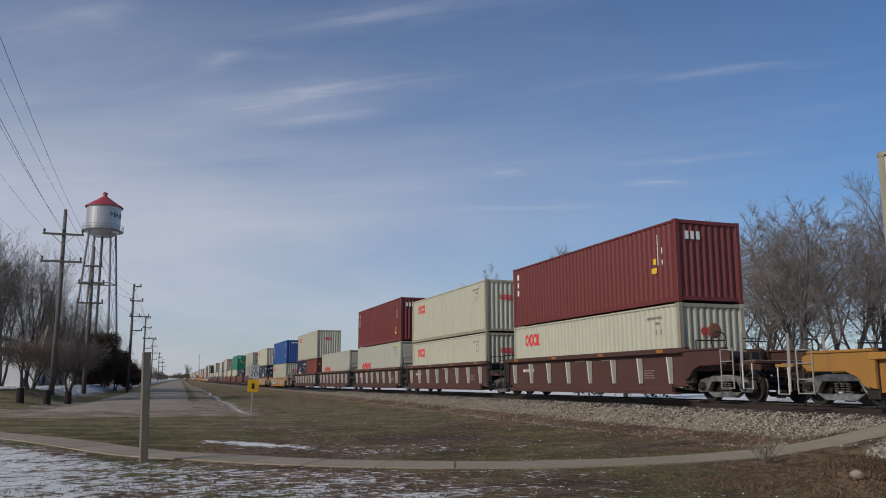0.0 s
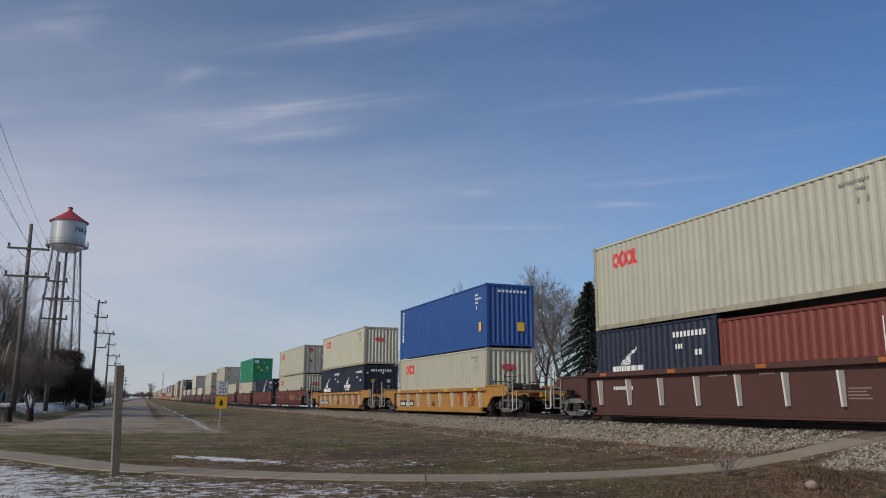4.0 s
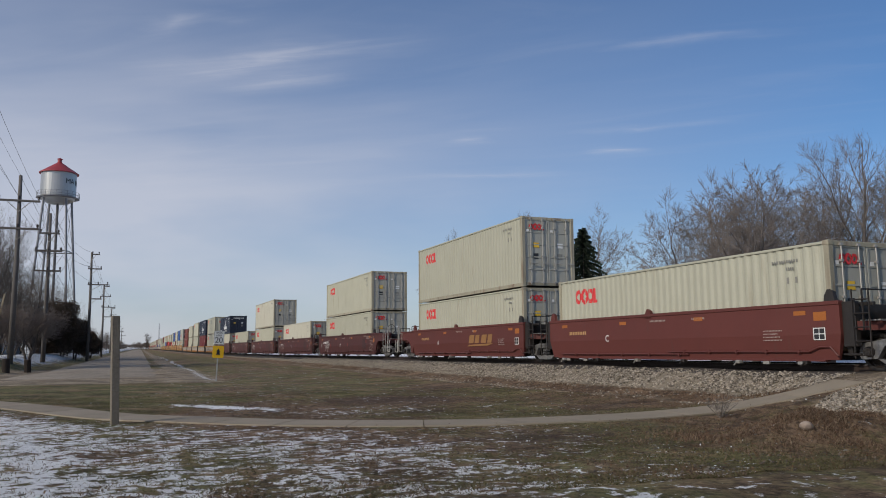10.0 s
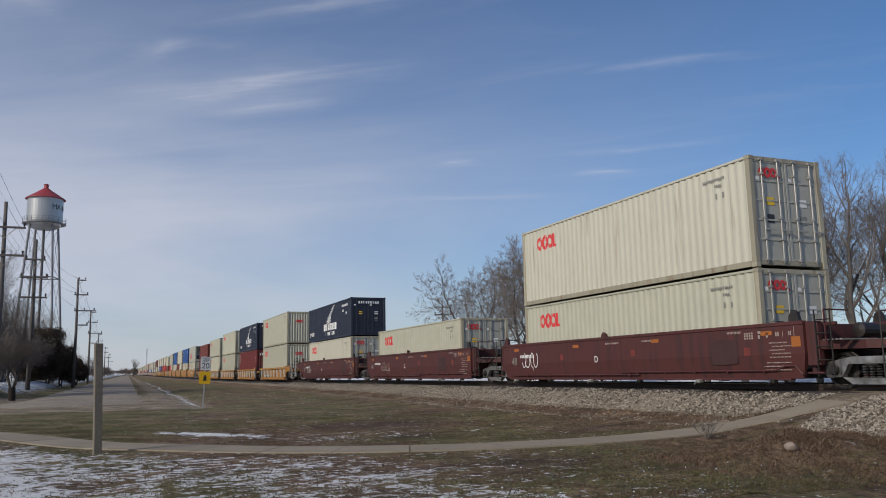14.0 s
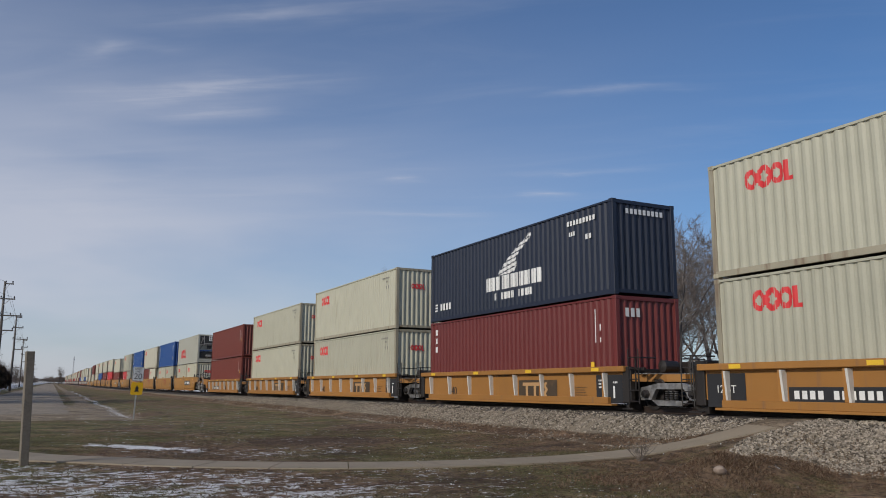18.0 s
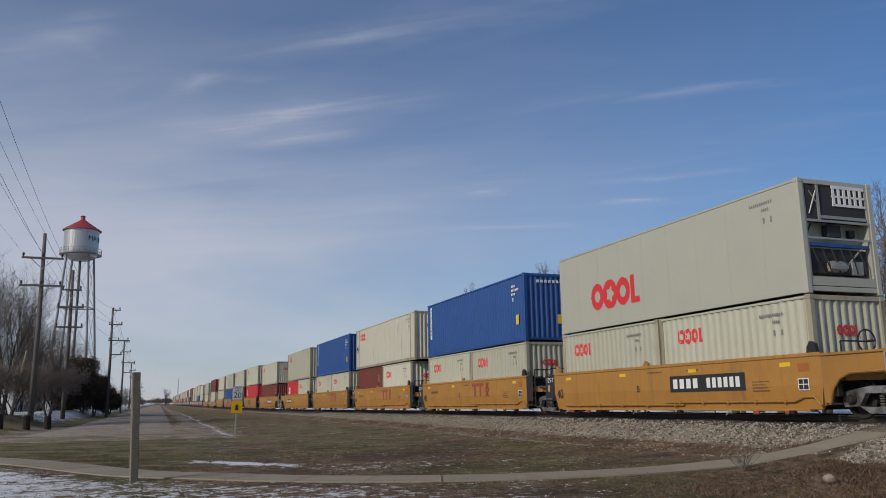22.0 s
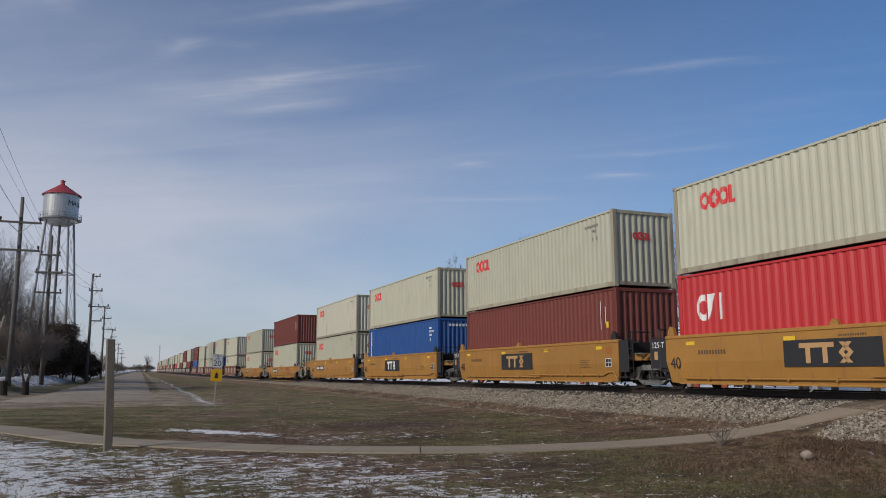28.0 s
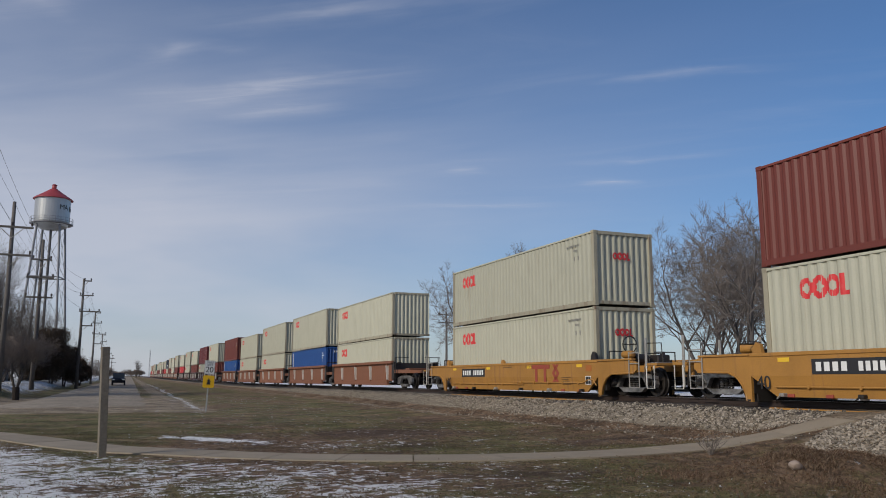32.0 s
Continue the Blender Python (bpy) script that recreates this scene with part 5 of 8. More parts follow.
def sideframe(b):
    """The cast side of a truck, with pedestals over the bearings and a window for the springs."""
    out = [(-1.18, 0.36), (-1.12, 0.26), (-0.72, 0.28), (-0.45, 0.12), (0.45, 0.12), (0.72, 0.28), (1.12, 0.26), (1.18, 0.36), (1.14, 0.60), (0.78, 0.66), (0.42, 0.72), (-0.42, 0.72), (-0.78, 0.66), (-1.14, 0.60)]
    b.prism([out[k] for k in (0, 1, 2, 11, 12, 13)], "x", -0.07, 0.07)
    b.prism([out[k] for k in (5, 6, 7, 8, 9, 10)], "x", -0.07, 0.07)
    b.prism([(-0.72, 0.28), (-0.45, 0.12), (0.45, 0.12), (0.72, 0.28), (0.5, 0.26), (-0.5, 0.26)], "x", -0.08, 0.08)
    b.prism([(-0.78, 0.56), (0.78, 0.56), (0.42, 0.72), (-0.42, 0.72)], "x", -0.08, 0.08)


def springs(b):
    for y in (-0.17, 0.0, 0.17):
        for k in range(5):
            b.lathe([(0.045, 0), (0.06, 0.015), (0.045, 0.03)], "z", (0, y, 0.26 + 0.055 * k), 8)


def bearing(b):
    b.lathe([(0.02, -0.12), (0.09, -0.115), (0.115, -0.06), (0.12, 0.1), (0.06, 0.1)], "x", (0, 0, 0), 12)
    for k in range(3):
        a = 2.1 * k
        b.box(-0.13, 0.05 * math.cos(a) - 0.012, 0.05 * math.sin(a) - 0.012, -0.11, 0.05 * math.cos(a) + 0.012, 0.05 * math.sin(a) + 0.012)


def wheelset(b):
    b.lathe([(0.075, -0.95), (0.09, -0.6), (0.085, 0.6), (0.075, 0.95)], "x", (0, 0, 0), 10)
    for s in (-1, 1):
        prof = [(0.12, 0.66), (0.16, 0.66), (0.30, 0.70), (0.36, 0.69), (0.455, 0.685), (0.455, 0.71), (0.425, 0.725), (0.42, 0.82), (0.35, 0.82), (0.32, 0.76), (0.16, 0.80), (0.12, 0.82)]
        b.lathe([(r, s * x) for r, x in prof], "x", (0, 0, 0), 20)
        for k in range(4):
            a = 1.571 * k
            b.box(s * 0.80 - 0.015, 0.24 * math.cos(a) - 0.02, 0.24 * math.sin(a) - 0.02, s * 0.80 + 0.015, 0.24 * math.cos(a) + 0.02, 0.24 * math.sin(a) + 0.02)


def bolster(b):
    b.box(-1.05, -0.17, 0.50, 1.05, 0.17, 0.70, 0.03)
    b.box(-0.3, -0.3, 0.66, 0.3, 0.3, 0.80, 0.03)
    b.rod((-0.9, -0.45, 0.36), (0.9, -0.45, 0.36), 0.05, 6)
    b.rod((-0.9, 0.45, 0.36), (0.9, 0.45, 0.36), 0.05, 6)


TRUCK_STEEL = mat("oily_cast_steel", (0.36, 0.345, 0.33), 0.3, 0.7, dirt=(0.022, 0.019, 0.017), dirt_amount=0.72, vary=0.5, grain=7, bump=0.9, blotch=5)


def truck(car, y, far=False):
    """A two-axle truck under a car end."""
    t = part("truck", shared(("bolster",), "truck", STEEL_DARK, bolster), car, pose(0, y, 0), "grimy cast-steel two-axle truck")
    for s in (-1,) if far else (-1, 1):
        part("sideframe", shared(("sf",), "sideframe", TRUCK_STEEL, sideframe), t, pose(s * 1.0, 0, 0))
        if not far:
            part("spring_nest", shared(("spr",), "spring_nest", TRUCK_STEEL, springs), t, pose(s * 1.0, 0, 0))
    for e in (-0.89, 0.89):
        w = part("wheelset", shared(("ws",), "wheelset", STEEL_DARK if far else WHEEL, wheelset, False), t, pose(0, e, 0.42))
        WHEELS.append((w, e, far))
        if not far:
            part("bearing", shared(("brg",), "bearing", WHEEL, bearing), t, pose(-1.08, e, 0.43))
    return t


WHEEL = mat("wheel_steel", (0.05, 0.044, 0.04), 0.42, 0.5, vary=0.3, dirt=(0.05, 0.04, 0.035), dirt_amount=0.4)


def end_platform(b, reach, nose):
    """The deck over a truck: a tapering centre sill with a bolster arm; y from 0 outwards."""
    b.prism([(-1.30, 0), (1.30, 0), (1.30, 0.35), (0.55, 0.9), (0.38, reach), (-0.38, reach), (-0.55, 0.9), (-1.30, 0.35)], "z", 0.86, 1.06)
    if nose:
        b.box(-0.24, reach - 0.9, 0.70, 0.24, reach, 0.98, 0.02)
        b.box(-1.40, reach - 0.75, 1.02, 1.40, reach - 0.15, 1.10, 0.01)


def bulkhead(b):
    """The end wall of a well with its corner posts and steps."""
    b.box(-1.36, 0.0, 0.50, -1.20, 0.34, 1.50, 0.015)
    b.box(1.20, 0.0, 0.50, 1.36, 0.34, 1.50, 0.015)
    b.box(-1.25, 0.0, 0.30, 1.25, 0.12, 1.45, 0.01)
    for s in (-1, 1):
        b.box(s * 1.42 - 0.03, 0.05, 0.32, s * 1.42 + 0.03, 0.5, 0.36, 0.006)
        b.box(s * 1.0 - 0.05, 0.1, 1.40, s * 1.0 + 0.05, 0.55, 1.48, 0.01)
        b.rod((s * 1.3, 0.5, 0.85), (s * 1.3, 0.5, 1.75), 0.022, 5)
        b.rod((s * 1.3, 0.5, 1.75), (s * 0.5, 0.45, 1.75), 0.02, 5)


def end_skirt(b, s, deep):
    """The side plate that runs on over a truck, arched above the wheels, with a lip along its top; y outwards."""
    foot = 0.30 if deep else 0.62
    out = [(0.0, foot), (0.16, foot + 0.02), (0.30, 0.70), (0.48, 0.90), (0.78, 1.02), (1.95, 1.04), (2.10, 1.14), (2.10, 1.36), (1.9, 1.42), (0.0, 1.46)]
    n, i = len(out), len(b.v)
    x0, x1 = s * 1.36, s * 1.43
    b.v += [(x0, y, z) for y, z in out] + [(x1, y, z) for y, z in out]
    b.f += [(i + k, i + (k + 1) % n, i + n + (k + 1) % n, i + n + k) for k in range(n)]
    mid = [(0, 1, 2, 9), (2, 3, 9), (3, 4, 9), (4, 5, 8, 9), (5, 6, 7, 8)]
    b.f += [tuple(i + q for q in m) for m in mid] + [tuple(i + n + q for q in m)[::-1] for m in mid]
    lo, hi = sorted((s * 1.30, s * 1.47))
    b.box(lo, 0.0, 1.43, hi, 1.9, 1.49, 0.01)
    # the rolled edge round the wheel arch
    b.tube([(s * 1.435, y, z) for y, z in out[1:6]], 0.03, 5)


def air_tank(b):
    b.lathe([(0.03, -0.40), (0.12, -0.37), (0.155, -0.3), (0.155, 0.3), (0.12, 0.37), (0.03, 0.40)], "y", (0, 0, 0), 14)
    b.box(-0.05, -0.25, -0.6, 0.05, -0.19, -0.08)
    b.box(-0.05, 0.19, -0.6, 0.05, 0.25, -0.08)


def stanchion(b):
    b.box(-0.02, -0.045, 0.95, 0.02, 0.045, 1.85, 0.008)
    b.rod((0, 0, 0.42), (0, 0, 0.98), 0.024, 6)


def step_frame(b):
    for y in (0, 0.5):
        b.box(-0.015, y - 0.018, 0.36, 0.015, y + 0.018, 1.45, 0.005)
    for z in (0.38, 0.72, 1.1, 1.42):
        b.box(-0.015, 0, z - 0.014, 0.015, 0.5, z + 0.014, 0.004)


def stirrup(b):
    b.tube([(0, 0, 1.02), (0, 0, 0.36), (0, 0.36, 0.36), (0, 0.36, 1.02)], 0.02, 5)


def jack_pad(b):
    b.box(-0.03, -0.10, 0.09, 0.04, 0.10, 0.17, 0.012)


def coupler(b):
    b.box(-0.07, 0, 0.76, 0.07, 0.55, 0.92, 0.015)
    b.box(-0.17, 0.5, 0.70, 0.17, 0.78, 0.98, 0.05)
    b.box(-0.05, 0.7, 0.70, 0.20, 0.9, 0.98, 0.03)


def hose(b):
    pts = [(0.25, 0.2, 0.8), (0.3, 0.45, 0.62), (0.25, 0.8, 0.48), (0.18, 1.0, 0.55)]
    b.tube(pts, 0.028, 6)


def ladder(b):
    for y in (0, 0.42):
        b.rod((0, y, 0.25), (0, y, 1.75), 0.018, 5)
    for k in range(5):
        b.rod((0, 0, 0.32 + 0.3 * k), (0, 0.42, 0.32 + 0.3 * k), 0.015, 5)


def handrail(b):
    for s in (-1, 1):
        b.tube([(s * 1.3, 0.25, 1.06), (s * 1.3, 0.25, 1.7), (s * 0.75, 0.25, 1.72), (s * 0.7, 0.25, 1.06)], 0.02, 5)
        b.rod((s * 1.3, 0.25, 1.4), (s * 0.72, 0.25, 1.4), 0.014, 5)
    b.rod((-1.3, 0.3, 0.5), (1.3, 0.3, 0.62), 0.016, 5)
    b.tube([(-1.35, 0.2, 1.0), (-1.38, 0.25, 0.45), (-1.1, 0.25, 0.42), (-1.1, 0.2, 1.0)], 0.018, 5)
    b.tube([(1.35, 0.2, 1.0), (1.38, 0.25, 0.45), (1.1, 0.25, 0.42), (1.1, 0.2, 1.0)], 0.018, 5)


def brake_wheel(b):
    for k in range(14):
        a, c = 2 * math.pi * k / 14, 2 * math.pi * (k + 1) / 14
        b.rod((0.27 * math.cos(a), 0, 0.27 * math.sin(a)), (0.27 * math.cos(c), 0, 0.27 * math.sin(c)), 0.02, 5)
    for k in range(4):
        a = 1.571 * k
        b.rod((0, 0, 0), (0.27 * math.cos(a), 0, 0.27 * math.sin(a)), 0.014, 4)
    b.rod((0, 0.0, 0), (0, 0.22, 0), 0.03, 6)


def brake_gear(b):
    b.lathe([(0.05, -0.32), (0.16, -0.30), (0.17, 0.2), (0.05, 0.24)], "x", (0.35, 0.75, 1.28), 12)
    b.box(-0.75, 0.5, 1.06, -0.25, 0.95, 1.42, 0.03)
    b.tube([(-0.2, 0.7, 1.3), (0.0, 0.6, 1.42), (0.2, 0.75, 1.36)], 0.025, 5)
    b.tube([(-0.9, 0.3, 1.2), (-0.9, 0.9, 1.15), (-0.4, 1.4, 1.1)], 0.02, 5)


def side_pipe(b, length):
    """The brake pipe along the foot of a smooth side, in two runs with brackets."""
    h = length / 2
    for y0, y1, z in ((-h + 0.9, -0.4, 0.40), (-1.3, h - 0.8, 0.33)):
        b.rod((0, y0, z), (0, y1, z), 0.024, 6)
        for k in range(5):
            y = y0 + (y1 - y0) * (k + 0.3) / 5
            b.box(-0.03, y - 0.03, z - 0.05, 0.10, y + 0.03, z + 0.04, 0.006)
    b.tube([(0, -h + 0.9, 0.40), (0, -h + 0.6, 0.5), (0.0, -h + 0.3, 0.5), (0.0, -h + 0.1, 0.3)], 0.022, 5)


def foot_bracket(b):
    b.box(-0.10, -0.07, 0.10, 0.05, 0.07, 0.19, 0.012)
    b.rod((-0.10, 0, 0.15), (-0.10, 0.12, 0.06), 0.02, 5)


def door_placard(b, w, h):
    b.box(0, -0.012, 0, w, -0.006, h)


def hook(b):
    """The guide and lock that stands up at a well corner."""
    b.prism([(-0.16, 1.5), (0.16, 1.5), (0.14, 1.66), (0.04, 1.80), (-0.10, 1.74)], "x", 0.0, 0.1)


def deck_tread(b):
    for k in range(4):
        b.box(-1.3, 0.35 + 0.16 * k, 1.07, 1.3, 0.43 + 0.16 * k, 1.10)


CAR_WORDS = {"yellow": "yellow", "brown": "dark brown", "red": "mineral-red", "dark": "dark red-brown", "orange": "faded orange-yellow", "rust": "rusty brown"}


def well_car(paint, ribbed, side, ends, pitch, letter, emblem, seed, far=False):
    """One unit of a double-stack well car. ends: near and far end, True where a coupler stands, False where it shares a truck."""
    rng = random.Random(seed)
    m = CAR_PAINT[paint]
    drop = 0.38 if emblem == "low" or ribbed and paint in ("yellow", "orange") else 0.0
    style = "with pale vertical side posts" if ribbed else "with smooth side sheets"
    car = thing("well_car", "%s steel container well car %s" % (CAR_WORDS[paint], style), "well car", "units of the train")
    for s in (-1,) if far else (-1, 1):
        turn = pose(s * 1.43, 0, 0, 0, 0, 0 if s < 0 else 180)
        if ribbed:
            inset = 0.17 if paint == "brown" else 0.13
            sheet = part("side_sheet", shared(("ssr", side, drop, inset), "side_sheet", m, lambda b: side_sheet_ribbed(b, side, drop, inset)), car, turn)
            part("top_chord", shared(("tc", side), "top_chord", m, lambda b: top_chord(b, side + 0.3)), car, turn @ pose(0, 0, -drop))
            part("bottom_sill", shared(("bs", side), "bottom_sill", m, lambda b: bottom_sill(b, side)), car, turn @ pose(0, 0, -0.3 * drop))
            n = 8
            for k in range(n):
                y = -side / 2 + 0.75 + (side - 1.5) * k / (n - 1)
                if not far or k % 2 == 0:
                    part("side_post", shared(("gus",), "side_post", GUSSET, gusset), sheet, pose(-0.02, y, -0.8 * drop), "pale worn side post")
                    if paint != "brown":
                        part("side_web", shared(("web", drop), "side_web", m, lambda b: web_post(b, drop)), sheet, pose(0, y + 0.09, 0))
        else:
            sheet = part("side_sheet", shared(("sss", side, drop), "side_sheet", m, lambda b: side_sheet_smooth(b, side, drop)), car, turn)
            part("top_chord", shared(("sc", side), "top_chord", m, lambda b: smooth_chord(b, side)), car, turn @ pose(0, 0, -drop))
            if not far:
                part("side_pipe", shared(("spipe", side), "side_pipe", m, lambda b: side_pipe(b, side)), sheet, pose(0.0, 0, 0))
                for k in range(6):
                    part("foot_bracket", shared(("fbr", k % 2), "foot_bracket", STEEL_GREY if k % 2 else STEEL_DARK, foot_bracket), sheet, pose(0.03, -side / 2 + 1.0 + (side - 2.0) * k / 5, 0))
                for y in (-side / 2 + 0.25, side / 2 - 0.25, 0.5):
                    part("corner_lock", shared(("hook",), "corner_lock", (STEEL_DARK if y * -s < 0 else m) if abs(y) > 1 else m, hook), sheet, pose(0, y, -drop if abs(y) > 1 else -drop - 0.12), "worn container guide")
        if s < 0 and not far:
            car_marks(sheet, paint, ribbed, side, letter, emblem, ends, rng)
    for k in range(2 if far else 5):
        y = -side / 2 + 1.0 + (side - 2.0) * k / 4
        part("floor_beam", shared(("fb",), "floor_beam", STEEL_DARK, lambda b: b.box(-1.28, -0.2, 0.19, 1.28, 0.2, 0.33, 0.01)), car, pose(0, y, 0))
    for e, coupled in ((-1, ends[0]), (1, ends[1])):
        reach = 3.2 if coupled else (pitch - side) / 2 - 0.05
        turn = pose(0, e * side / 2, 0, 0, 0, 180 if e < 0 else 0)
        plat = part("end_platform", shared(("ep", round(reach, 2), coupled), "end_platform", m, lambda b: end_platform(b, reach, coupled)), car, turn @ pose(0, 0, -0.3 * drop))
        part("bulkhead", shared(("bh",), "bulkhead", STEEL_DARK if paint != "dark" else m, bulkhead), plat, pose(0, 0, -0.6 * drop), "dark end wall of the well")
        if far:
            if coupled:
                truck(car, e * (side / 2 + 1.35), True)
            elif e > 0:
                truck(car, pitch / 2, True)
            continue
        part("brake_gear", shared(("bg",), "brake_gear", STEEL_DARK, brake_gear), plat, None, "grimy brake cylinder and pipes")
        if coupled:
            part("coupler", shared(("cp",), "coupler", STEEL_DARK, coupler), plat, pose(0, reach - 0.3, 0))
            part("air_hose", shared(("hs",), "air_hose", GASKET, hose), plat, pose(0, reach - 0.5, 0))
            part("handrail", shared(("hr",), "handrail", STEEL_DARK, handrail), plat, pose(0, reach - 1.0, 0))
            part("brake_wheel", shared(("bw",), "brake_wheel", STEEL_DARK, brake_wheel), plat, pose(0.5, 0.5, 1.75))
            part("deck_tread", shared(("dt",), "deck_tread", STEEL_GREY, deck_tread), plat, pose(0, reach - 1.2, 0.02))
            for s in (-1, 1):
                deep = not ribbed
                part("end_skirt", shared(("sk", s, deep), "end_skirt", m, lambda b: end_skirt(b, s, deep)), plat, pose(0, 0, -0.3 * drop if ribbed else -0.6 * drop))
                part("step_frame", shared(("stf",), "step_frame", STEEL_GREY, step_frame), plat, pose(s * 1.45, 1.75, 0), "pale step frame")
                part("stanchion", shared(("st",), "stanchion", STEEL_GREY, stanchion), plat, pose(s * 1.40, 2.55, 0), "pale grab post")
                part("stirrup", shared(("sp",), "stirrup", GUSSET, stirrup), plat, pose(s * 1.42, 2.58, 0))
            if not ribbed:
                part("air_tank", shared(("at",), "air_tank", m, air_tank), plat, pose(0.75 if e < 0 else -0.75, 0.75, 1.42) @ Matrix.Scale(0.75, 4), "round air tank")
            elif paint == "brown" and e < 0:
                part("brake_disc", shared(("bd",), "brake_disc", CAR_PAINT["rust"], lambda b: b.lathe([(0.05, -0.03), (0.22, -0.02), (0.22, 0.02), (0.05, 0.03)], "y", (0, 0, 0), 16)), plat, pose(0.55, 0.42, 2.05), "red-brown brake housing")
            truck(car, e * (side / 2 + 1.35))
        else:
            part("deck_tread", shared(("dt2",), "deck_tread", STEEL_GREY, lambda b: [b.box(-1.2, 0.3 + 0.12 * k, 1.06, 1.2, 0.36 + 0.12 * k, 1.09) for k in range(5)]), plat)
            part("ladder", shared(("ld2",), "ladder", STEEL_DARK, ladder), plat, pose(-1.40 if e > 0 else 1.40, 0.32, 0))
            if e > 0:
                truck(car, pitch / 2)
    return car


def emblem_shapes(material, h):
    """The car owner's mark as plain shapes: a bar on two legs, and two chevrons."""
    t = 0.24 * h

    def bench(b):
        b.prism([(0, h), (-2.15 * h, h), (-2.15 * h, h - t), (-1.75 * h, h - t), (-1.75 * h, 0), (-1.45 * h, 0), (-1.45 * h, h - t), (-0.70 * h, h - t), (-0.70 * h, 0), (-0.40 * h, 0), (-0.40 * h, h - t), (0, h - t)], "x", -0.002, 0.0)

    def chevron(b, s):
        b.prism([(0, 0), (0.30 * h * s, 0), (-0.20 * h * s, h / 2), (0.30 * h * s, h), (0, h), (-0.50 * h * s, h / 2)], "x", -0.002, 0.0)

    return [(shared(("bench", h), "emblem_shape", material, bench), 0.0),
            (shared(("chev", h, 1), "emblem_shape", material, lambda b: chevron(b, 1)), 2.75 * h),
            (shared(("chev", h, -1), "emblem_shape", material, lambda b: chevron(b, -1)), 2.90 * h)]


def car_marks(sheet, paint, ribbed, side, letter, emblem, ends, rng):
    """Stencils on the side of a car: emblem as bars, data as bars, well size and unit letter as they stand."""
    x = (0.16 if paint == "brown" else 0.12) if ribbed else -0.006
    low = 0.32 if emblem == "low" or ribbed and paint in ("yellow", "orange") else 0.0
    emblem = "bars" if emblem == "low" else emblem

    def put(name, key, material, make, y, z, label=""):
        part(name, shared((name,) + key, name, material, make), sheet, pose(x, y, z - low), label)

    first = ends[0]
    if ribbed and paint == "orange":
        y = side / 2 - 0.05 if first else -side / 2 + 1.25
        put("end_panel", ("epn",), PAINT_BLACK, lambda b: b.face((0, 0, 0), (0, -1.2, 0), (0, -1.2, 0.80), (0, 0, 0.80)), y, 0.46, "black end panel")
        if first:
            part("axle_stencil", text_mesh("125-T", 0.26, PAINT_WHITE), sheet, pose(x - 0.006, y - 0.6, 0.56) @ SIDE)
        else:
            part("data_line", shared(("epb",), "data_line", PAINT_WHITE, lambda b: bars(b, [(0.12, 0.62, 0.3, 0.05, 5), (0.12, 0.52, 0.4, 0.05, 6), (0.12, 0.42, 0.25, 0.05, 4), (0.78, 0.14, 0.12, 0.34, 1), (0.78, 0.56, 0.22, 0.05, 3)])), sheet, pose(x - 0.006, y, 0.46 - low))
        if not first and not ends[1]:
            plate = part("emblem_plate", shared(("plo",), "emblem_plate", PLATE_BROWN, lambda b: b.face((0, 0, 0), (0, -2.25, 0), (0, -2.25, 0.62), (0, 0, 0.62))), sheet, pose(x - 0.002, -0.95, 0.52 - low), "dark plate with worn pale shapes")
            for me, u in emblem_shapes(PAINT_TAN, 0.46):
                part("emblem_shape", me, plate, pose(-0.004, -0.25 - u, 0.08))
    if paint == "yellow" and not ribbed:
        if not ends[1]:
            plate = part("end_plate", shared(("epl",), "end_plate", PAINT_BLACK, lambda b: b.box(0.0, 0.0, 0.0, 0.03, 0.78, 0.86, 0.006)), sheet, pose(0.02, side / 2, 0.62), "black end plate with a white stencil")
            part("axle_stencil", text_mesh("125-T", 0.24, PAINT_WHITE), plate, pose(-0.004, 0.40, 0.66) @ SIDE)
            part("placard", shared(("epc",), "placard", PAINT_TAN, lambda b: b.face((0, 0.08, 0), (0, -0.08, 0), (0, -0.08, 0.24), (0, 0.08, 0.24))), plate, pose(-0.004, 0.5, 0.24))
        if not ends[0]:
            part("end_plate", shared(("epn2",), "end_plate", PAINT_BLACK, lambda b: b.box(0.0, -0.5, 0.0, 0.03, 0.0, 1.0, 0.006)), sheet, pose(0.02, -side / 2, 0.5), "black end plate")
    pale = PAINT_WHITE if paint in ("brown", "red", "dark") else PAINT_BLACK
    numbered = paint == "yellow" and not ribbed and (ends[0] or ends[1])
    if numbered:
        u, up = (side / 2 - 1.9, 0.94) if low else (-0.7, 0.70) if ends[0] else (4.7, 0.74)
        w = 3.2 if ends[0] and not low else 2.4
        put("number_plate", ("npw", w), PAINT_BLACK, lambda b: b.face((0, 0, 0), (0, -w, 0), (0, -w, 0.145 * w), (0, 0, 0.145 * w)), u, up)
        part("number_bar", shared(("npwb", w), "number_bar", PAINT_WHITE, lambda b: bars(b, [(0.05 * w, 0.03 * w, 0.38 * w, 0.085 * w, 4), (0.52 * w, 0.03 * w, 0.44 * w, 0.085 * w, 6)])), sheet, pose(x - 0.004, u, up - low))
        if not low:
            emblem = ""
    if paint == "dark":
        # rows of small stencils at the near end, with a dark repainted patch beside them
        near = -side / 2
        put("data_line", ("dk1",), STENCIL, lambda b: bars(b, [(0.08 * (k % 2), 0.085 * k, 0.66 - 0.09 * (k % 3), 0.026, 16) for k in range(5)]), near + 1.05, 0.70)
        put("data_line", ("dk2",), STENCIL, lambda b: bars(b, [(0.1 * k, 0.085 * k, 0.95 - 0.1 * k, 0.026, 22) for k in range(3)]), near + 1.35, 0.40)
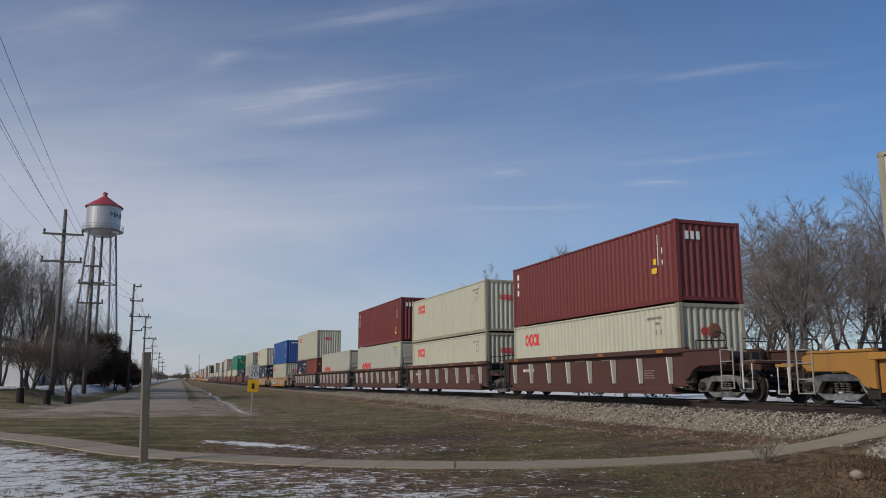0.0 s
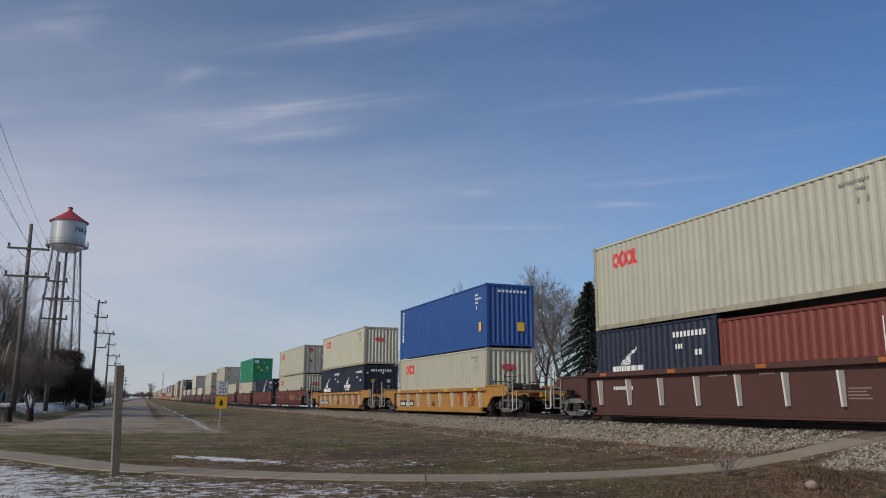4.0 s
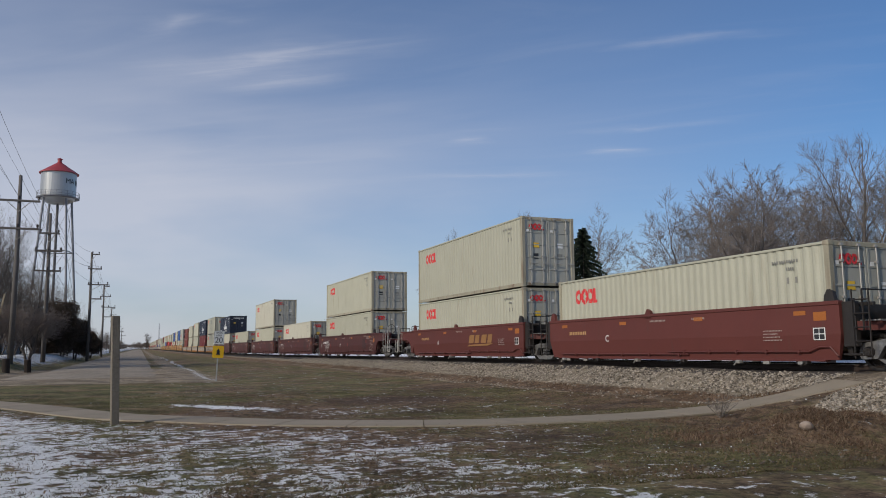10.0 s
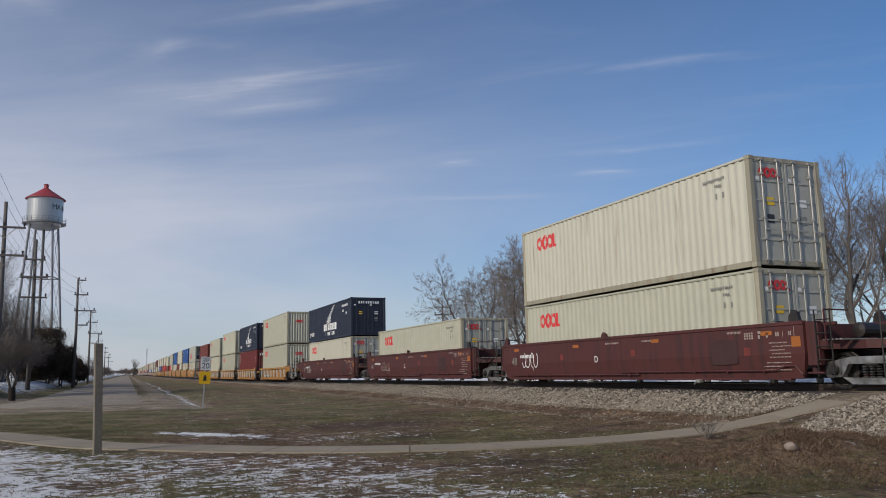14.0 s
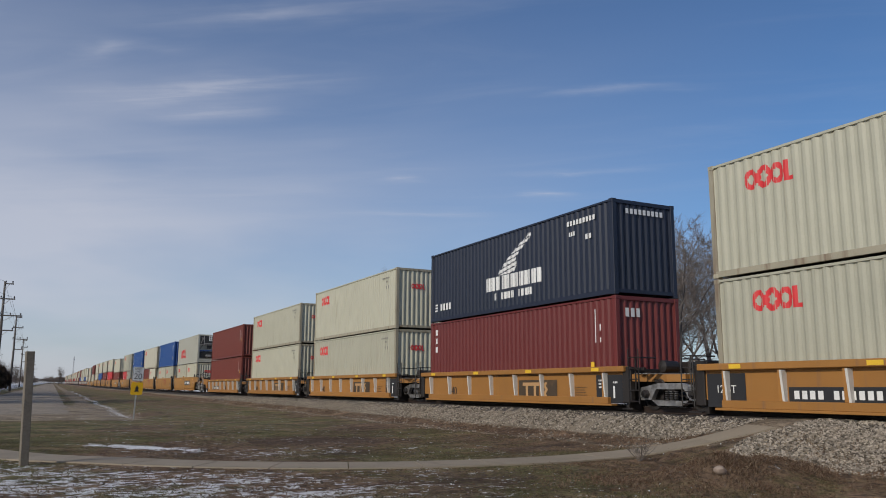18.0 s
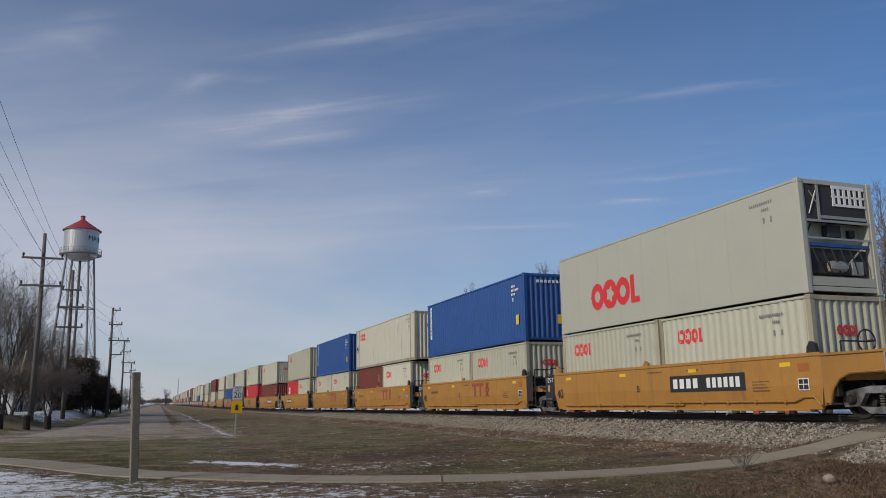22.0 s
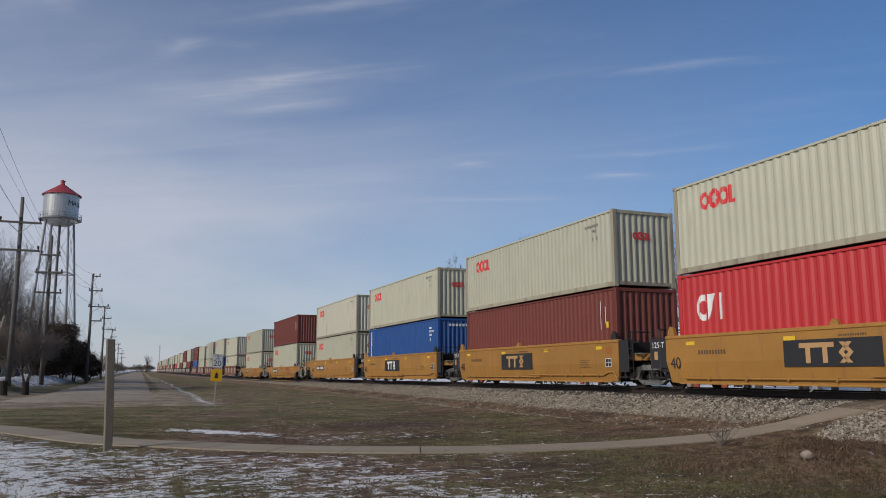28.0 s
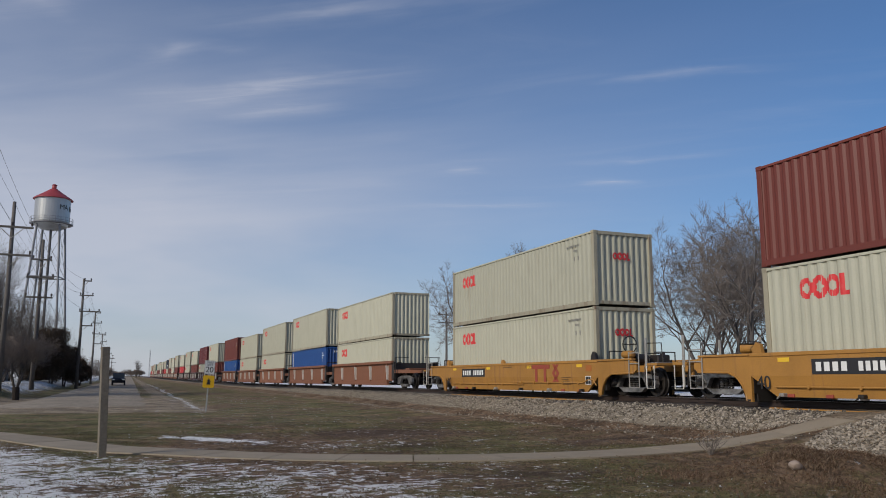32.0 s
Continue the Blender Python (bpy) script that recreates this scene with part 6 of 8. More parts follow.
        put("data_line", ("dk3",), STENCIL, lambda b: bars(b, [(0, 0.06 * k, 0.32, 0.045, 4) for k in range(3)] + [(0.46, 0.0, 0.09, 0.09, 1), (0.46, 0.12, 0.14, 0.06, 1), (0.72, 0.02, 0.10, 0.12, 1), (1.02, 0.04, 0.13, 0.10, 2), (1.24, 0.0, 0.02, 0.15, 1), (1.42, 0.04, 0.10, 0.10, 2), (1.58, 0.0, 0.02, 0.24, 1)]), near + 1.85, 1.17)
        put("data_line", ("dk4",), STENCIL, lambda b: bars(b, [(0, 0, 0.5, 0.05, 10)]), near + 2.45, 1.33)
        put("dark_patch", ("dkp",), GRIMY_RED, lambda b: b.face((0, 0, 0.02), (0, -0.5, 0), (0, -0.95, 0.04), (0, -0.93, 0.62), (0, -0.4, 0.66), (0, -0.03, 0.6)), near + 2.85 + rng.random(), 0.55, "blackened repainted patch")
        put("reflector_board", ("rfd",), PAINT_ORANGE, lambda b: b.face((0, 0, 0), (0, -0.27, 0), (0, -0.27, 0.24), (0, 0, 0.24)), near + 0.36, 0.94)
    elif not ribbed:
        put("label_board", ("lb",), PAINT_WHITE, lambda b: b.face((0, 0, 0), (0, -0.34, 0), (0, -0.34, 0.28), (0, 0, 0.28)), -side / 2 + 0.75, 0.66, "white label board")
        part("label_panes", shared(("lbp",), "label_panes", PAINT_BLACK, lambda b: [b.face((0, -u, z), (0, -u - 0.135, z), (0, -u - 0.135, z + 0.11), (0, -u, z + 0.11)) for u in (0.025, 0.18) for z in (0.02, 0.15)]), sheet, pose(x - 0.004, -side / 2 + 0.75, 0.66 - low))["kind"] = "stuff"
        part("reflector_board", shared(("rfb",), "reflector_board", PAINT_ORANGE, lambda b: b.face((0, 0, 0), (0, -0.36, 0), (0, -0.36, 0.2), (0, 0, 0.2))), sheet, pose(x, -side / 2 + 0.72, 1.10 - low))
    if paint in ("yellow", "red") and not ribbed:
        for k in range(4):
            y = -side / 2 + (1.2, 2.3, side - 2.3, side - 1.2)[k]
            part("jack_pad", shared(("jp",), "jack_pad", PAINT_DULLRED if paint == "yellow" else STEEL_GREY, jack_pad), sheet, pose(0.05, y, 0), "small red pad" if paint == "yellow" else "")
    if paint == "dark":
        for k in range(3):
            part("paint_patch", shared(("pp",), "paint_patch", PATCH_RED, lambda b: b.face((0, 0, 0), (0, -0.22, 0), (0, -0.22, 0.2), (0, 0, 0.2))), sheet, pose(x, side / 2 - 3.4 - k * 4.6 - rng.random(), 0.7 + 0.25 * rng.random()), "faded red paint patch")
    if emblem == "plate":
        plate = part("emblem_plate", shared(("pl",), "emblem_plate", PAINT_BLACK, lambda b: b.face((0, 0, 0), (0, -2.7, 0), (0, -2.7, 0.62), (0, 0, 0.62))), sheet, pose(x - 0.002, 2.0, 0.62), "dark plate with pale shapes")
        for me, u in emblem_shapes(PAINT_TAN if rng.random() < 0.5 else PAINT_WHITE, 0.46):
            part("emblem_shape", me, plate, pose(-0.004, -0.48 - u, 0.08))
    elif emblem == "bars":
        for me, u in emblem_shapes(PAINT_DULLRED, 0.62):
            part("emblem_shape", me, sheet, pose(x - 0.002, (-3.0 if ribbed else -2.0 if low else -0.7) - u, (0.70 if ribbed else 0.74) - low), "faded red emblem shape")
    elif emblem == "gold":
        mark = part("emblem_stripe", shared(("gbs",), "emblem_stripe", GOLD, lambda b: b.prism([(0.1, 0), (-2.1, 0.02), (-2.7, 0.12), (-0.2, 0.07)], "x", -0.002, 0.0)), sheet, pose(x - 0.002, -1.0, 0.62 - low), "tan stripe under slanting blocks")
        for k in range(4):
            part("emblem_block", shared(("gbb", k % 2), "emblem_block", GOLD, lambda b: b.prism([(0, 0), (-0.52 + 0.1 * (k % 2), 0), (-0.64 + 0.1 * (k % 2), 0.36), (-0.12, 0.36)], "x", -0.002, 0.0)), mark, pose(0, -0.1 - 0.66 * k, 0.14))
    if ribbed and paint in ("yellow", "orange"):
        if paint == "yellow" or first or ends[1]:
            u = side / 2 - 0.75 if paint == "yellow" else 4.0
            put("number_plate", ("np",), PAINT_BLACK, lambda b: b.face((0, 0, 0), (0, -2.4, 0), (0, -2.4, 0.34), (0, 0, 0.34)), u, 0.60)
            part("number_bar", shared(("npb",), "number_bar", PAINT_WHITE, lambda b: bars(b, [(0.14, 0.08, 0.8, 0.18, 4), (1.12, 0.08, 1.15, 0.18, 6)])), sheet, pose(x - 0.004, u, 0.60 - low))
    elif not numbered:
        put("number_bar", ("nb2", paint == "red"), PAINT_TAN if paint == "red" else FADED if paint == "yellow" else pale, lambda b: bars(b, [(0, 0, 1.1, 0.11, 10)]), side / 2 - 1.4, 0.98)
    if paint in ("yellow", "orange"):
        part("size_stencil", text_mesh("40", 0.46, PAINT_BLACK), sheet, pose(x - 0.002, (0.3 if paint == "yellow" else -1.1 if first or ends[1] else 3.8) if ribbed else side / 2 - 0.42, 0.74 - low) @ SIDE)
    elif paint == "dark":
        part("size_stencil", text_mesh("48", 0.42, PAINT_GREY), sheet, pose(x - 0.002, side / 2 - 0.9, 0.85) @ SIDE)
    if letter and not ribbed:
        part("unit_letter", text_mesh(letter, 0.30, pale), sheet, pose(x - 0.002, 2.7 if paint == "red" else 0.95, 0.82 - low) @ SIDE)
    pale = FADED if pale is PAINT_BLACK else STENCIL
    if paint != "dark":
        put("data_line", ("db",), pale, lambda b: bars(b, [(0, 0.075 * k, 0.62 - 0.07 * (k % 3), 0.028, 13) for k in range(4)]), -side / 2 + 2.3, 0.66)
    put("data_line", ("db2",), pale, lambda b: bars(b, [(0, 0, 0.75, 0.05, 12), (1.9, 0, 0.55, 0.05, 9)]), 0.4, 1.28)
    spot = PAINT_ORANGE if paint in ("brown", "red", "dark") else PAINT_YELLOW
    for k in range(4):
        part("reflector", shared(("rf",), "reflector", spot, lambda b: b.face((0, 0, 0), (0, -0.36, 0), (0, -0.36, 0.10), (0, 0, 0.10))), sheet, pose((-0.028 if ribbed else x), side / 2 - 0.9 - k * (side - 2.2) / 3, 1.43 - 1.19 * low if ribbed else 1.24 - low))
    if paint == "dark":
        rg = random.Random(rng.random())
        scrawl = Build()
        size, y0, z0 = rg.uniform(0.34, 0.62), side / 2 - 1.6 - 1.2 * rg.random(), 0.62
        for k in range(rg.choice((4, 6))):
            wide, tall = size * rg.uniform(0.38, 0.6), size * rg.uniform(0.85, 1.1)
            turn, sweep = rg.uniform(0, 6.28), rg.uniform(3.6, 6.0)
            pts = [(y0 - wide / 2 * math.cos(turn + sweep * i / 11) - 0.05 * i / 11, z0 + tall / 2 + tall / 2 * math.sin(turn + sweep * i / 11)) for i in range(12)]
            pts += [(pts[-1][0] - 0.01, pts[-1][1] - rg.uniform(0.1, 0.4))] if rg.random() < 0.5 else []
            for p, q in zip(pts, pts[1:]):
                away = Vector((q[0] - p[0], q[1] - p[1])).normalized() * 0.017
                scrawl.face((0, p[0] - away.y, p[1] + away.x), (0, q[0] - away.y, q[1] + away.x), (0, q[0] + away.y, q[1] - away.x), (0, p[0] + away.y, p[1] - away.x))
            y0 -= wide * 1.05
        part("paint_scrawl", scrawl.mesh("paint_scrawl", STENCIL if rg.random() < 0.4 else PAINT_WHITE), sheet, pose(x - 0.002, 0, 0), "pale spray-paint scrawl")


L40, L20, L45 = 12.192, 6.058, 13.716
# place of each unit along the train (its 40-foot near corner), upper load, lower load; a load is paint, height, near end
SETS = [
    # paint, ribbed, side length, pitch, emblem, units
    ("yellow", True, 12.9, 15.4, "bars", [(1.4, "W1d", "T1d")]),
    ("brown", True, 12.9, 15.46, "", [(21.1, "R1c", "W1c"), (36.6, "W1c", "W1c"), (51.39, "R2c", "F2p"), (66.7, "", "F2p"), (81.7, "W2c", "N1/K1")]),
    ("yellow", True, 12.9, 15.4, "bars", [(102.9, "B2c", "W1c")]),
    ("yellow", True, 12.9, 15.4, "bars", [(122.8, "W1c", "N1/N1d")]),
    ("red", False, 12.9, 15.38, "gold", [(142.4, "W1d", "W1c"), (158.2, "", "N1d"), (173.37, "G2d", "W1d"), (188.89, "", "W1d"), (203.9, "W2d", "W1d")]),
    ("dark", False, 15.1, 17.6, "", [(224.9, "W1d", "W1d"), (242.73, "", "W1d*"), (260.55, "W2d*", "W1d"), (278.85, "", "W1d"), (296.9, "N1d", "W1d*")]),
    ("orange", True, 12.9, 15.72, "", [(317.6, "W2c", "W2c"), (333.6, "N2c", "R2c"), (349.5, "W2c", "W2c"), (364.73, "W1c", "W2c"), (380.3, "K1c", "K1c")]),
    ("yellow", False, 12.9, 15.4, "bars", [(400.0, "F2o", "W1/W1c"), (415.3, "B2c", "W1/W1c"), (430.55, "W2c45*", "K1/W1c*"), (445.75, "B2c", "W1/W1c"), (461.05, "W2c", "C1/W1c")]),
    ("yellow", False, 12.9, 15.5, "plate", [(480.7, "W1c", "K1c"), (497.1, "W1c", "C2c"), (512.4, "W1c", "K2c"), (528.25, "W1c", "B2c"), (543.5, "W1c*", "W2c")]),
    ("yellow", False, 12.9, 15.4, "low", [(563.4, "K1c", "W2c")]),
    ("yellow", False, 12.9, 15.4, "low", [(583.1, "W1c", "W1c")]),
]
FAR_SETS = [
    ("rust", True, 12.9, 15.5, "", [(604.2, "W1c", "W1c"), (619.7, "W2c", "B1c"), (635.2, "W2c", "W1c"), (650.7, "W1c", "W1c"), (666.2, "K2c", "B1c")]),
    ("brown", True, 12.9, 15.5, "", [(685.9, "W2c", "K1c"), (701.4, "R2c", "W1c"), (716.9, "W1c", "K1c"), (732.4, "W2c", "W1c"), (747.9, "W1c", "C1c")]),
    ("rust", True, 12.9, 15.5, "", [(767.6, "W2c", "K1c"), (783.1, "W1c", "W1c"), (798.6, "W2c", "K1c"), (814.1, "N1c", "W1c"), (829.6, "W1c", "C1c")]),
    ("brown", True, 12.9, 15.5, "", [(849.3, "W1c", "K1c"), (864.8, "W1c", "W1c"), (880.3, "W2c", "R1c"), (895.8, "W1c", "K1c"), (911.3, "T1c", "W1c")]),
    ("rust", True, 12.9, 15.5, "", [(931.0, "W1c", "W1c"), (946.5, "W2c", "K1c"), (962.0, "K1c", "W1c"), (977.5, "W1c", "C1c"), (993.0, "W1c", "K1c")]),
]


def load(code, y, z, where, far):
    """Containers of one layer from their code; returns the height of the layer's top."""
    rusty = code.endswith("*")
    code = code.rstrip("*")
    length = L40
    if code.endswith("45"):
        code, length = code[:-2], L45
    pieces = code.split("/")
    style = {"c": "corrugated", "d": "doors", "p": "panel", "o": "open"}
    tops = 0
    for k, piece in enumerate(pieces):
        h = HIGH if piece[1] == "2" else STD
        end = style[piece[2]] if len(piece) > 2 else "doors"
        if len(pieces) == 2:
            c = container(piece[0], h, L20, end, where, rusty and piece[0] == "W", far)
            cy = y + (3.067 if k == 0 else -3.067)
        else:
            c = container(piece[0], h, length, end, where, rusty and piece[0] == "W", far)
            cy = y
        MOVING.append((c, Vector((random.uniform(-0.012, 0.012), cy, z))))
        tops = max(tops, h)
    return z + tops


def build_train():
    for sets, far in ((SETS, False), (FAR_SETS, True)):
        for paint, ribbed, side, pitch, emblem, units in sets:
            for k, (s, upper, lower) in enumerate(units):
                ends = (k == 0, k == len(units) - 1)
                gap = units[k + 1][0] - s if k + 1 < len(units) else pitch
                car = well_car(paint, ribbed, side, ends, gap if not ends[1] else pitch, "BEDCA"[k % 5] if len(units) > 1 else "", "" if emblem == "gold" and k % 2 else emblem, int(s), far)
                y = s + L40 / 2
                MOVING.append((car, Vector((0, y, 0))))
                top = load(lower, y, FLOOR_Z, "in a well car", far)
                if upper:
                    load(upper, y, top + 0.025, "stacked on another container", far)
    for ob, p in MOVING:
        ob.matrix_basis = on_line(*p)


build_train()

# ---- trees ----
BARK = mat("grey_brown_bark", (0.10, 0.088, 0.08), 0.95, vary=0.3, grain=18, bump=0.6)
TWIG = mat("bare_twigs", (0.18, 0.153, 0.136), 0.95, vary=0.25, grain=6, bump=0.0)
DARK_TWIG = mat("dark_bare_twigs", (0.15, 0.128, 0.112), 0.95, vary=0.25, grain=6, bump=0.0)
THICKET = mat("dark_brown_thicket_twigs", (0.20, 0.162, 0.138), 0.95, vary=0.3, grain=6, bump=0.0)
NEEDLE = mat("dark_conifer_needles", (0.020, 0.028, 0.018), 0.9, vary=0.4, grain=3, bump=0.0)
JUNIPER = mat("brown_green_juniper", (0.092, 0.070, 0.054), 0.95, vary=0.4, grain=2.5, bump=0.0)


def bare_tree(seed, height, spread, trunks=1, droop=0.0, twigs=7, levels=4, lean0=0.2, lift0=0.12, kid_counts=(5, 5, 4, 4), start=0.30, fine=0.007, stem=0.47, girth=0.020):
    """Two meshes of a leafless tree, trunk with limbs and crown of twigs. spread: how far limbs lean out."""
    rng = random.Random(seed)
    trunk, crown = Build(), Build()

    def limb(p, d, length, r, level):
        n = 4 if level < 2 else 3
        pts, dirs = [p], [d]
        for k in range(n):
            wob = Vector((rng.uniform(-1, 1), rng.uniform(-1, 1), rng.uniform(-0.5, 0.8))) * (0.16 + 0.05 * level)
            lift = Vector((0, 0, lift0 if level < 3 else -droop))
            d = (d + wob + lift).normalized()
            p = p + d * (length / n)
            pts.append(p)
            dirs.append(d)
        end = r * (0.5 if level < levels else 0.35)
        radii = [r + (end - r) * k / n for k in range(n + 1)]
        (trunk if level < 2 else crown).tube(pts, radii, 7 if level == 0 else 5 if level < 3 else 3, level < 1)
        if level >= levels:
            for _ in range(twigs):
                k = rng.randint(1, n)
                t = (dirs[k] + Vector((rng.uniform(-1, 1), rng.uniform(-1, 1), rng.uniform(-0.7, 0.7) - droop)) * 0.75).normalized()
                l2 = length * rng.uniform(0.4, 0.9)
                a = pts[k]
                b2 = a + t * l2 * 0.5
                c2 = b2 + (t + Vector((rng.uniform(-0.4, 0.4), rng.uniform(-0.4, 0.4), 0.15 - droop))).normalized() * l2 * 0.5
                crown.tube([a, b2, c2], [fine, fine * 0.8, fine * 0.45], 3, False)
            return
        kids = kid_counts[level]
        for i in range(kids):
            f = (i + 0.7 + rng.uniform(-0.3, 0.3)) / kids
            f = start + (1 - start) * f if level == 0 else 0.2 + 0.8 * f
            k = min(n - 1, int(f * n))
            a = pts[k].lerp(pts[k + 1], min(1, f * n - k))
            az = i * 2.4 + rng.uniform(-0.6, 0.6) + seed
            dd = dirs[k]
            s1 = dd.orthogonal().normalized()
            s2 = dd.cross(s1)
            lean = spread * rng.uniform(0.7, 1.3)
            out = (dd + (s1 * math.cos(az) + s2 * math.sin(az)) * lean).normalized()
            limb(a, out, length * rng.uniform(0.48, 0.68), radii[k] * rng.uniform(0.45, 0.62), level + 1)
        limb(pts[-1], dirs[-1], length * 0.55, end, level + 1)

    for k in range(trunks):
        a = 6.28 * k / trunks + seed
        lean = 0.0 if trunks == 1 else lean0 * rng.uniform(0.6, 1.3)
        d = Vector((lean * math.cos(a), lean * math.sin(a), 1)).normalized()
        base = Vector((0.12 * math.cos(a), 0.12 * math.sin(a), -0.15)) if trunks > 1 else Vector((0, 0, -0.15))
        limb(base, d, height * stem, height * girth / math.sqrt(trunks) + 0.03, 0)
    return trunk, crown


def tree_thing(name, label, builds, twig, m, group=""):
    t = thing(name, label, "tree", group, m=m)
    part("trunk", builds[0].mesh("trunk", BARK, True), t)
    part("crown", builds[1].mesh("crown", twig), t, None, "bare twigs")
    return t


def at_angle(az, dist, z=0.0, turn=0.0, scale=1.0):
    a = radians(az)
    return Matrix.Translation((dist * math.sin(a), dist * math.cos(a), z)) @ pose(0, 0, 0, 0, 0, turn) @ Matrix.Scale(scale, 4)


def build_trees():
    # beyond the line: tall forked trees, broad ones with fine crowns, far clumps
    fork = dict(lean0=0.20, lift0=0.09, kid_counts=(5, 5, 4, 3), start=0.30, stem=0.48, fine=0.007, girth=0.017)
    tall = tree_thing("bare_tree", "tall leafless tree with forked grey limbs beyond the railway", bare_tree(11, 16.5, 0.72, 1, -0.03, 6, **fork), TWIG, at_angle(48.7, 60, 0, 20, 0.93), "trees beyond the line")
    slim = tree_thing("bare_tree", "tall slender leafless tree beyond the railway", bare_tree(37, 16.5, 0.62, 2, -0.03, 5, **fork), TWIG, at_angle(51.4, 62, 0, 130, 0.96), "trees beyond the line")
    copy_thing(slim, at_angle(46.4, 66, 0, 40, 0.86))
    copy_thing(tall, at_angle(54.5, 58, 0, 250, 0.95))
    copy_thing(slim, at_angle(57.5, 62, 0, 250, 0.95))
    broad = tree_thing("bare_tree", "broad leafless tree with a dense drooping crown", bare_tree(23, 12.6, 0.85, 2, 0.05, 10, lean0=0.26, lift0=0.10, kid_counts=(5, 4, 4, 3), start=0.3, fine=0.0075, girth=0.018), TWIG, at_angle(41.9, 58, 0, 0, 1.12), "trees beyond the line")
    copy_thing(broad, at_angle(39.4, 63, 0, 90, 0.92))
    copy_thing(broad, at_angle(44.6, 66, 0, 200, 1.12))
    copy_thing(broad, at_angle(40.6, 76, 0, 300, 1.12))
    copy_thing(broad, at_angle(27.4, 98, 0, 140, 1.2))
    copy_thing(broad, at_angle(23.9, 112, 0, 60, 1.25))
    copy_thing(broad, at_angle(28.9, 92, 0, 240, 1.22))
    copy_thing(broad, at_angle(15.4, 165, 0, 10, 0.88))
    copy_thing(broad, at_angle(14.2, 185, 0, 100, 0.85))
    copy_thing(broad, at_angle(16.6, 190, 0, 190, 0.85))
    # the town side of the street: open trees that fork low, and small dense ones under them
    vee = dict(lean0=0.26, lift0=0.14, kid_counts=(5, 4, 4, 3), start=0.25, stem=0.45, girth=0.012, fine=0.006)
    multi = tree_thing("bare_tree", "leafless tree with several leaning trunks on a snowy lawn", bare_tree(5, 12.0, 0.50, 3, -0.08, 3, **vee), DARK_TWIG, at_angle(-9.3, 70, 0.8, 0, 1.0), "trees along the street")
    other = tree_thing("bare_tree", "open leafless tree forking near the ground", bare_tree(17, 12.5, 0.54, 2, -0.08, 4, **vee), DARK_TWIG, at_angle(-12.0, 66, 0.8, 40, 1.0), "trees along the street")
    copy_thing(multi, at_angle(-10.6, 84, 0.8, 70, 1.1))
    copy_thing(other, at_angle(-13.6, 74, 0.8, 150, 1.05))
    copy_thing(multi, at_angle(-15.2, 68, 0.8, 200, 1.0))
    copy_thing(multi, at_angle(-13.0, 100, 0.8, 310, 1.25))
    copy_thing(other, at_angle(-8.2, 96, 0.6, 20, 0.95))
    copy_thing(multi, at_angle(-7.2, 118, 0.5, 110, 0.8))
    copy_thing(other, at_angle(-6.2, 128, 0.5, 200, 0.75))
    copy_thing(other, at_angle(-4.6, 140, 0.4, 320, 0.62))
    copy_thing(multi, at_angle(-9.6, 130, 0.4, 15, 0.95))
    bushy = dict(lean0=0.6, lift0=0.04, kid_counts=(4, 4, 4, 3), start=0.55, fine=0.008, stem=0.52)
    thick = tree_thing("ornamental_tree", "small many-stemmed tree with a dense dark crown of twigs", bare_tree(61, 3.9, 0.85, 4, 0.03, 5, **bushy), THICKET, at_angle(-8.9, 63, 0.75, 0, 1.0), "small trees on the lawn")
    copy_thing(thick, at_angle(-6.7, 66, 0.7, 80, 0.95))
    copy_thing(thick, at_angle(-13.4, 60, 0.85, 200, 1.15))
    copy_thing(thick, at_angle(-7.6, 84, 0.6, 240, 1.1))
    copy_thing(thick, at_angle(-15.4, 62, 0.85, 300, 1.1))
    for az, dist, s in ((-5.2, 122, 0.85), (-6.5, 106, 0.9), (-4.2, 130, 0.68), (-7.9, 110, 1.0), (-3.4, 138, 0.55)):
        copy_thing(other, at_angle(az, dist, 0.3, dist * 7, s))
    for az, dist, s in ((-5.1, 120, 1.55), (-6.2, 100, 1.45), (-7.3, 104, 1.6), (-8.4, 92, 1.4)):
        copy_thing(thick, at_angle(az, dist, 0.4, dist * 5, s))
    # hedge-like far growth down the street
    rng = random.Random(77)
    for k in range(46):
        dist = 118 * (6.5 ** (k / 45))
        x = -8.5 - rng.uniform(0, 7) - 0.004 * dist
        az = math.degrees(math.atan2(x, dist))
        copy_thing(thick if k % 3 else other, at_angle(az, dist, 0, rng.uniform(0, 360), rng.uniform(0.7, 1.25) * (1.1 if k % 3 else 0.55)))
    for k in range(26):
        az, dist = rng.uniform(-1.2, 1.0), rng.uniform(800, 1200)
        copy_thing(thick, at_angle(az, dist, 0, rng.uniform(0, 360), rng.uniform(1.3, 2.2)))
    copy_thing(other, at_angle(0.35, 520, 0, 30, 0.9))
    # spruce beyond the line
    rng = random.Random(8)
    trunk, crown = Build(), Build()
    trunk.tube([(0, 0, -0.1), (0, 0, 6), (0, 0, 12.3)], [0.2, 0.13, 0.02], 7)
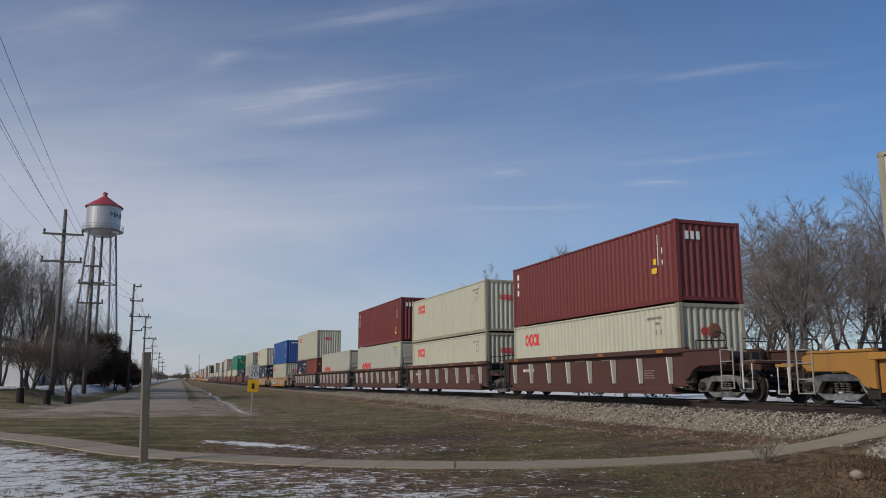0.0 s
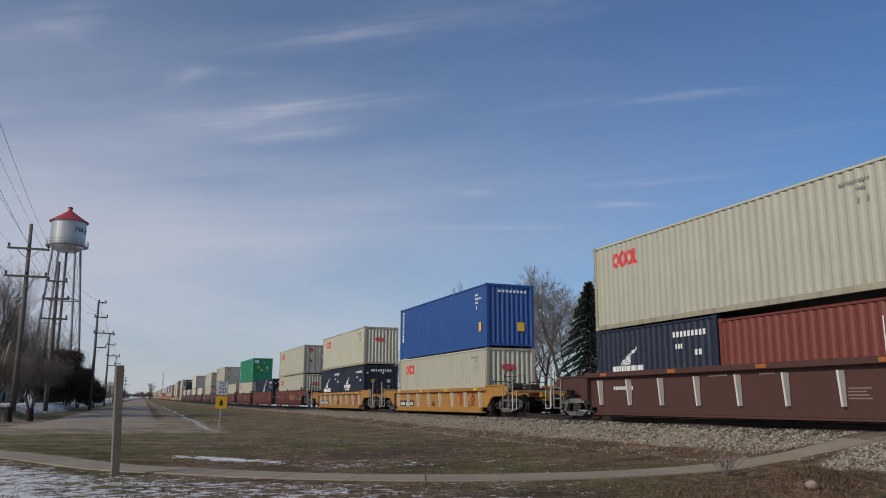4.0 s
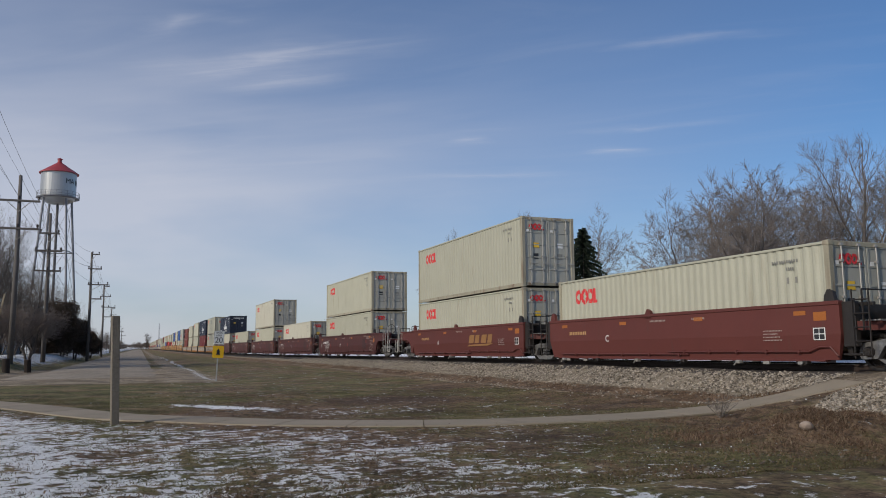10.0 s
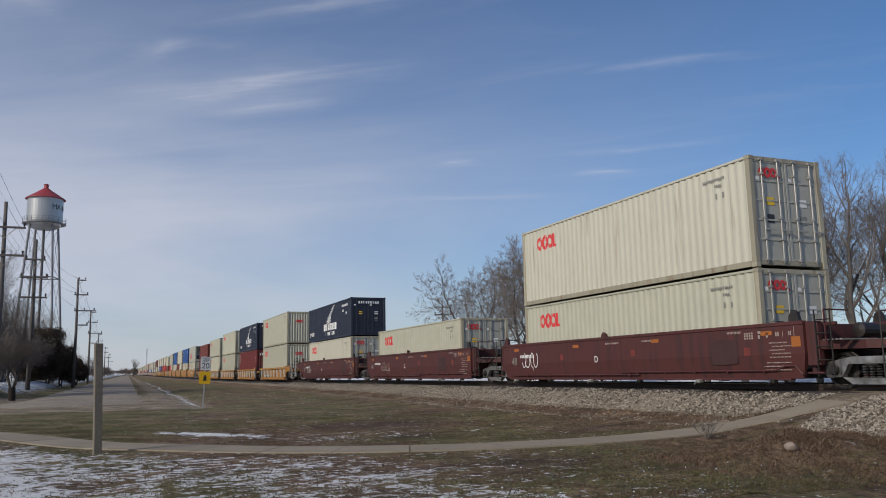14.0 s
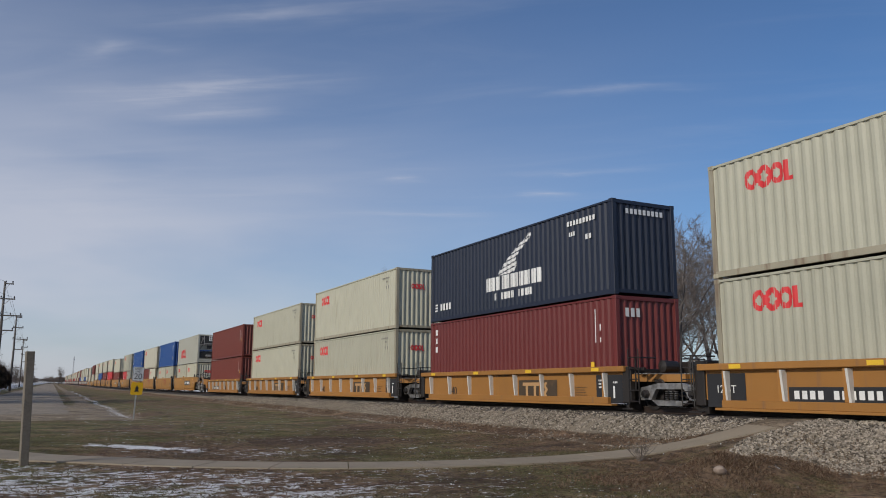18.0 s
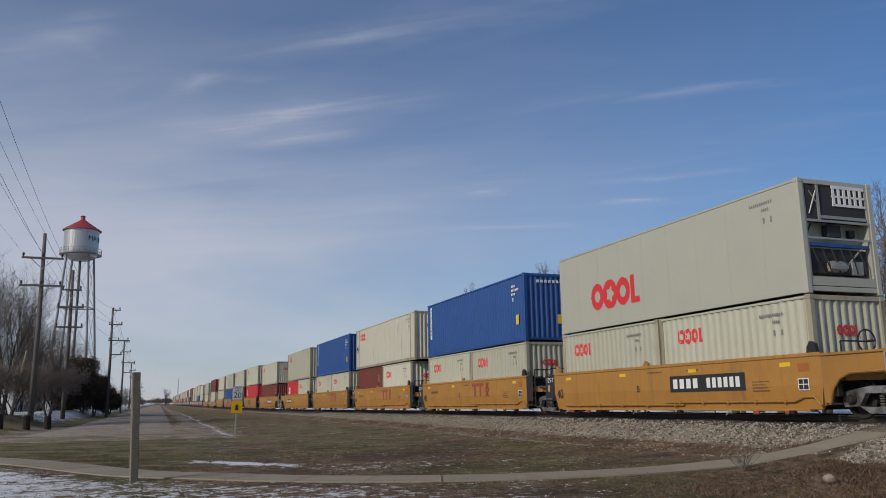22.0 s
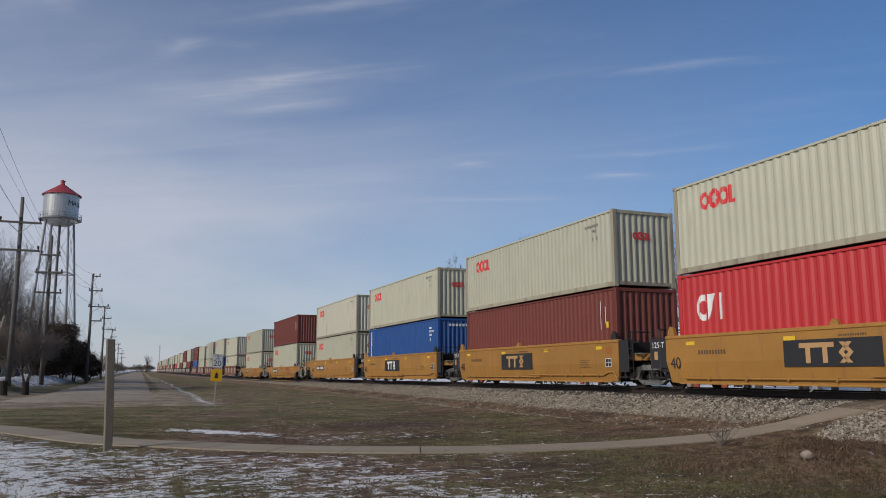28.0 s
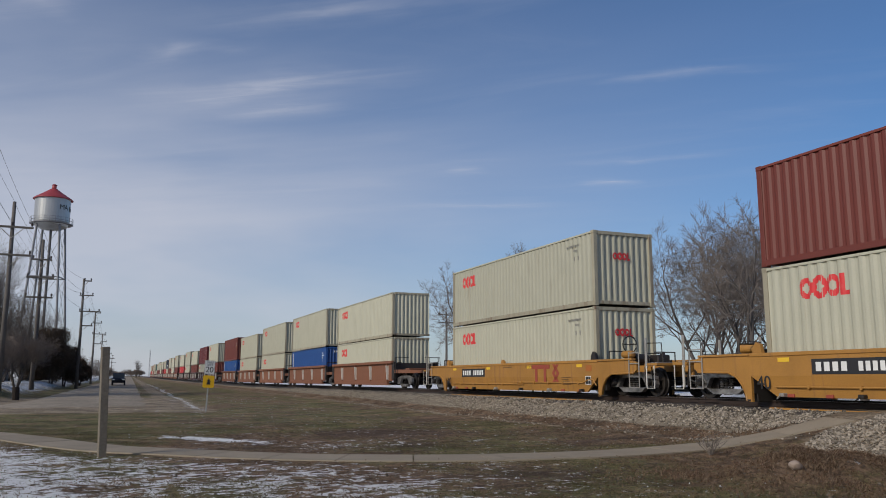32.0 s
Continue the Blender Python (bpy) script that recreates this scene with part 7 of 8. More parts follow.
    for k in range(190):
        f = k / 190
        z = 1.0 + 11.2 * f
        reach = 4.7 * (1 - f) ** 0.85 * rng.uniform(0.7, 1.15) + 0.12
        a = k * 2.399
        d = Vector((math.cos(a), math.sin(a), 0))
        side = Vector((-d.y, d.x, 0))
        for j in range(16):
            u = (j + 0.5) / 16
            p = Vector((0, 0, z)) + d * (reach * u) + Vector((0, 0, -0.42 * reach * u * u + 0.12 * u))
            w = 0.42 * (1 - 0.55 * u) * (0.45 + 0.3 * (1 - f))
            for s in (-1, 1):
                q = p + side * s * w * rng.uniform(0.6, 1.1) + d * 0.18 + Vector((0, 0, rng.uniform(-0.22, 0.04)))
                crown.face(p - d * 0.1, q, p + d * 0.14 + Vector((0, 0, 0.05)))
            crown.face(p, p + Vector((rng.uniform(-0.1, 0.1), rng.uniform(-0.1, 0.1), -0.3)), p + d * 0.2)
    t = thing("spruce", "tall dark pointed spruce beyond the railway", "tree", m=at_angle(30.7, 74))
    part("trunk", trunk.mesh("trunk", BARK, True), t)
    part("crown", crown.mesh("crown", NEEDLE), t)

    # dark junipers by the street
    def juniper(seed, h, w):
        r2 = random.Random(seed)
        c = Build()
        lumps = []
        for _ in range(22):
            f = r2.uniform(0.26, 0.82)
            wide = math.sqrt(max(0.05, 1 - ((f - 0.38) / 0.55) ** 2))
            lumps.append((Vector((r2.uniform(-0.36, 0.36) * w * wide, r2.uniform(-0.36, 0.36) * w * wide, h * f)), w * r2.uniform(0.14, 0.25)))
        for p, r in lumps:
            for _ in range(1500):
                d = Vector((r2.gauss(0, 1), r2.gauss(0, 1), r2.gauss(0, 1))).normalized()
                q = p + Vector((d.x * r, d.y * r, d.z * r * 1.25)) * r2.uniform(0.55, 1.08)
                if q.z < 0.05:
                    continue
                u = (d + Vector((r2.uniform(-1, 1), r2.uniform(-1, 1), r2.uniform(0, 0.8)))).normalized() * r2.uniform(0.06, 0.17)
                v = u.cross(Vector((r2.uniform(-1, 1), r2.uniform(-1, 1), r2.uniform(-1, 1)))).normalized() * 0.06
                c.face(q - v, q + v, q + u)
        st = Build()
        for k in range(3):
            a = 2.1 * k
            st.tube([(0.1 * math.cos(a), 0.1 * math.sin(a), -0.1), (0.3 * math.cos(a), 0.3 * math.sin(a), 1.2), (0.5 * math.cos(a), 0.5 * math.sin(a), h * 0.6)], [0.1, 0.07, 0.03], 6)
        return st, c

    for k, (az, dist, h, w) in enumerate(((-4.75, 104, 6.9, 4.9), (-4.0, 108, 5.2, 3.6), (-3.1, 116, 3.2, 2.8), (-5.6, 112, 5.0, 3.6))):
        j = juniper(40 + k, h, w)
        b = thing("juniper", "dark dense juniper with a ragged outline beside the street", "shrub", "junipers by the street", m=at_angle(az, dist, 0.2))
        part("stem", j[0].mesh("stem", BARK, True), b)
        part("crown", j[1].mesh("crown", JUNIPER), b)


build_trees()

# ---- water tower, poles, houses ----
SILVER = mat("silver_tank_paint", (0.40, 0.40, 0.395), 0.36, 0.55, vary=0.07, grain=12, bump=0.05, dirt=(0.28, 0.26, 0.23), dirt_amount=0.2, streak=True)
ROOF_RED = mat("red_tank_roof", (0.33, 0.045, 0.05), 0.5, vary=0.1)
TOWER_STEEL = mat("grey_tower_steel", (0.20, 0.20, 0.21), 0.5, 0.2, vary=0.12)
RISER = mat("dark_riser", (0.10, 0.095, 0.095), 0.7, vary=0.15)


def build_tower():
    t = thing("water_tower", "silver water tower with a red conical roof on four legs", "water tower", m=at_angle(-5.44, 140, 0.3))
    R = 2.63
    b = Build()
    b.lathe([(0.4, 24.0), (1.5, 24.15), (2.3, 24.6), (R, 25.3), (R, 29.1), (R - 0.05, 29.15)], "z", (0, 0, 0), 40)
    tank = part("tank", b.mesh("tank", SILVER, False), t)
    b = Build()
    b.lathe([(R + 0.32, 28.95), (R + 0.32, 29.05), (1.4, 30.1), (0.35, 30.85), (0.3, 30.9)], "z", (0, 0, 0), 40)
    roof = part("roof", b.mesh("roof", ROOF_RED), t, None, "red conical roof")
    b = Build()
    b.lathe([(0.34, 30.8), (0.34, 31.35), (0.45, 31.4), (0.1, 31.6)], "z", (0, 0, 0), 14)
    part("finial", b.mesh("finial", ROOF_RED), roof)
    b = Build()
    b.lathe([(R, 24.95), (R + 0.55, 24.95), (R + 0.55, 25.03), (R, 25.03)], "z", (0, 0, 0), 40)
    cat = part("balcony", b.mesh("balcony", TOWER_STEEL), t)
    b = Build()
    for k in range(24):
        a, c = 2 * math.pi * k / 24, 2 * math.pi * (k + 1) / 24
        q, w = R + 0.5, 25.9
        b.rod((q * math.cos(a), q * math.sin(a), 25.0), (q * math.cos(a), q * math.sin(a), w), 0.025, 4)
        for z in (25.45, w):
            b.rod((q * math.cos(a), q * math.sin(a), z), (q * math.cos(c), q * math.sin(c), z), 0.022, 4)
    part("railing", b.mesh("railing", TOWER_STEEL), cat)
    b = Build()
    b.lathe([(0.20, 0), (0.20, 24.2)], "z", (0, 0, 0), 12)
    part("riser_pipe", b.mesh("riser_pipe", RISER), t, None, "dark central riser pipe")
    turn = 0.62
    foot = [(4.35 * math.cos(turn + 1.5708 * k), 4.35 * math.sin(turn + 1.5708 * k)) for k in range(4)]
    head = [(2.35 * math.cos(turn + 1.5708 * k), 2.35 * math.sin(turn + 1.5708 * k)) for k in range(4)]
    spot = lambda k, z: Vector((foot[k % 4][0] + (head[k % 4][0] - foot[k % 4][0]) * z / 24.8, foot[k % 4][1] + (head[k % 4][1] - foot[k % 4][1]) * z / 24.8, z))
    for k in range(4):
        b = Build()
        b.rod(spot(k, 0), spot(k, 24.8), 0.17, 8)
        part("leg", b.mesh("leg", TOWER_STEEL), t)
        for z in (8.2, 16.4):
            b = Build()
            b.rod(spot(k, z), spot(k + 1, z), 0.10, 6)
            part("strut", b.mesh("strut", TOWER_STEEL), t)
        for z0, z1 in ((0.4, 8.2), (8.2, 16.4), (16.4, 24.4)):
            for s in (0, 1):
                b = Build()
                b.rod(spot(k + s, z0), spot(k + 1 - s, z1), 0.03, 4)
                part("tie_rod", b.mesh("tie_rod", TOWER_STEEL), t)
    # the readable start of the lettering, wrapped on the tank
    for k, ch in enumerate("MA"):
        a = radians(-90 + 36 + 17 * k)
        m = Matrix.Translation(((R + 0.02) * math.cos(a), (R + 0.02) * math.sin(a), 27.5)) @ pose(0, 0, 0, 0, 0, math.degrees(a) + 90) @ END
        part("letter", text_mesh(ch, 1.15, PAINT_BLACK), tank, m)
    b = Build()
    for k in range(3):
        a = radians(-90 + 36 + 17 * (k + 2))
        c = a + radians(9)
        q = R + 0.02
        b.face((q * math.cos(a), q * math.sin(a), 27.1), (q * math.cos(c), q * math.sin(c), 27.1), (q * math.cos(c), q * math.sin(c), 27.9), (q * math.cos(a), q * math.sin(a), 27.9))
    part("lettering_bars", b.mesh("lettering_bars", PAINT_BLACK), tank)


build_tower()

POLE_WOOD = mat("weathered_pole_wood", (0.135, 0.122, 0.112), 0.9, vary=0.25, grain=14, bump=0.4)
PORCELAIN = mat("dark_insulator", (0.05, 0.035, 0.03), 0.3, vary=0.1)
WIRE = mat("wire", (0.10, 0.10, 0.11), 0.6, vary=0.1)


def utility_pole(x, y, h, arms, z=0.0, label="weathered wooden utility pole with crossarms"):
    """arms: heights below the top, half spans."""
    p = thing("utility_pole", label, "utility pole", "poles along the street", m=pose(x, y, z))
    b = Build()
    b.tube([(0, 0, -0.3), (0.04, 0, h * 0.5), (0, 0, h)], [0.19, 0.155, 0.11], 10)
    part("shaft", b.mesh("shaft", POLE_WOOD, True), p)
    for down, a0, a1 in arms:
        b = Build()
        b.box(a0, -0.2, h - down - 0.07, a1, -0.09, h - down + 0.07, 0.01)
        arm = part("crossarm", b.mesh("crossarm", POLE_WOOD), p)
        for s in (a0, a1):
            if abs(s) > 0.5:
                b = Build()
                b.rod((s * 0.55, -0.14, h - down - 0.06), (0, -0.12, h - down - 0.75), 0.025, 4)
                part("brace", b.mesh("brace", STEEL_GREY), arm)
        n = 3 if a1 - a0 > 1.6 else 2
        for k in range(n):
            u = a0 + 0.1 + (a1 - a0 - 0.2) * k / (n - 1)
            part("insulator", shared(("ins",), "insulator", PORCELAIN, lambda q: q.lathe([(0.03, 0.0), (0.05, 0.07), (0.09, 0.1), (0.06, 0.16), (0.09, 0.2), (0.04, 0.27)], "z", (0, 0, 0), 8)), arm, pose(u, -0.14, h - down + 0.07))
    return p


def wire(a, c, sag, r=0.012):
    b = Build()
    n = 14
    pts = [Vector(a).lerp(Vector(c), k / n) - Vector((0, 0, 4 * sag * (k / n) * (1 - k / n))) for k in range(n + 1)]
    b.tube(pts, r, 4, False)
    return b


def build_poles():
    spots = [(-3.6, -22.0, 13.0, 0.0), (-8.05, 59.8, 12.35, 0.75), (-7.5, 73.5, 12.1, 0.6), (-5.9, 104, 12.7, 0.2), (-6.4, 152, 12.4, 0.1), (-7.7, 234, 12.4, 0), (-8.6, 340, 11.9, 0), (-9.5, 450, 11.9, 0)]
    for k, (x, y, h, z) in enumerate(spots):
        arms = [(1.75, -1.3, 1.3), (3.65, -1.3, 1.3)] if k < 2 else [(1.7, -0.75, 0.8), (3.2, -1.05, 1.05), (4.85, -1.05, 1.05)] if k == 2 else [(0.25, 0.0, 0.9), (2.0, -0.35, 1.2), (3.9, -0.3, 2.0), (5.6, 0.0, 1.3)]
        utility_pole(x, y, h, arms, z)
    for k in range(len(spots) - 1):
        (x0, y0, h0, z0), (x1, y1, h1, z1) = spots[k], spots[k + 1]
        near = k == 0
        lines = [(-1.2, 1.45), (0.0, 1.45), (1.2, 1.45), (-1.2, 3.35), (1.2, 3.35), (0.0, -0.02)] if k < 1 else [(0.8, 1.7), (-0.2, 1.7), (1.1, 3.6), (0.0, 0.0)]
        for u, d in lines:
            b = wire((x0 + u, y0 - 0.14, z0 + h0 - d), (x1 + (u if k < 1 else min(u, 0.8)), y1 - 0.14, z1 + h1 - d), 1.2 if near else 0.6, 0.008 if near else 0.013)
            solid("power_line", b.mesh("power_line", WIRE), "thin dark overhead wire slung between the poles", "cable", "wires along the street")
    # guy pole beside the first pole, and a pole beyond the line
    b = Build()
    b.rod((-9.6, 62, 0.7), (-8.9, 62, 5.2), 0.06, 6)
    solid("leaning_stake", b.mesh("leaning_stake", mat("pale_stake_wood", (0.36, 0.30, 0.20), 0.85, vary=0.15)), "pale leaning wooden stake on the lawn", "stake")
    a = radians(21.4)
    utility_pole(108 * math.sin(a), 108 * math.cos(a), 10.0, [(0.3, -1.2, 1.2), (1.3, -1.2, 1.2)], 0, "wooden utility pole beyond the railway")
    # a far lattice mast
    t = thing("radio_mast", "thin grey lattice mast far down the line", "mast", m=at_angle(1.13, 700))
    for k in range(3):
        c = 2.094 * k
        b = Build()
        b.rod((0.5 * math.cos(c), 0.5 * math.sin(c), 0), (0.3 * math.cos(c), 0.3 * math.sin(c), 22), 0.10, 4)
        part("mast_leg", b.mesh("mast_leg", TOWER_STEEL), t)
    b = Build()
    for k in range(20):
        c, d = 2.094 * (k % 3), 2.094 * ((k + 1) % 3)
        b.rod((0.45 * math.cos(c), 0.45 * math.sin(c), 1.1 * k), (0.42 * math.cos(d), 0.42 * math.sin(d), 1.1 * k + 1.1), 0.06, 4)
    part("lacing", b.mesh("lacing", TOWER_STEEL), t)


build_poles()

SIDING = mat("white_siding", (0.74, 0.75, 0.76), 0.6, vary=0.05, grain=8, bump=0.05)
SHINGLE = mat("grey_shingles", (0.17, 0.165, 0.165), 0.9, vary=0.2, grain=20)
PANE = mat("dark_window_glass", (0.02, 0.025, 0.03), 0.08, vary=0.05, bump=0)
SHED = mat("blue_grey_shed_paint", (0.25, 0.29, 0.34), 0.6, vary=0.08)


def house(name, label, x, y, w, d, eave, ridge, wall_mat, z=0.0, windows=(), boards=True):
    """A gabled house; its gable faces the camera."""
    h = thing(name, label, "house" if w > 4 else "shed", m=pose(x, y, z))
    b = Build()
    b.prism([(-w / 2, -0.3), (w / 2, -0.3), (w / 2, eave), (0, ridge), (-w / 2, eave)], "y", 0, d)
    wall = part("wall", b.mesh("wall", wall_mat), h)
    n = int(eave / 0.22)
    board = shared(("lap", round(w, 2), wall_mat.name), "siding_board", wall_mat, lambda q: q.prism([(-0.03, 0), (0, 0.0), (0, 0.2), (-0.012, 0.2)], "x", -w / 2 - 0.01, w / 2 + 0.01))
    if boards:
        for k in range(n):
            part("siding_board", board, wall, pose(0, -0.004, k * 0.22))
    for s in (-1, 1):
        b = Build()
        e = Vector((s * (w / 2 + 0.35), 0, eave - 0.35 * (ridge - eave) / (w / 2)))
        b.prism([(e.x, e.z), (0, ridge), (0, ridge + 0.18), (e.x, e.z + 0.18)], "y", -0.35, d + 0.35)
        part("roof_slope", b.mesh("roof_slope", SHINGLE), h)
    for wx, wz, ww, wh in windows:
        b = Build()
        b.box(wx - ww / 2 - 0.08, -0.07, wz - 0.08, wx + ww / 2 + 0.08, -0.005, wz + wh + 0.08)
        f = part("window_frame", b.mesh("window_frame", SIDING), h)
        b = Build()
        b.box(wx - ww / 2, -0.085, wz, wx + ww / 2, -0.06, wz + wh)
        part("pane", b.mesh("pane", PANE), f)
    return h


house("house", "white-sided house with a grey gabled roof behind bare trees", -18.3, 92, 8.4, 11, 3.3, 5.3, SIDING, 0.6, [(1.2, 3.2, 0.7, 0.9), (-2.0, 1.0, 1.0, 1.3)])
house("shed", "small blue-grey garden shed on a snowy lawn", -14.4, 104, 2.1, 2.6, 1.9, 2.5, SHED, 0.5)
house("house", "low white house far behind the junipers", -15.6, 170, 6.5, 8, 2.6, 4.2, SIDING, 0.2, [(0, 1, 1.2, 1.0)])


def build_yard():
    # dark stumps set along the lawn's edge
    dark = mat("tarred_stump_wood", (0.035, 0.028, 0.024), 0.9, vary=0.25)
    for az, dist in ((-9.35, 52), (-7.85, 53.5), (-6.65, 56.5)):
        b = Build()
        b.lathe([(0.21, -0.2), (0.205, 0.75), (0.19, 0.82), (0.02, 0.84)], "z", (0, 0, 0), 12)
        a = radians(az)
        x, y = dist * math.sin(a), dist * math.cos(a)
        solid("bollard", b.mesh("bollard", dark, False), "dark round wooden bollard at the edge of the lawn", "bollard", "bollards along the drive", m=pose(x, y, ground_z(x, y), 2, -2))
    # the square post beside the footpath
    b = Build()
    b.box(-0.07, -0.07, -0.1, 0.07, 0.07, 2.02, 0.01)
    solid("wooden_post", b.mesh("wooden_post", mat("grey_weathered_post_wood", (0.19, 0.165, 0.13), 0.9, vary=0.25, grain=30, bump=0.5, dirt=(0.10, 0.085, 0.07), dirt_amount=0.4, streak=True)), "grey weathered square wooden post beside the footpath", "post", m=pose(-0.42, 16.4, ground_z(-0.42, 16.4), 0.4, -1.8, 12))
    # speed sign with a warning plate under it
    s = thing("road_sign", "white speed limit sign over a yellow warning plate", "road sign", m=pose(3.22, 37.6, 0.0, 0, 2.2, 6))
    b = Build()
    b.prism([(-0.03, -0.02), (0.03, -0.02), (0.03, 0.0), (0.012, 0.02), (-0.012, 0.02), (-0.03, 0.0)], "z", -0.3, 2.15)
    part("sign_post", b.mesh("sign_post", mat("galvanised_post", (0.40, 0.40, 0.38), 0.5, 0.4, vary=0.12)), s)
    b = Build()
    b.box(-0.23, -0.034, 1.56, 0.23, -0.028, 2.17, 0.001)
    plate = part("speed_plate", b.mesh("speed_plate", mat("sign_white", (0.78, 0.78, 0.76), 0.4, vary=0.04, bump=0)), s)
    part("speed_number", text_mesh("20", 0.36, PAINT_BLACK), plate, pose(0, -0.037, 1.75) @ END)
    for k, wd in ((0, 0.26), (1, 0.22)):
        part("speed_word", text_mesh(("LIMIT", "SPEED")[k], 0.11, PAINT_BLACK), plate, pose(0, -0.037, 1.96 + 0.11 * k) @ END)
    b = Build()
    for x0, z0, x1, z1 in ((-0.22, 1.57, 0.22, 1.58), (-0.22, 2.15, 0.22, 2.16), (-0.22, 1.58, -0.21, 2.15), (0.21, 1.58, 0.22, 2.15)):
        b.box(x0, -0.036, z0, x1, -0.033, z1)
    part("sign_border", b.mesh("sign_border", PAINT_BLACK), plate)
    b = Build()
    b.prism([(-0.21, 0.96), (0.21, 0.96), (0.25, 1.0), (0.25, 1.46), (0.21, 1.5), (-0.21, 1.5), (-0.25, 1.46), (-0.25, 1.0)], "y", -0.034, -0.028)
    warn = part("warning_plate", b.mesh("warning_plate", mat("sign_yellow", (0.78, 0.45, 0.01), 0.4, vary=0.05, bump=0)), s, None, "yellow warning plate with a dark symbol")
    b = Build()
    b.prism([(-0.09, 1.1), (0.09, 1.1), (0.05, 1.24), (0.10, 1.22), (0.0, 1.38), (-0.09, 1.22), (-0.04, 1.24)], "y", -0.038, -0.034)
    part("symbol", b.mesh("symbol", PAINT_BLACK), warn)
    # a pale boulder among the weeds
    bm = bmesh.new()
    bmesh.ops.create_icosphere(bm, subdivisions=3, radius=0.10)
    for v in bm.verts:
        v.co *= 1 + 0.35 * noise.noise(v.co * 5) + 0.12 * noise.noise(v.co * 14)
        v.co.x *= 1.35
        v.co.z *= 0.72
    me = bpy.data.meshes.new("boulder")
    bm.to_mesh(me)
    bm.free()
    me.materials.append(mat("pale_pink_stone", (0.33, 0.26, 0.21), 0.85, vary=0.12, grain=25, bump=0.4))
    solid("boulder", me, "pale pinkish boulder lying among dry weeds", "rock", m=pose(9.15, 9.3, ground_z(9.15, 9.3) + 0.05, 0, 8, 40))


build_yard()


# ---- grass, weeds, litter of snow ----


def blades(name, label, spots, material, category="grass"):
    """Thin upright blades as one mesh. spots: x, y, z, height, width, lean."""
    rng = np.random.default_rng(2)
    s = np.array(spots)
    k = len(s)
    a = rng.uniform(0, 6.28, k)
    b = rng.uniform(0, 6.28, k)
    base = s[:, :3]
    side = np.stack([np.cos(a), np.sin(a), 0 * a], -1) * s[:, 4:5]
    mid = base + np.stack([np.cos(b) * s[:, 5] * 0.35, np.sin(b) * s[:, 5] * 0.35, 0.6 + 0 * b], -1) * s[:, 3:4]
    tip = base + np.stack([np.cos(b) * s[:, 5], np.sin(b) * s[:, 5], 1 - 0.3 * s[:, 5]], -1) * s[:, 3:4]
    v = np.stack([base - side, base + side, mid + side * 0.7, mid - side * 0.7, tip], 1).reshape(-1, 3)
    i = 5 * np.arange(k)[:, None]
    f = [tuple(q) for q in (i + np.array([[0, 1, 2, 3]])).tolist()] + [tuple(q) for q in (i + np.array([[3, 2, 4]])).tolist()]
    me = bpy.data.meshes.new(name)
    me.from_pydata(v.tolist(), [], f)
    me.materials.append(material)
    return solid(name, me, label, category, kind="stuff")


def grass_material(name, colours):
    m = bpy.data.materials.new(name)
    m.use_nodes = True
    n, l = m.node_tree.nodes, m.node_tree.links
    b = n["Principled BSDF"]
    b.inputs["Roughness"].default_value = 0.85
    b.inputs["Specular IOR Level"].default_value = 0.2
    g = n.new("ShaderNodeNewGeometry")
    r = n.new("ShaderNodeValToRGB")
    e = r.color_ramp.elements
    for k, c in enumerate(colours):
        q = e[k] if k < 2 else e.new(k / (len(colours) - 1))
        q.position = k / (len(colours) - 1)
        q.color = (*c, 1)
    l.new(g.outputs["Random Per Island"], r.inputs[0])
    l.new(r.outputs[0], b.inputs["Base Color"])
    return m


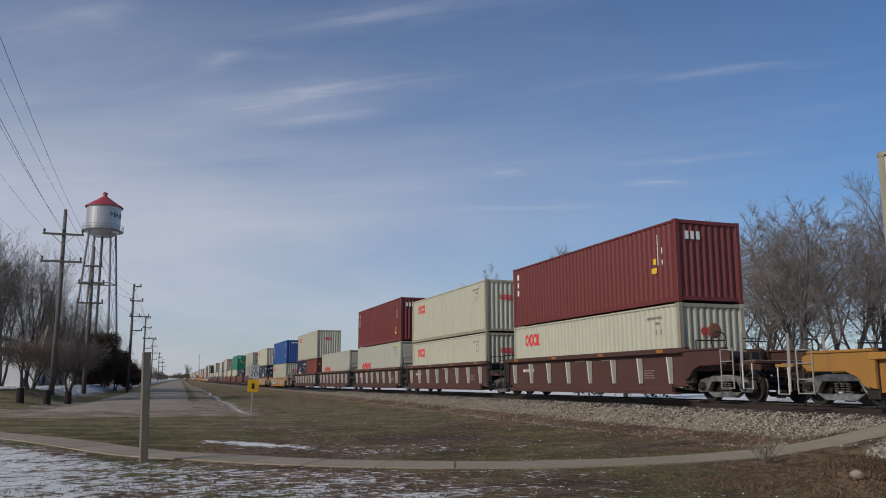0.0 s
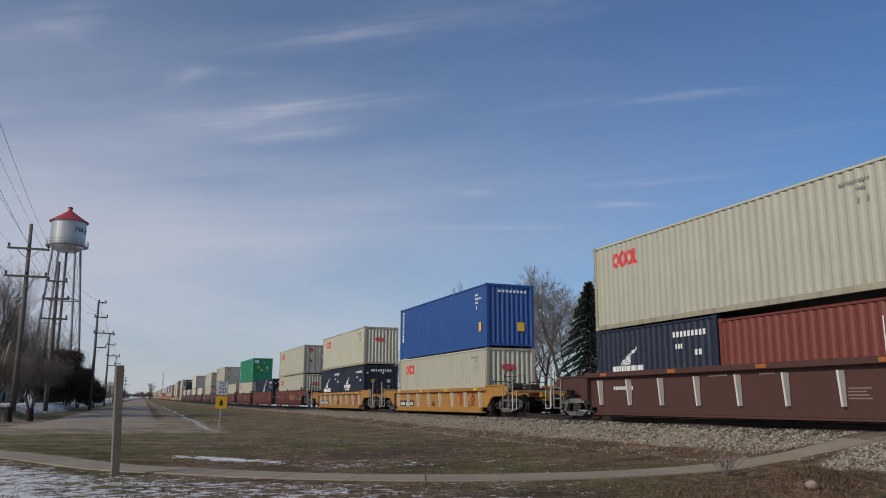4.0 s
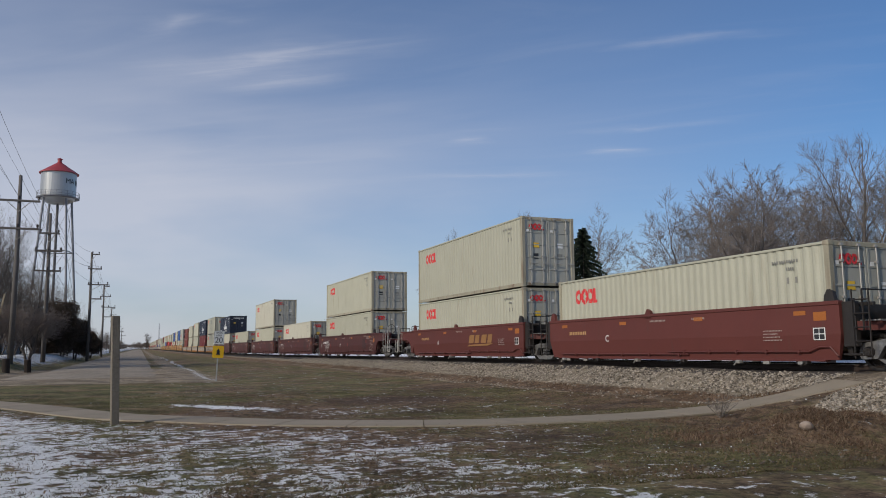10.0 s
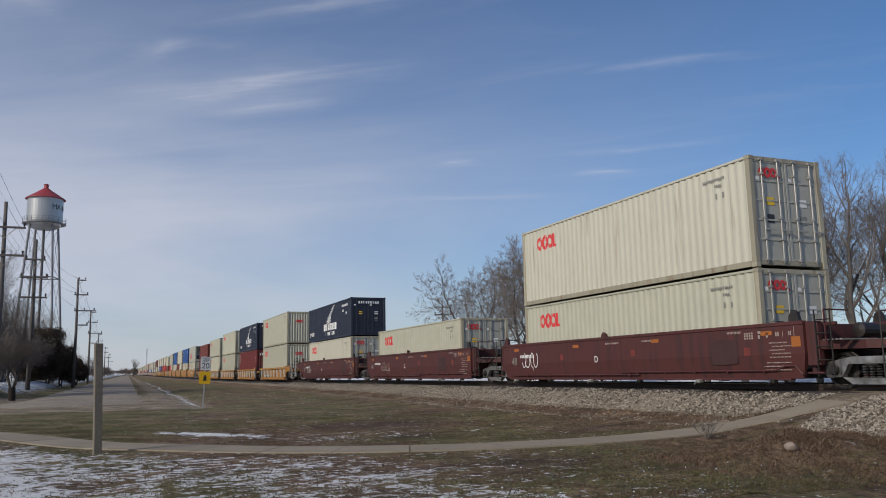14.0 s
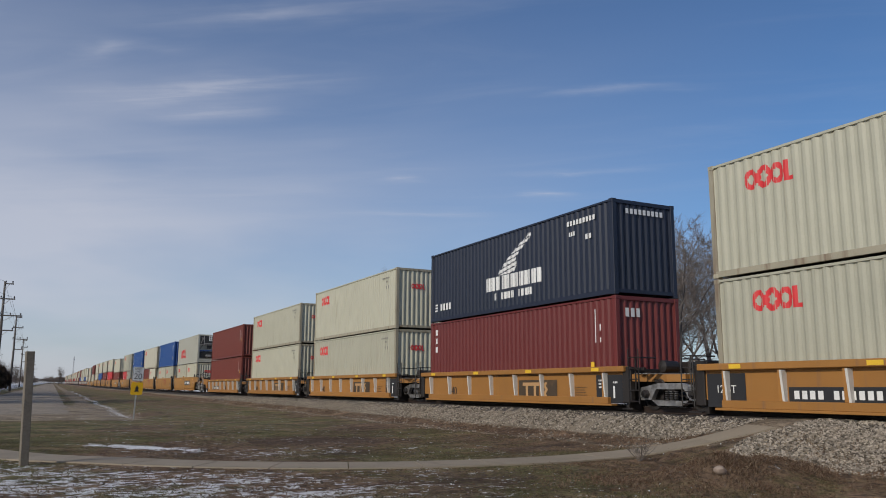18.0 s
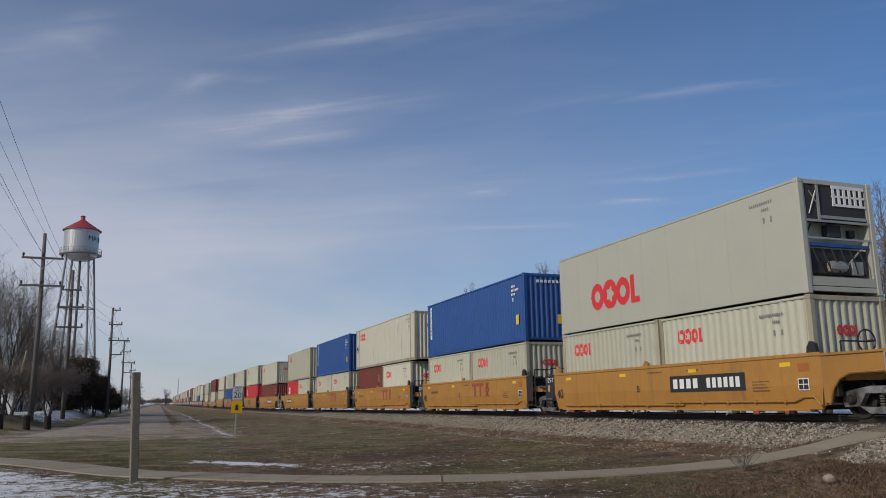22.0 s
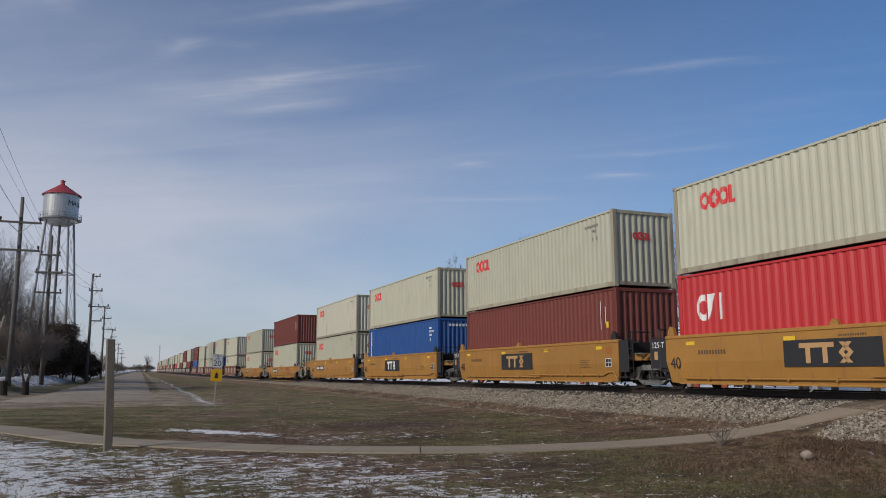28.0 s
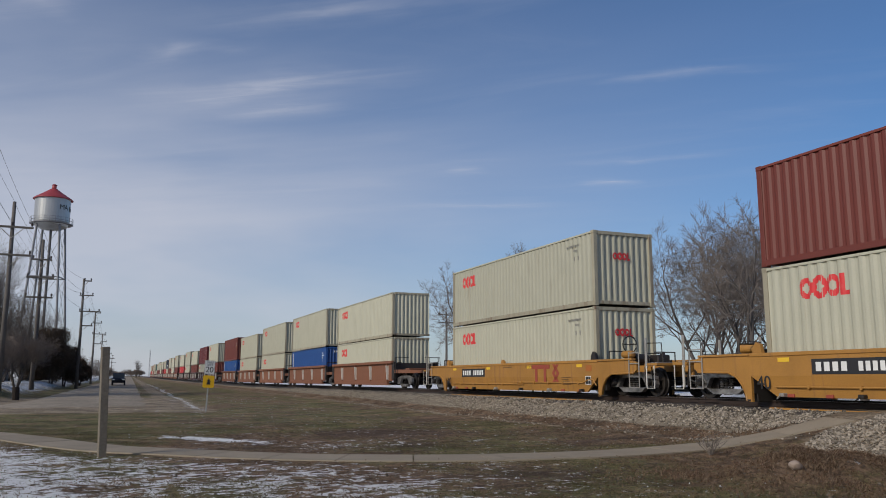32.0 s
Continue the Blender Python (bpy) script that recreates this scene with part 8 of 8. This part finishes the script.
def build_grass():
    rng = random.Random(12)
    green, straw, weeds = [], [], []
    while len(green) + len(straw) < 90000:
        y = 7.3 + 19 * rng.random() ** 1.6
        x = rng.uniform(-0.32 * y, min(13.2, 1.25 * y))
        side = path_side(x, y) if 9 < y < 42 else 5
        if abs(side) < 0.62 or gravel_cover(x, y) > 0.4:
            continue
        if rng.random() < snow_cover(x, y) * 1.1 or damp_cover(x, y) > rng.uniform(0.4, 0.8):
            continue
        if noise.noise((x * 1.6, y * 1.6, 4)) + rng.uniform(-0.4, 0.4) < -0.05:
            continue
        (straw if bare_cover(x, y) + rng.uniform(-0.3, 0.3) > 0.45 else green).append((x, y, ground_z(x, y) - 0.006, rng.uniform(0.018, 0.05), rng.uniform(0.003, 0.008), rng.uniform(0.8, 2.4)))
    blades("lawn_grass", "short matted winter grass, dull olive", green, grass_material("winter_grass", [(0.045, 0.048, 0.017), (0.095, 0.088, 0.036), (0.15, 0.13, 0.063), (0.064, 0.062, 0.026), (0.20, 0.155, 0.088)]))
    blades("dead_grass", "dead brown grass matted over bare earth", straw, grass_material("dead_grass", [(0.06, 0.036, 0.023), (0.125, 0.078, 0.048), (0.23, 0.16, 0.10), (0.085, 0.066, 0.034)]))
    while len(weeds) < 16000:
        x, y = rng.gauss(10.0, 1.3), rng.gauss(9.8, 0.75)
        if not 6.5 < x < 14.5 or not 7.6 < y < 12.6 or (path_side(x, y) if y > 9 else 5) < 0.75:
            continue
        clump = noise.noise((x * 1.3, y * 1.3, 7)) + 0.5 * noise.noise((x * 3.5, y * 3.5, 7))
        if clump + rng.uniform(-0.22, 0.22) < 0.05:
            continue
        weeds.append((x, y, ground_z(x, y) - 0.01, rng.uniform(0.025, 0.105) * (0.7 + max(clump, 0)), rng.uniform(0.003, 0.007), rng.uniform(0.4, 1.7)))
    blades("dry_weeds", "tangled dry brown weeds on a low mound of earth", weeds, grass_material("dry_weed", [(0.10, 0.066, 0.045), (0.17, 0.115, 0.078), (0.29, 0.215, 0.145), (0.07, 0.043, 0.031), (0.155, 0.09, 0.056), (0.24, 0.165, 0.11)]), "weeds")
    # fallen leaves and stalks caught in the weeds and grass
    litter = Build()
    for _ in range(5200):
        if rng.random() < 0.6:
            x, y = rng.gauss(10.0, 2.2), rng.gauss(10.1, 1.3)
        else:
            y = 7.5 + 18 * rng.random() ** 1.5
            x = rng.uniform(0.1 * y, min(13.0, 1.2 * y))
        if not 7.4 < y < 26 or x > 13.2 or abs(path_side(x, y) if y > 9 else 5) < 0.6:
            continue
        p = Vector((x, y, ground_z(x, y) + rng.uniform(0.0, 0.07)))
        u = Vector((rng.uniform(-1, 1), rng.uniform(-1, 1), rng.uniform(-0.5, 0.7))).normalized() * rng.uniform(0.009, 0.024)
        w = u.cross(Vector((rng.uniform(-1, 1), rng.uniform(-1, 1), rng.uniform(-1, 1)))).normalized() * rng.uniform(0.005, 0.012)
        litter.face(p - u, p - w, p + u, p + w)
    leaf = litter.mesh("leaf_litter", grass_material("dead_leaf", [(0.045, 0.024, 0.015), (0.15, 0.08, 0.045), (0.08, 0.044, 0.027), (0.26, 0.175, 0.11), (0.055, 0.034, 0.023)]))
    solid("leaf_litter", leaf, "curled brown leaves and bits of stalk caught in the weeds", "leaves", kind="stuff")
    tuft = []
    for _ in range(6000):
        y = 9 + 50 * rng.random()
        x = line_x(y) - 3.0 + rng.gauss(0, 0.35)
        if noise.noise((x * 0.6, y * 0.35, 1)) > -0.05 and abs(path_side(x, y)) > 0.85:
            tuft.append((x, y, max(ground_z(x, y), ballast_z(x, y)) - 0.01, rng.uniform(0.05, 0.16), 0.005, rng.uniform(0.2, 1.0)))
    blades("edge_weeds", "sparse brown weeds along the foot of the ballast", tuft, grass_material("edge_weed", [(0.07, 0.04, 0.03), (0.12, 0.075, 0.05), (0.16, 0.12, 0.08)]), "weeds")
    # pebbles and clods that break up the bare earth
    spots = []
    for _ in range(3600):
        y = 7.5 + 24 * rng.random() ** 1.4
        x = rng.uniform(0.05 * y, min(12.8, 1.2 * y))
        if 9 < y < 42 and abs(path_side(x, y)) < 0.7:
            continue
        spots.append((x, y, ground_z(x, y), rng.uniform(0.012, 0.035)))
    scatter("earth_clods", "small clods and pebbles strewn over the bare earth", spots, stone_material("clods", (0.05, 0.038, 0.03), (0.17, 0.14, 0.11)), "pebbles")
    # crumbs of snow left on the grass
    spots = []
    while len(spots) < 1100:
        y = 7.6 + 20 * rng.random() ** 1.3
        x = rng.uniform(-0.3 * y, min(12.5, 1.1 * y))
        if 9 < y < 42 and abs(path_side(x, y)) < 0.64:
            continue
        if rng.random() < 0.05 + 0.7 * snow_cover(x, y) and noise.noise((x * 0.9, y * 0.9, 11)) > -0.05:
            spots.append((x, y, ground_z(x, y) - 0.002, 0.006 + 0.020 * rng.random() ** 2))
    scatter("snow_crumbs", "small crumbs of old snow caught in the grass", spots, stone_material("old_snow", (0.62, 0.65, 0.70), (0.80, 0.82, 0.84)), "snow")
    # a dead shrub beside the footpath
    t = Build()
    r2 = random.Random(4)
    for k in range(16):
        a, out = r2.uniform(0, 6.28), r2.uniform(0.15, 0.6)
        h = r2.uniform(0.25, 0.55)
        mid = (0.4 * out * math.cos(a), 0.4 * out * math.sin(a), 0.5 * h)
        t.tube([(0, 0, -0.03), mid, (out * math.cos(a) * 0.8, out * math.sin(a) * 0.8, h)], [0.008, 0.006, 0.003], 4, False)
        for _ in range(3):
            e = (mid[0] + r2.uniform(-0.2, 0.2), mid[1] + r2.uniform(-0.2, 0.2), mid[2] + r2.uniform(0.05, 0.22))
            t.tube([mid, e], [0.004, 0.002], 3, False)
    solid("dead_shrub", t.mesh("dead_shrub", DARK_TWIG), "small dead shrub of bare twigs beside the footpath", "shrub", m=pose(10.3, 12.55, ground_z(10.3, 12.55)))


build_grass()

# ---- a car on the far street ----


def build_car():
    paint = mat("dark_car_paint", (0.012, 0.014, 0.02), 0.25, 0.2, vary=0.05, bump=0)
    rubber = mat("tyre_rubber", (0.02, 0.02, 0.02), 0.9, vary=0.2)
    glass = mat("car_glass", (0.02, 0.025, 0.03), 0.05, vary=0.02, bump=0)
    c = thing("car", "dark sport utility car on the far street", "car")
    b = Build()
    b.prism([(-2.3, 0.35), (2.3, 0.35), (2.35, 0.8), (2.2, 1.0), (1.1, 1.08), (-2.25, 1.05), (-2.35, 0.8)], "x", -0.92, 0.92)
    part("body", b.mesh("body", paint), c)
    b = Build()
    b.prism([(-2.15, 1.05), (1.1, 1.07), (0.5, 1.62), (0.2, 1.72), (-1.9, 1.7)], "x", -0.78, 0.78)
    part("cabin", b.mesh("cabin", glass), c)
    b = Build()
    b.prism([(0.35, 1.68), (0.2, 1.76), (-1.9, 1.74), (-1.95, 1.68)], "x", -0.8, 0.8)
    part("roof", b.mesh("roof", paint), c)
    for sx in (-1, 1):
        for y in (-1.4, 1.45):
            w = Build()
            w.lathe([(0.2, -0.11), (0.34, -0.11), (0.36, -0.06), (0.36, 0.06), (0.34, 0.11), (0.2, 0.11)], "x", (0, 0, 0), 16)
            part("wheel", w.mesh("wheel", rubber), c, pose(sx * 0.82, y, 0.36))
        w = Build()
        w.box(-0.18, -0.03, -0.08, 0.18, 0.03, 0.08, 0.02)
        part("headlight", w.mesh("headlight", PAINT_WHITE), c, pose(sx * 0.66, 2.32, 0.82))
        part("tail_light", w.mesh("tail_light", PAINT_RED), c, pose(sx * 0.7, -2.33, 0.9))
    return c


CAR = build_car()


def motions():
    """The train runs past at a steady speed; wheels turn while they are near; a car drives up the far street."""
    for ob, p in MOVING:
        # keys where the line bends, so that everything keeps to the rails
        passing = [(p.y - y) / SPEED for y in (255, 240, 225, 210, 195, 180, 165, 150, 120, 110, 100, 90, 80)]
        times = [0.0] + [round(t * FPS) / FPS for t in passing if 0.3 < t < 31.7] + [32.0]
        walk(ob, [(t, on_line(p.x, p.y - SPEED * t, p.z)) for t in times])
    bpy.context.view_layer.update()
    start = {ob.name: p.y for ob, p in MOVING}
    for w, e, far in WHEELS:
        if far:
            continue
        y0 = start[w.parent.parent.name] + w.parent.matrix_basis.translation.y + e
        t0, t1 = (y0 - 36) / SPEED, (y0 - 4) / SPEED
        a, b = max(0, math.floor(t0 * FPS)), min(math.ceil(t1 * FPS), int(32 * FPS))
        if b - a < 2:
            continue
        turn = math.degrees(SPEED / FPS / 0.425)
        rows = [(k / FPS, pose(0, e, 0.42, turn * (k - a))) for k in range(a, b + 1)]
        if a > 0:
            rows = [(0, pose(0, e, 0.42))] + rows
        if b < 32 * FPS:
            rows.append((32.0, rows[-1][1]))
        walk(w, rows)

    road = [(0, -34, 172, -90), (27.0, -34, 172, -90), (28.2, -16, 172, -90), (28.8, -6.0, 171, -110), (29.3, -2.5, 165, -160), (30.0, -1.75, 142, -180), (31.0, -1.65, 132, -180), (32.0, -1.6, 128, -180)]
    walk(CAR, [(t, pose(x, y, 0.06, 0, 0, a)) for t, x, y, a in road])


motions()
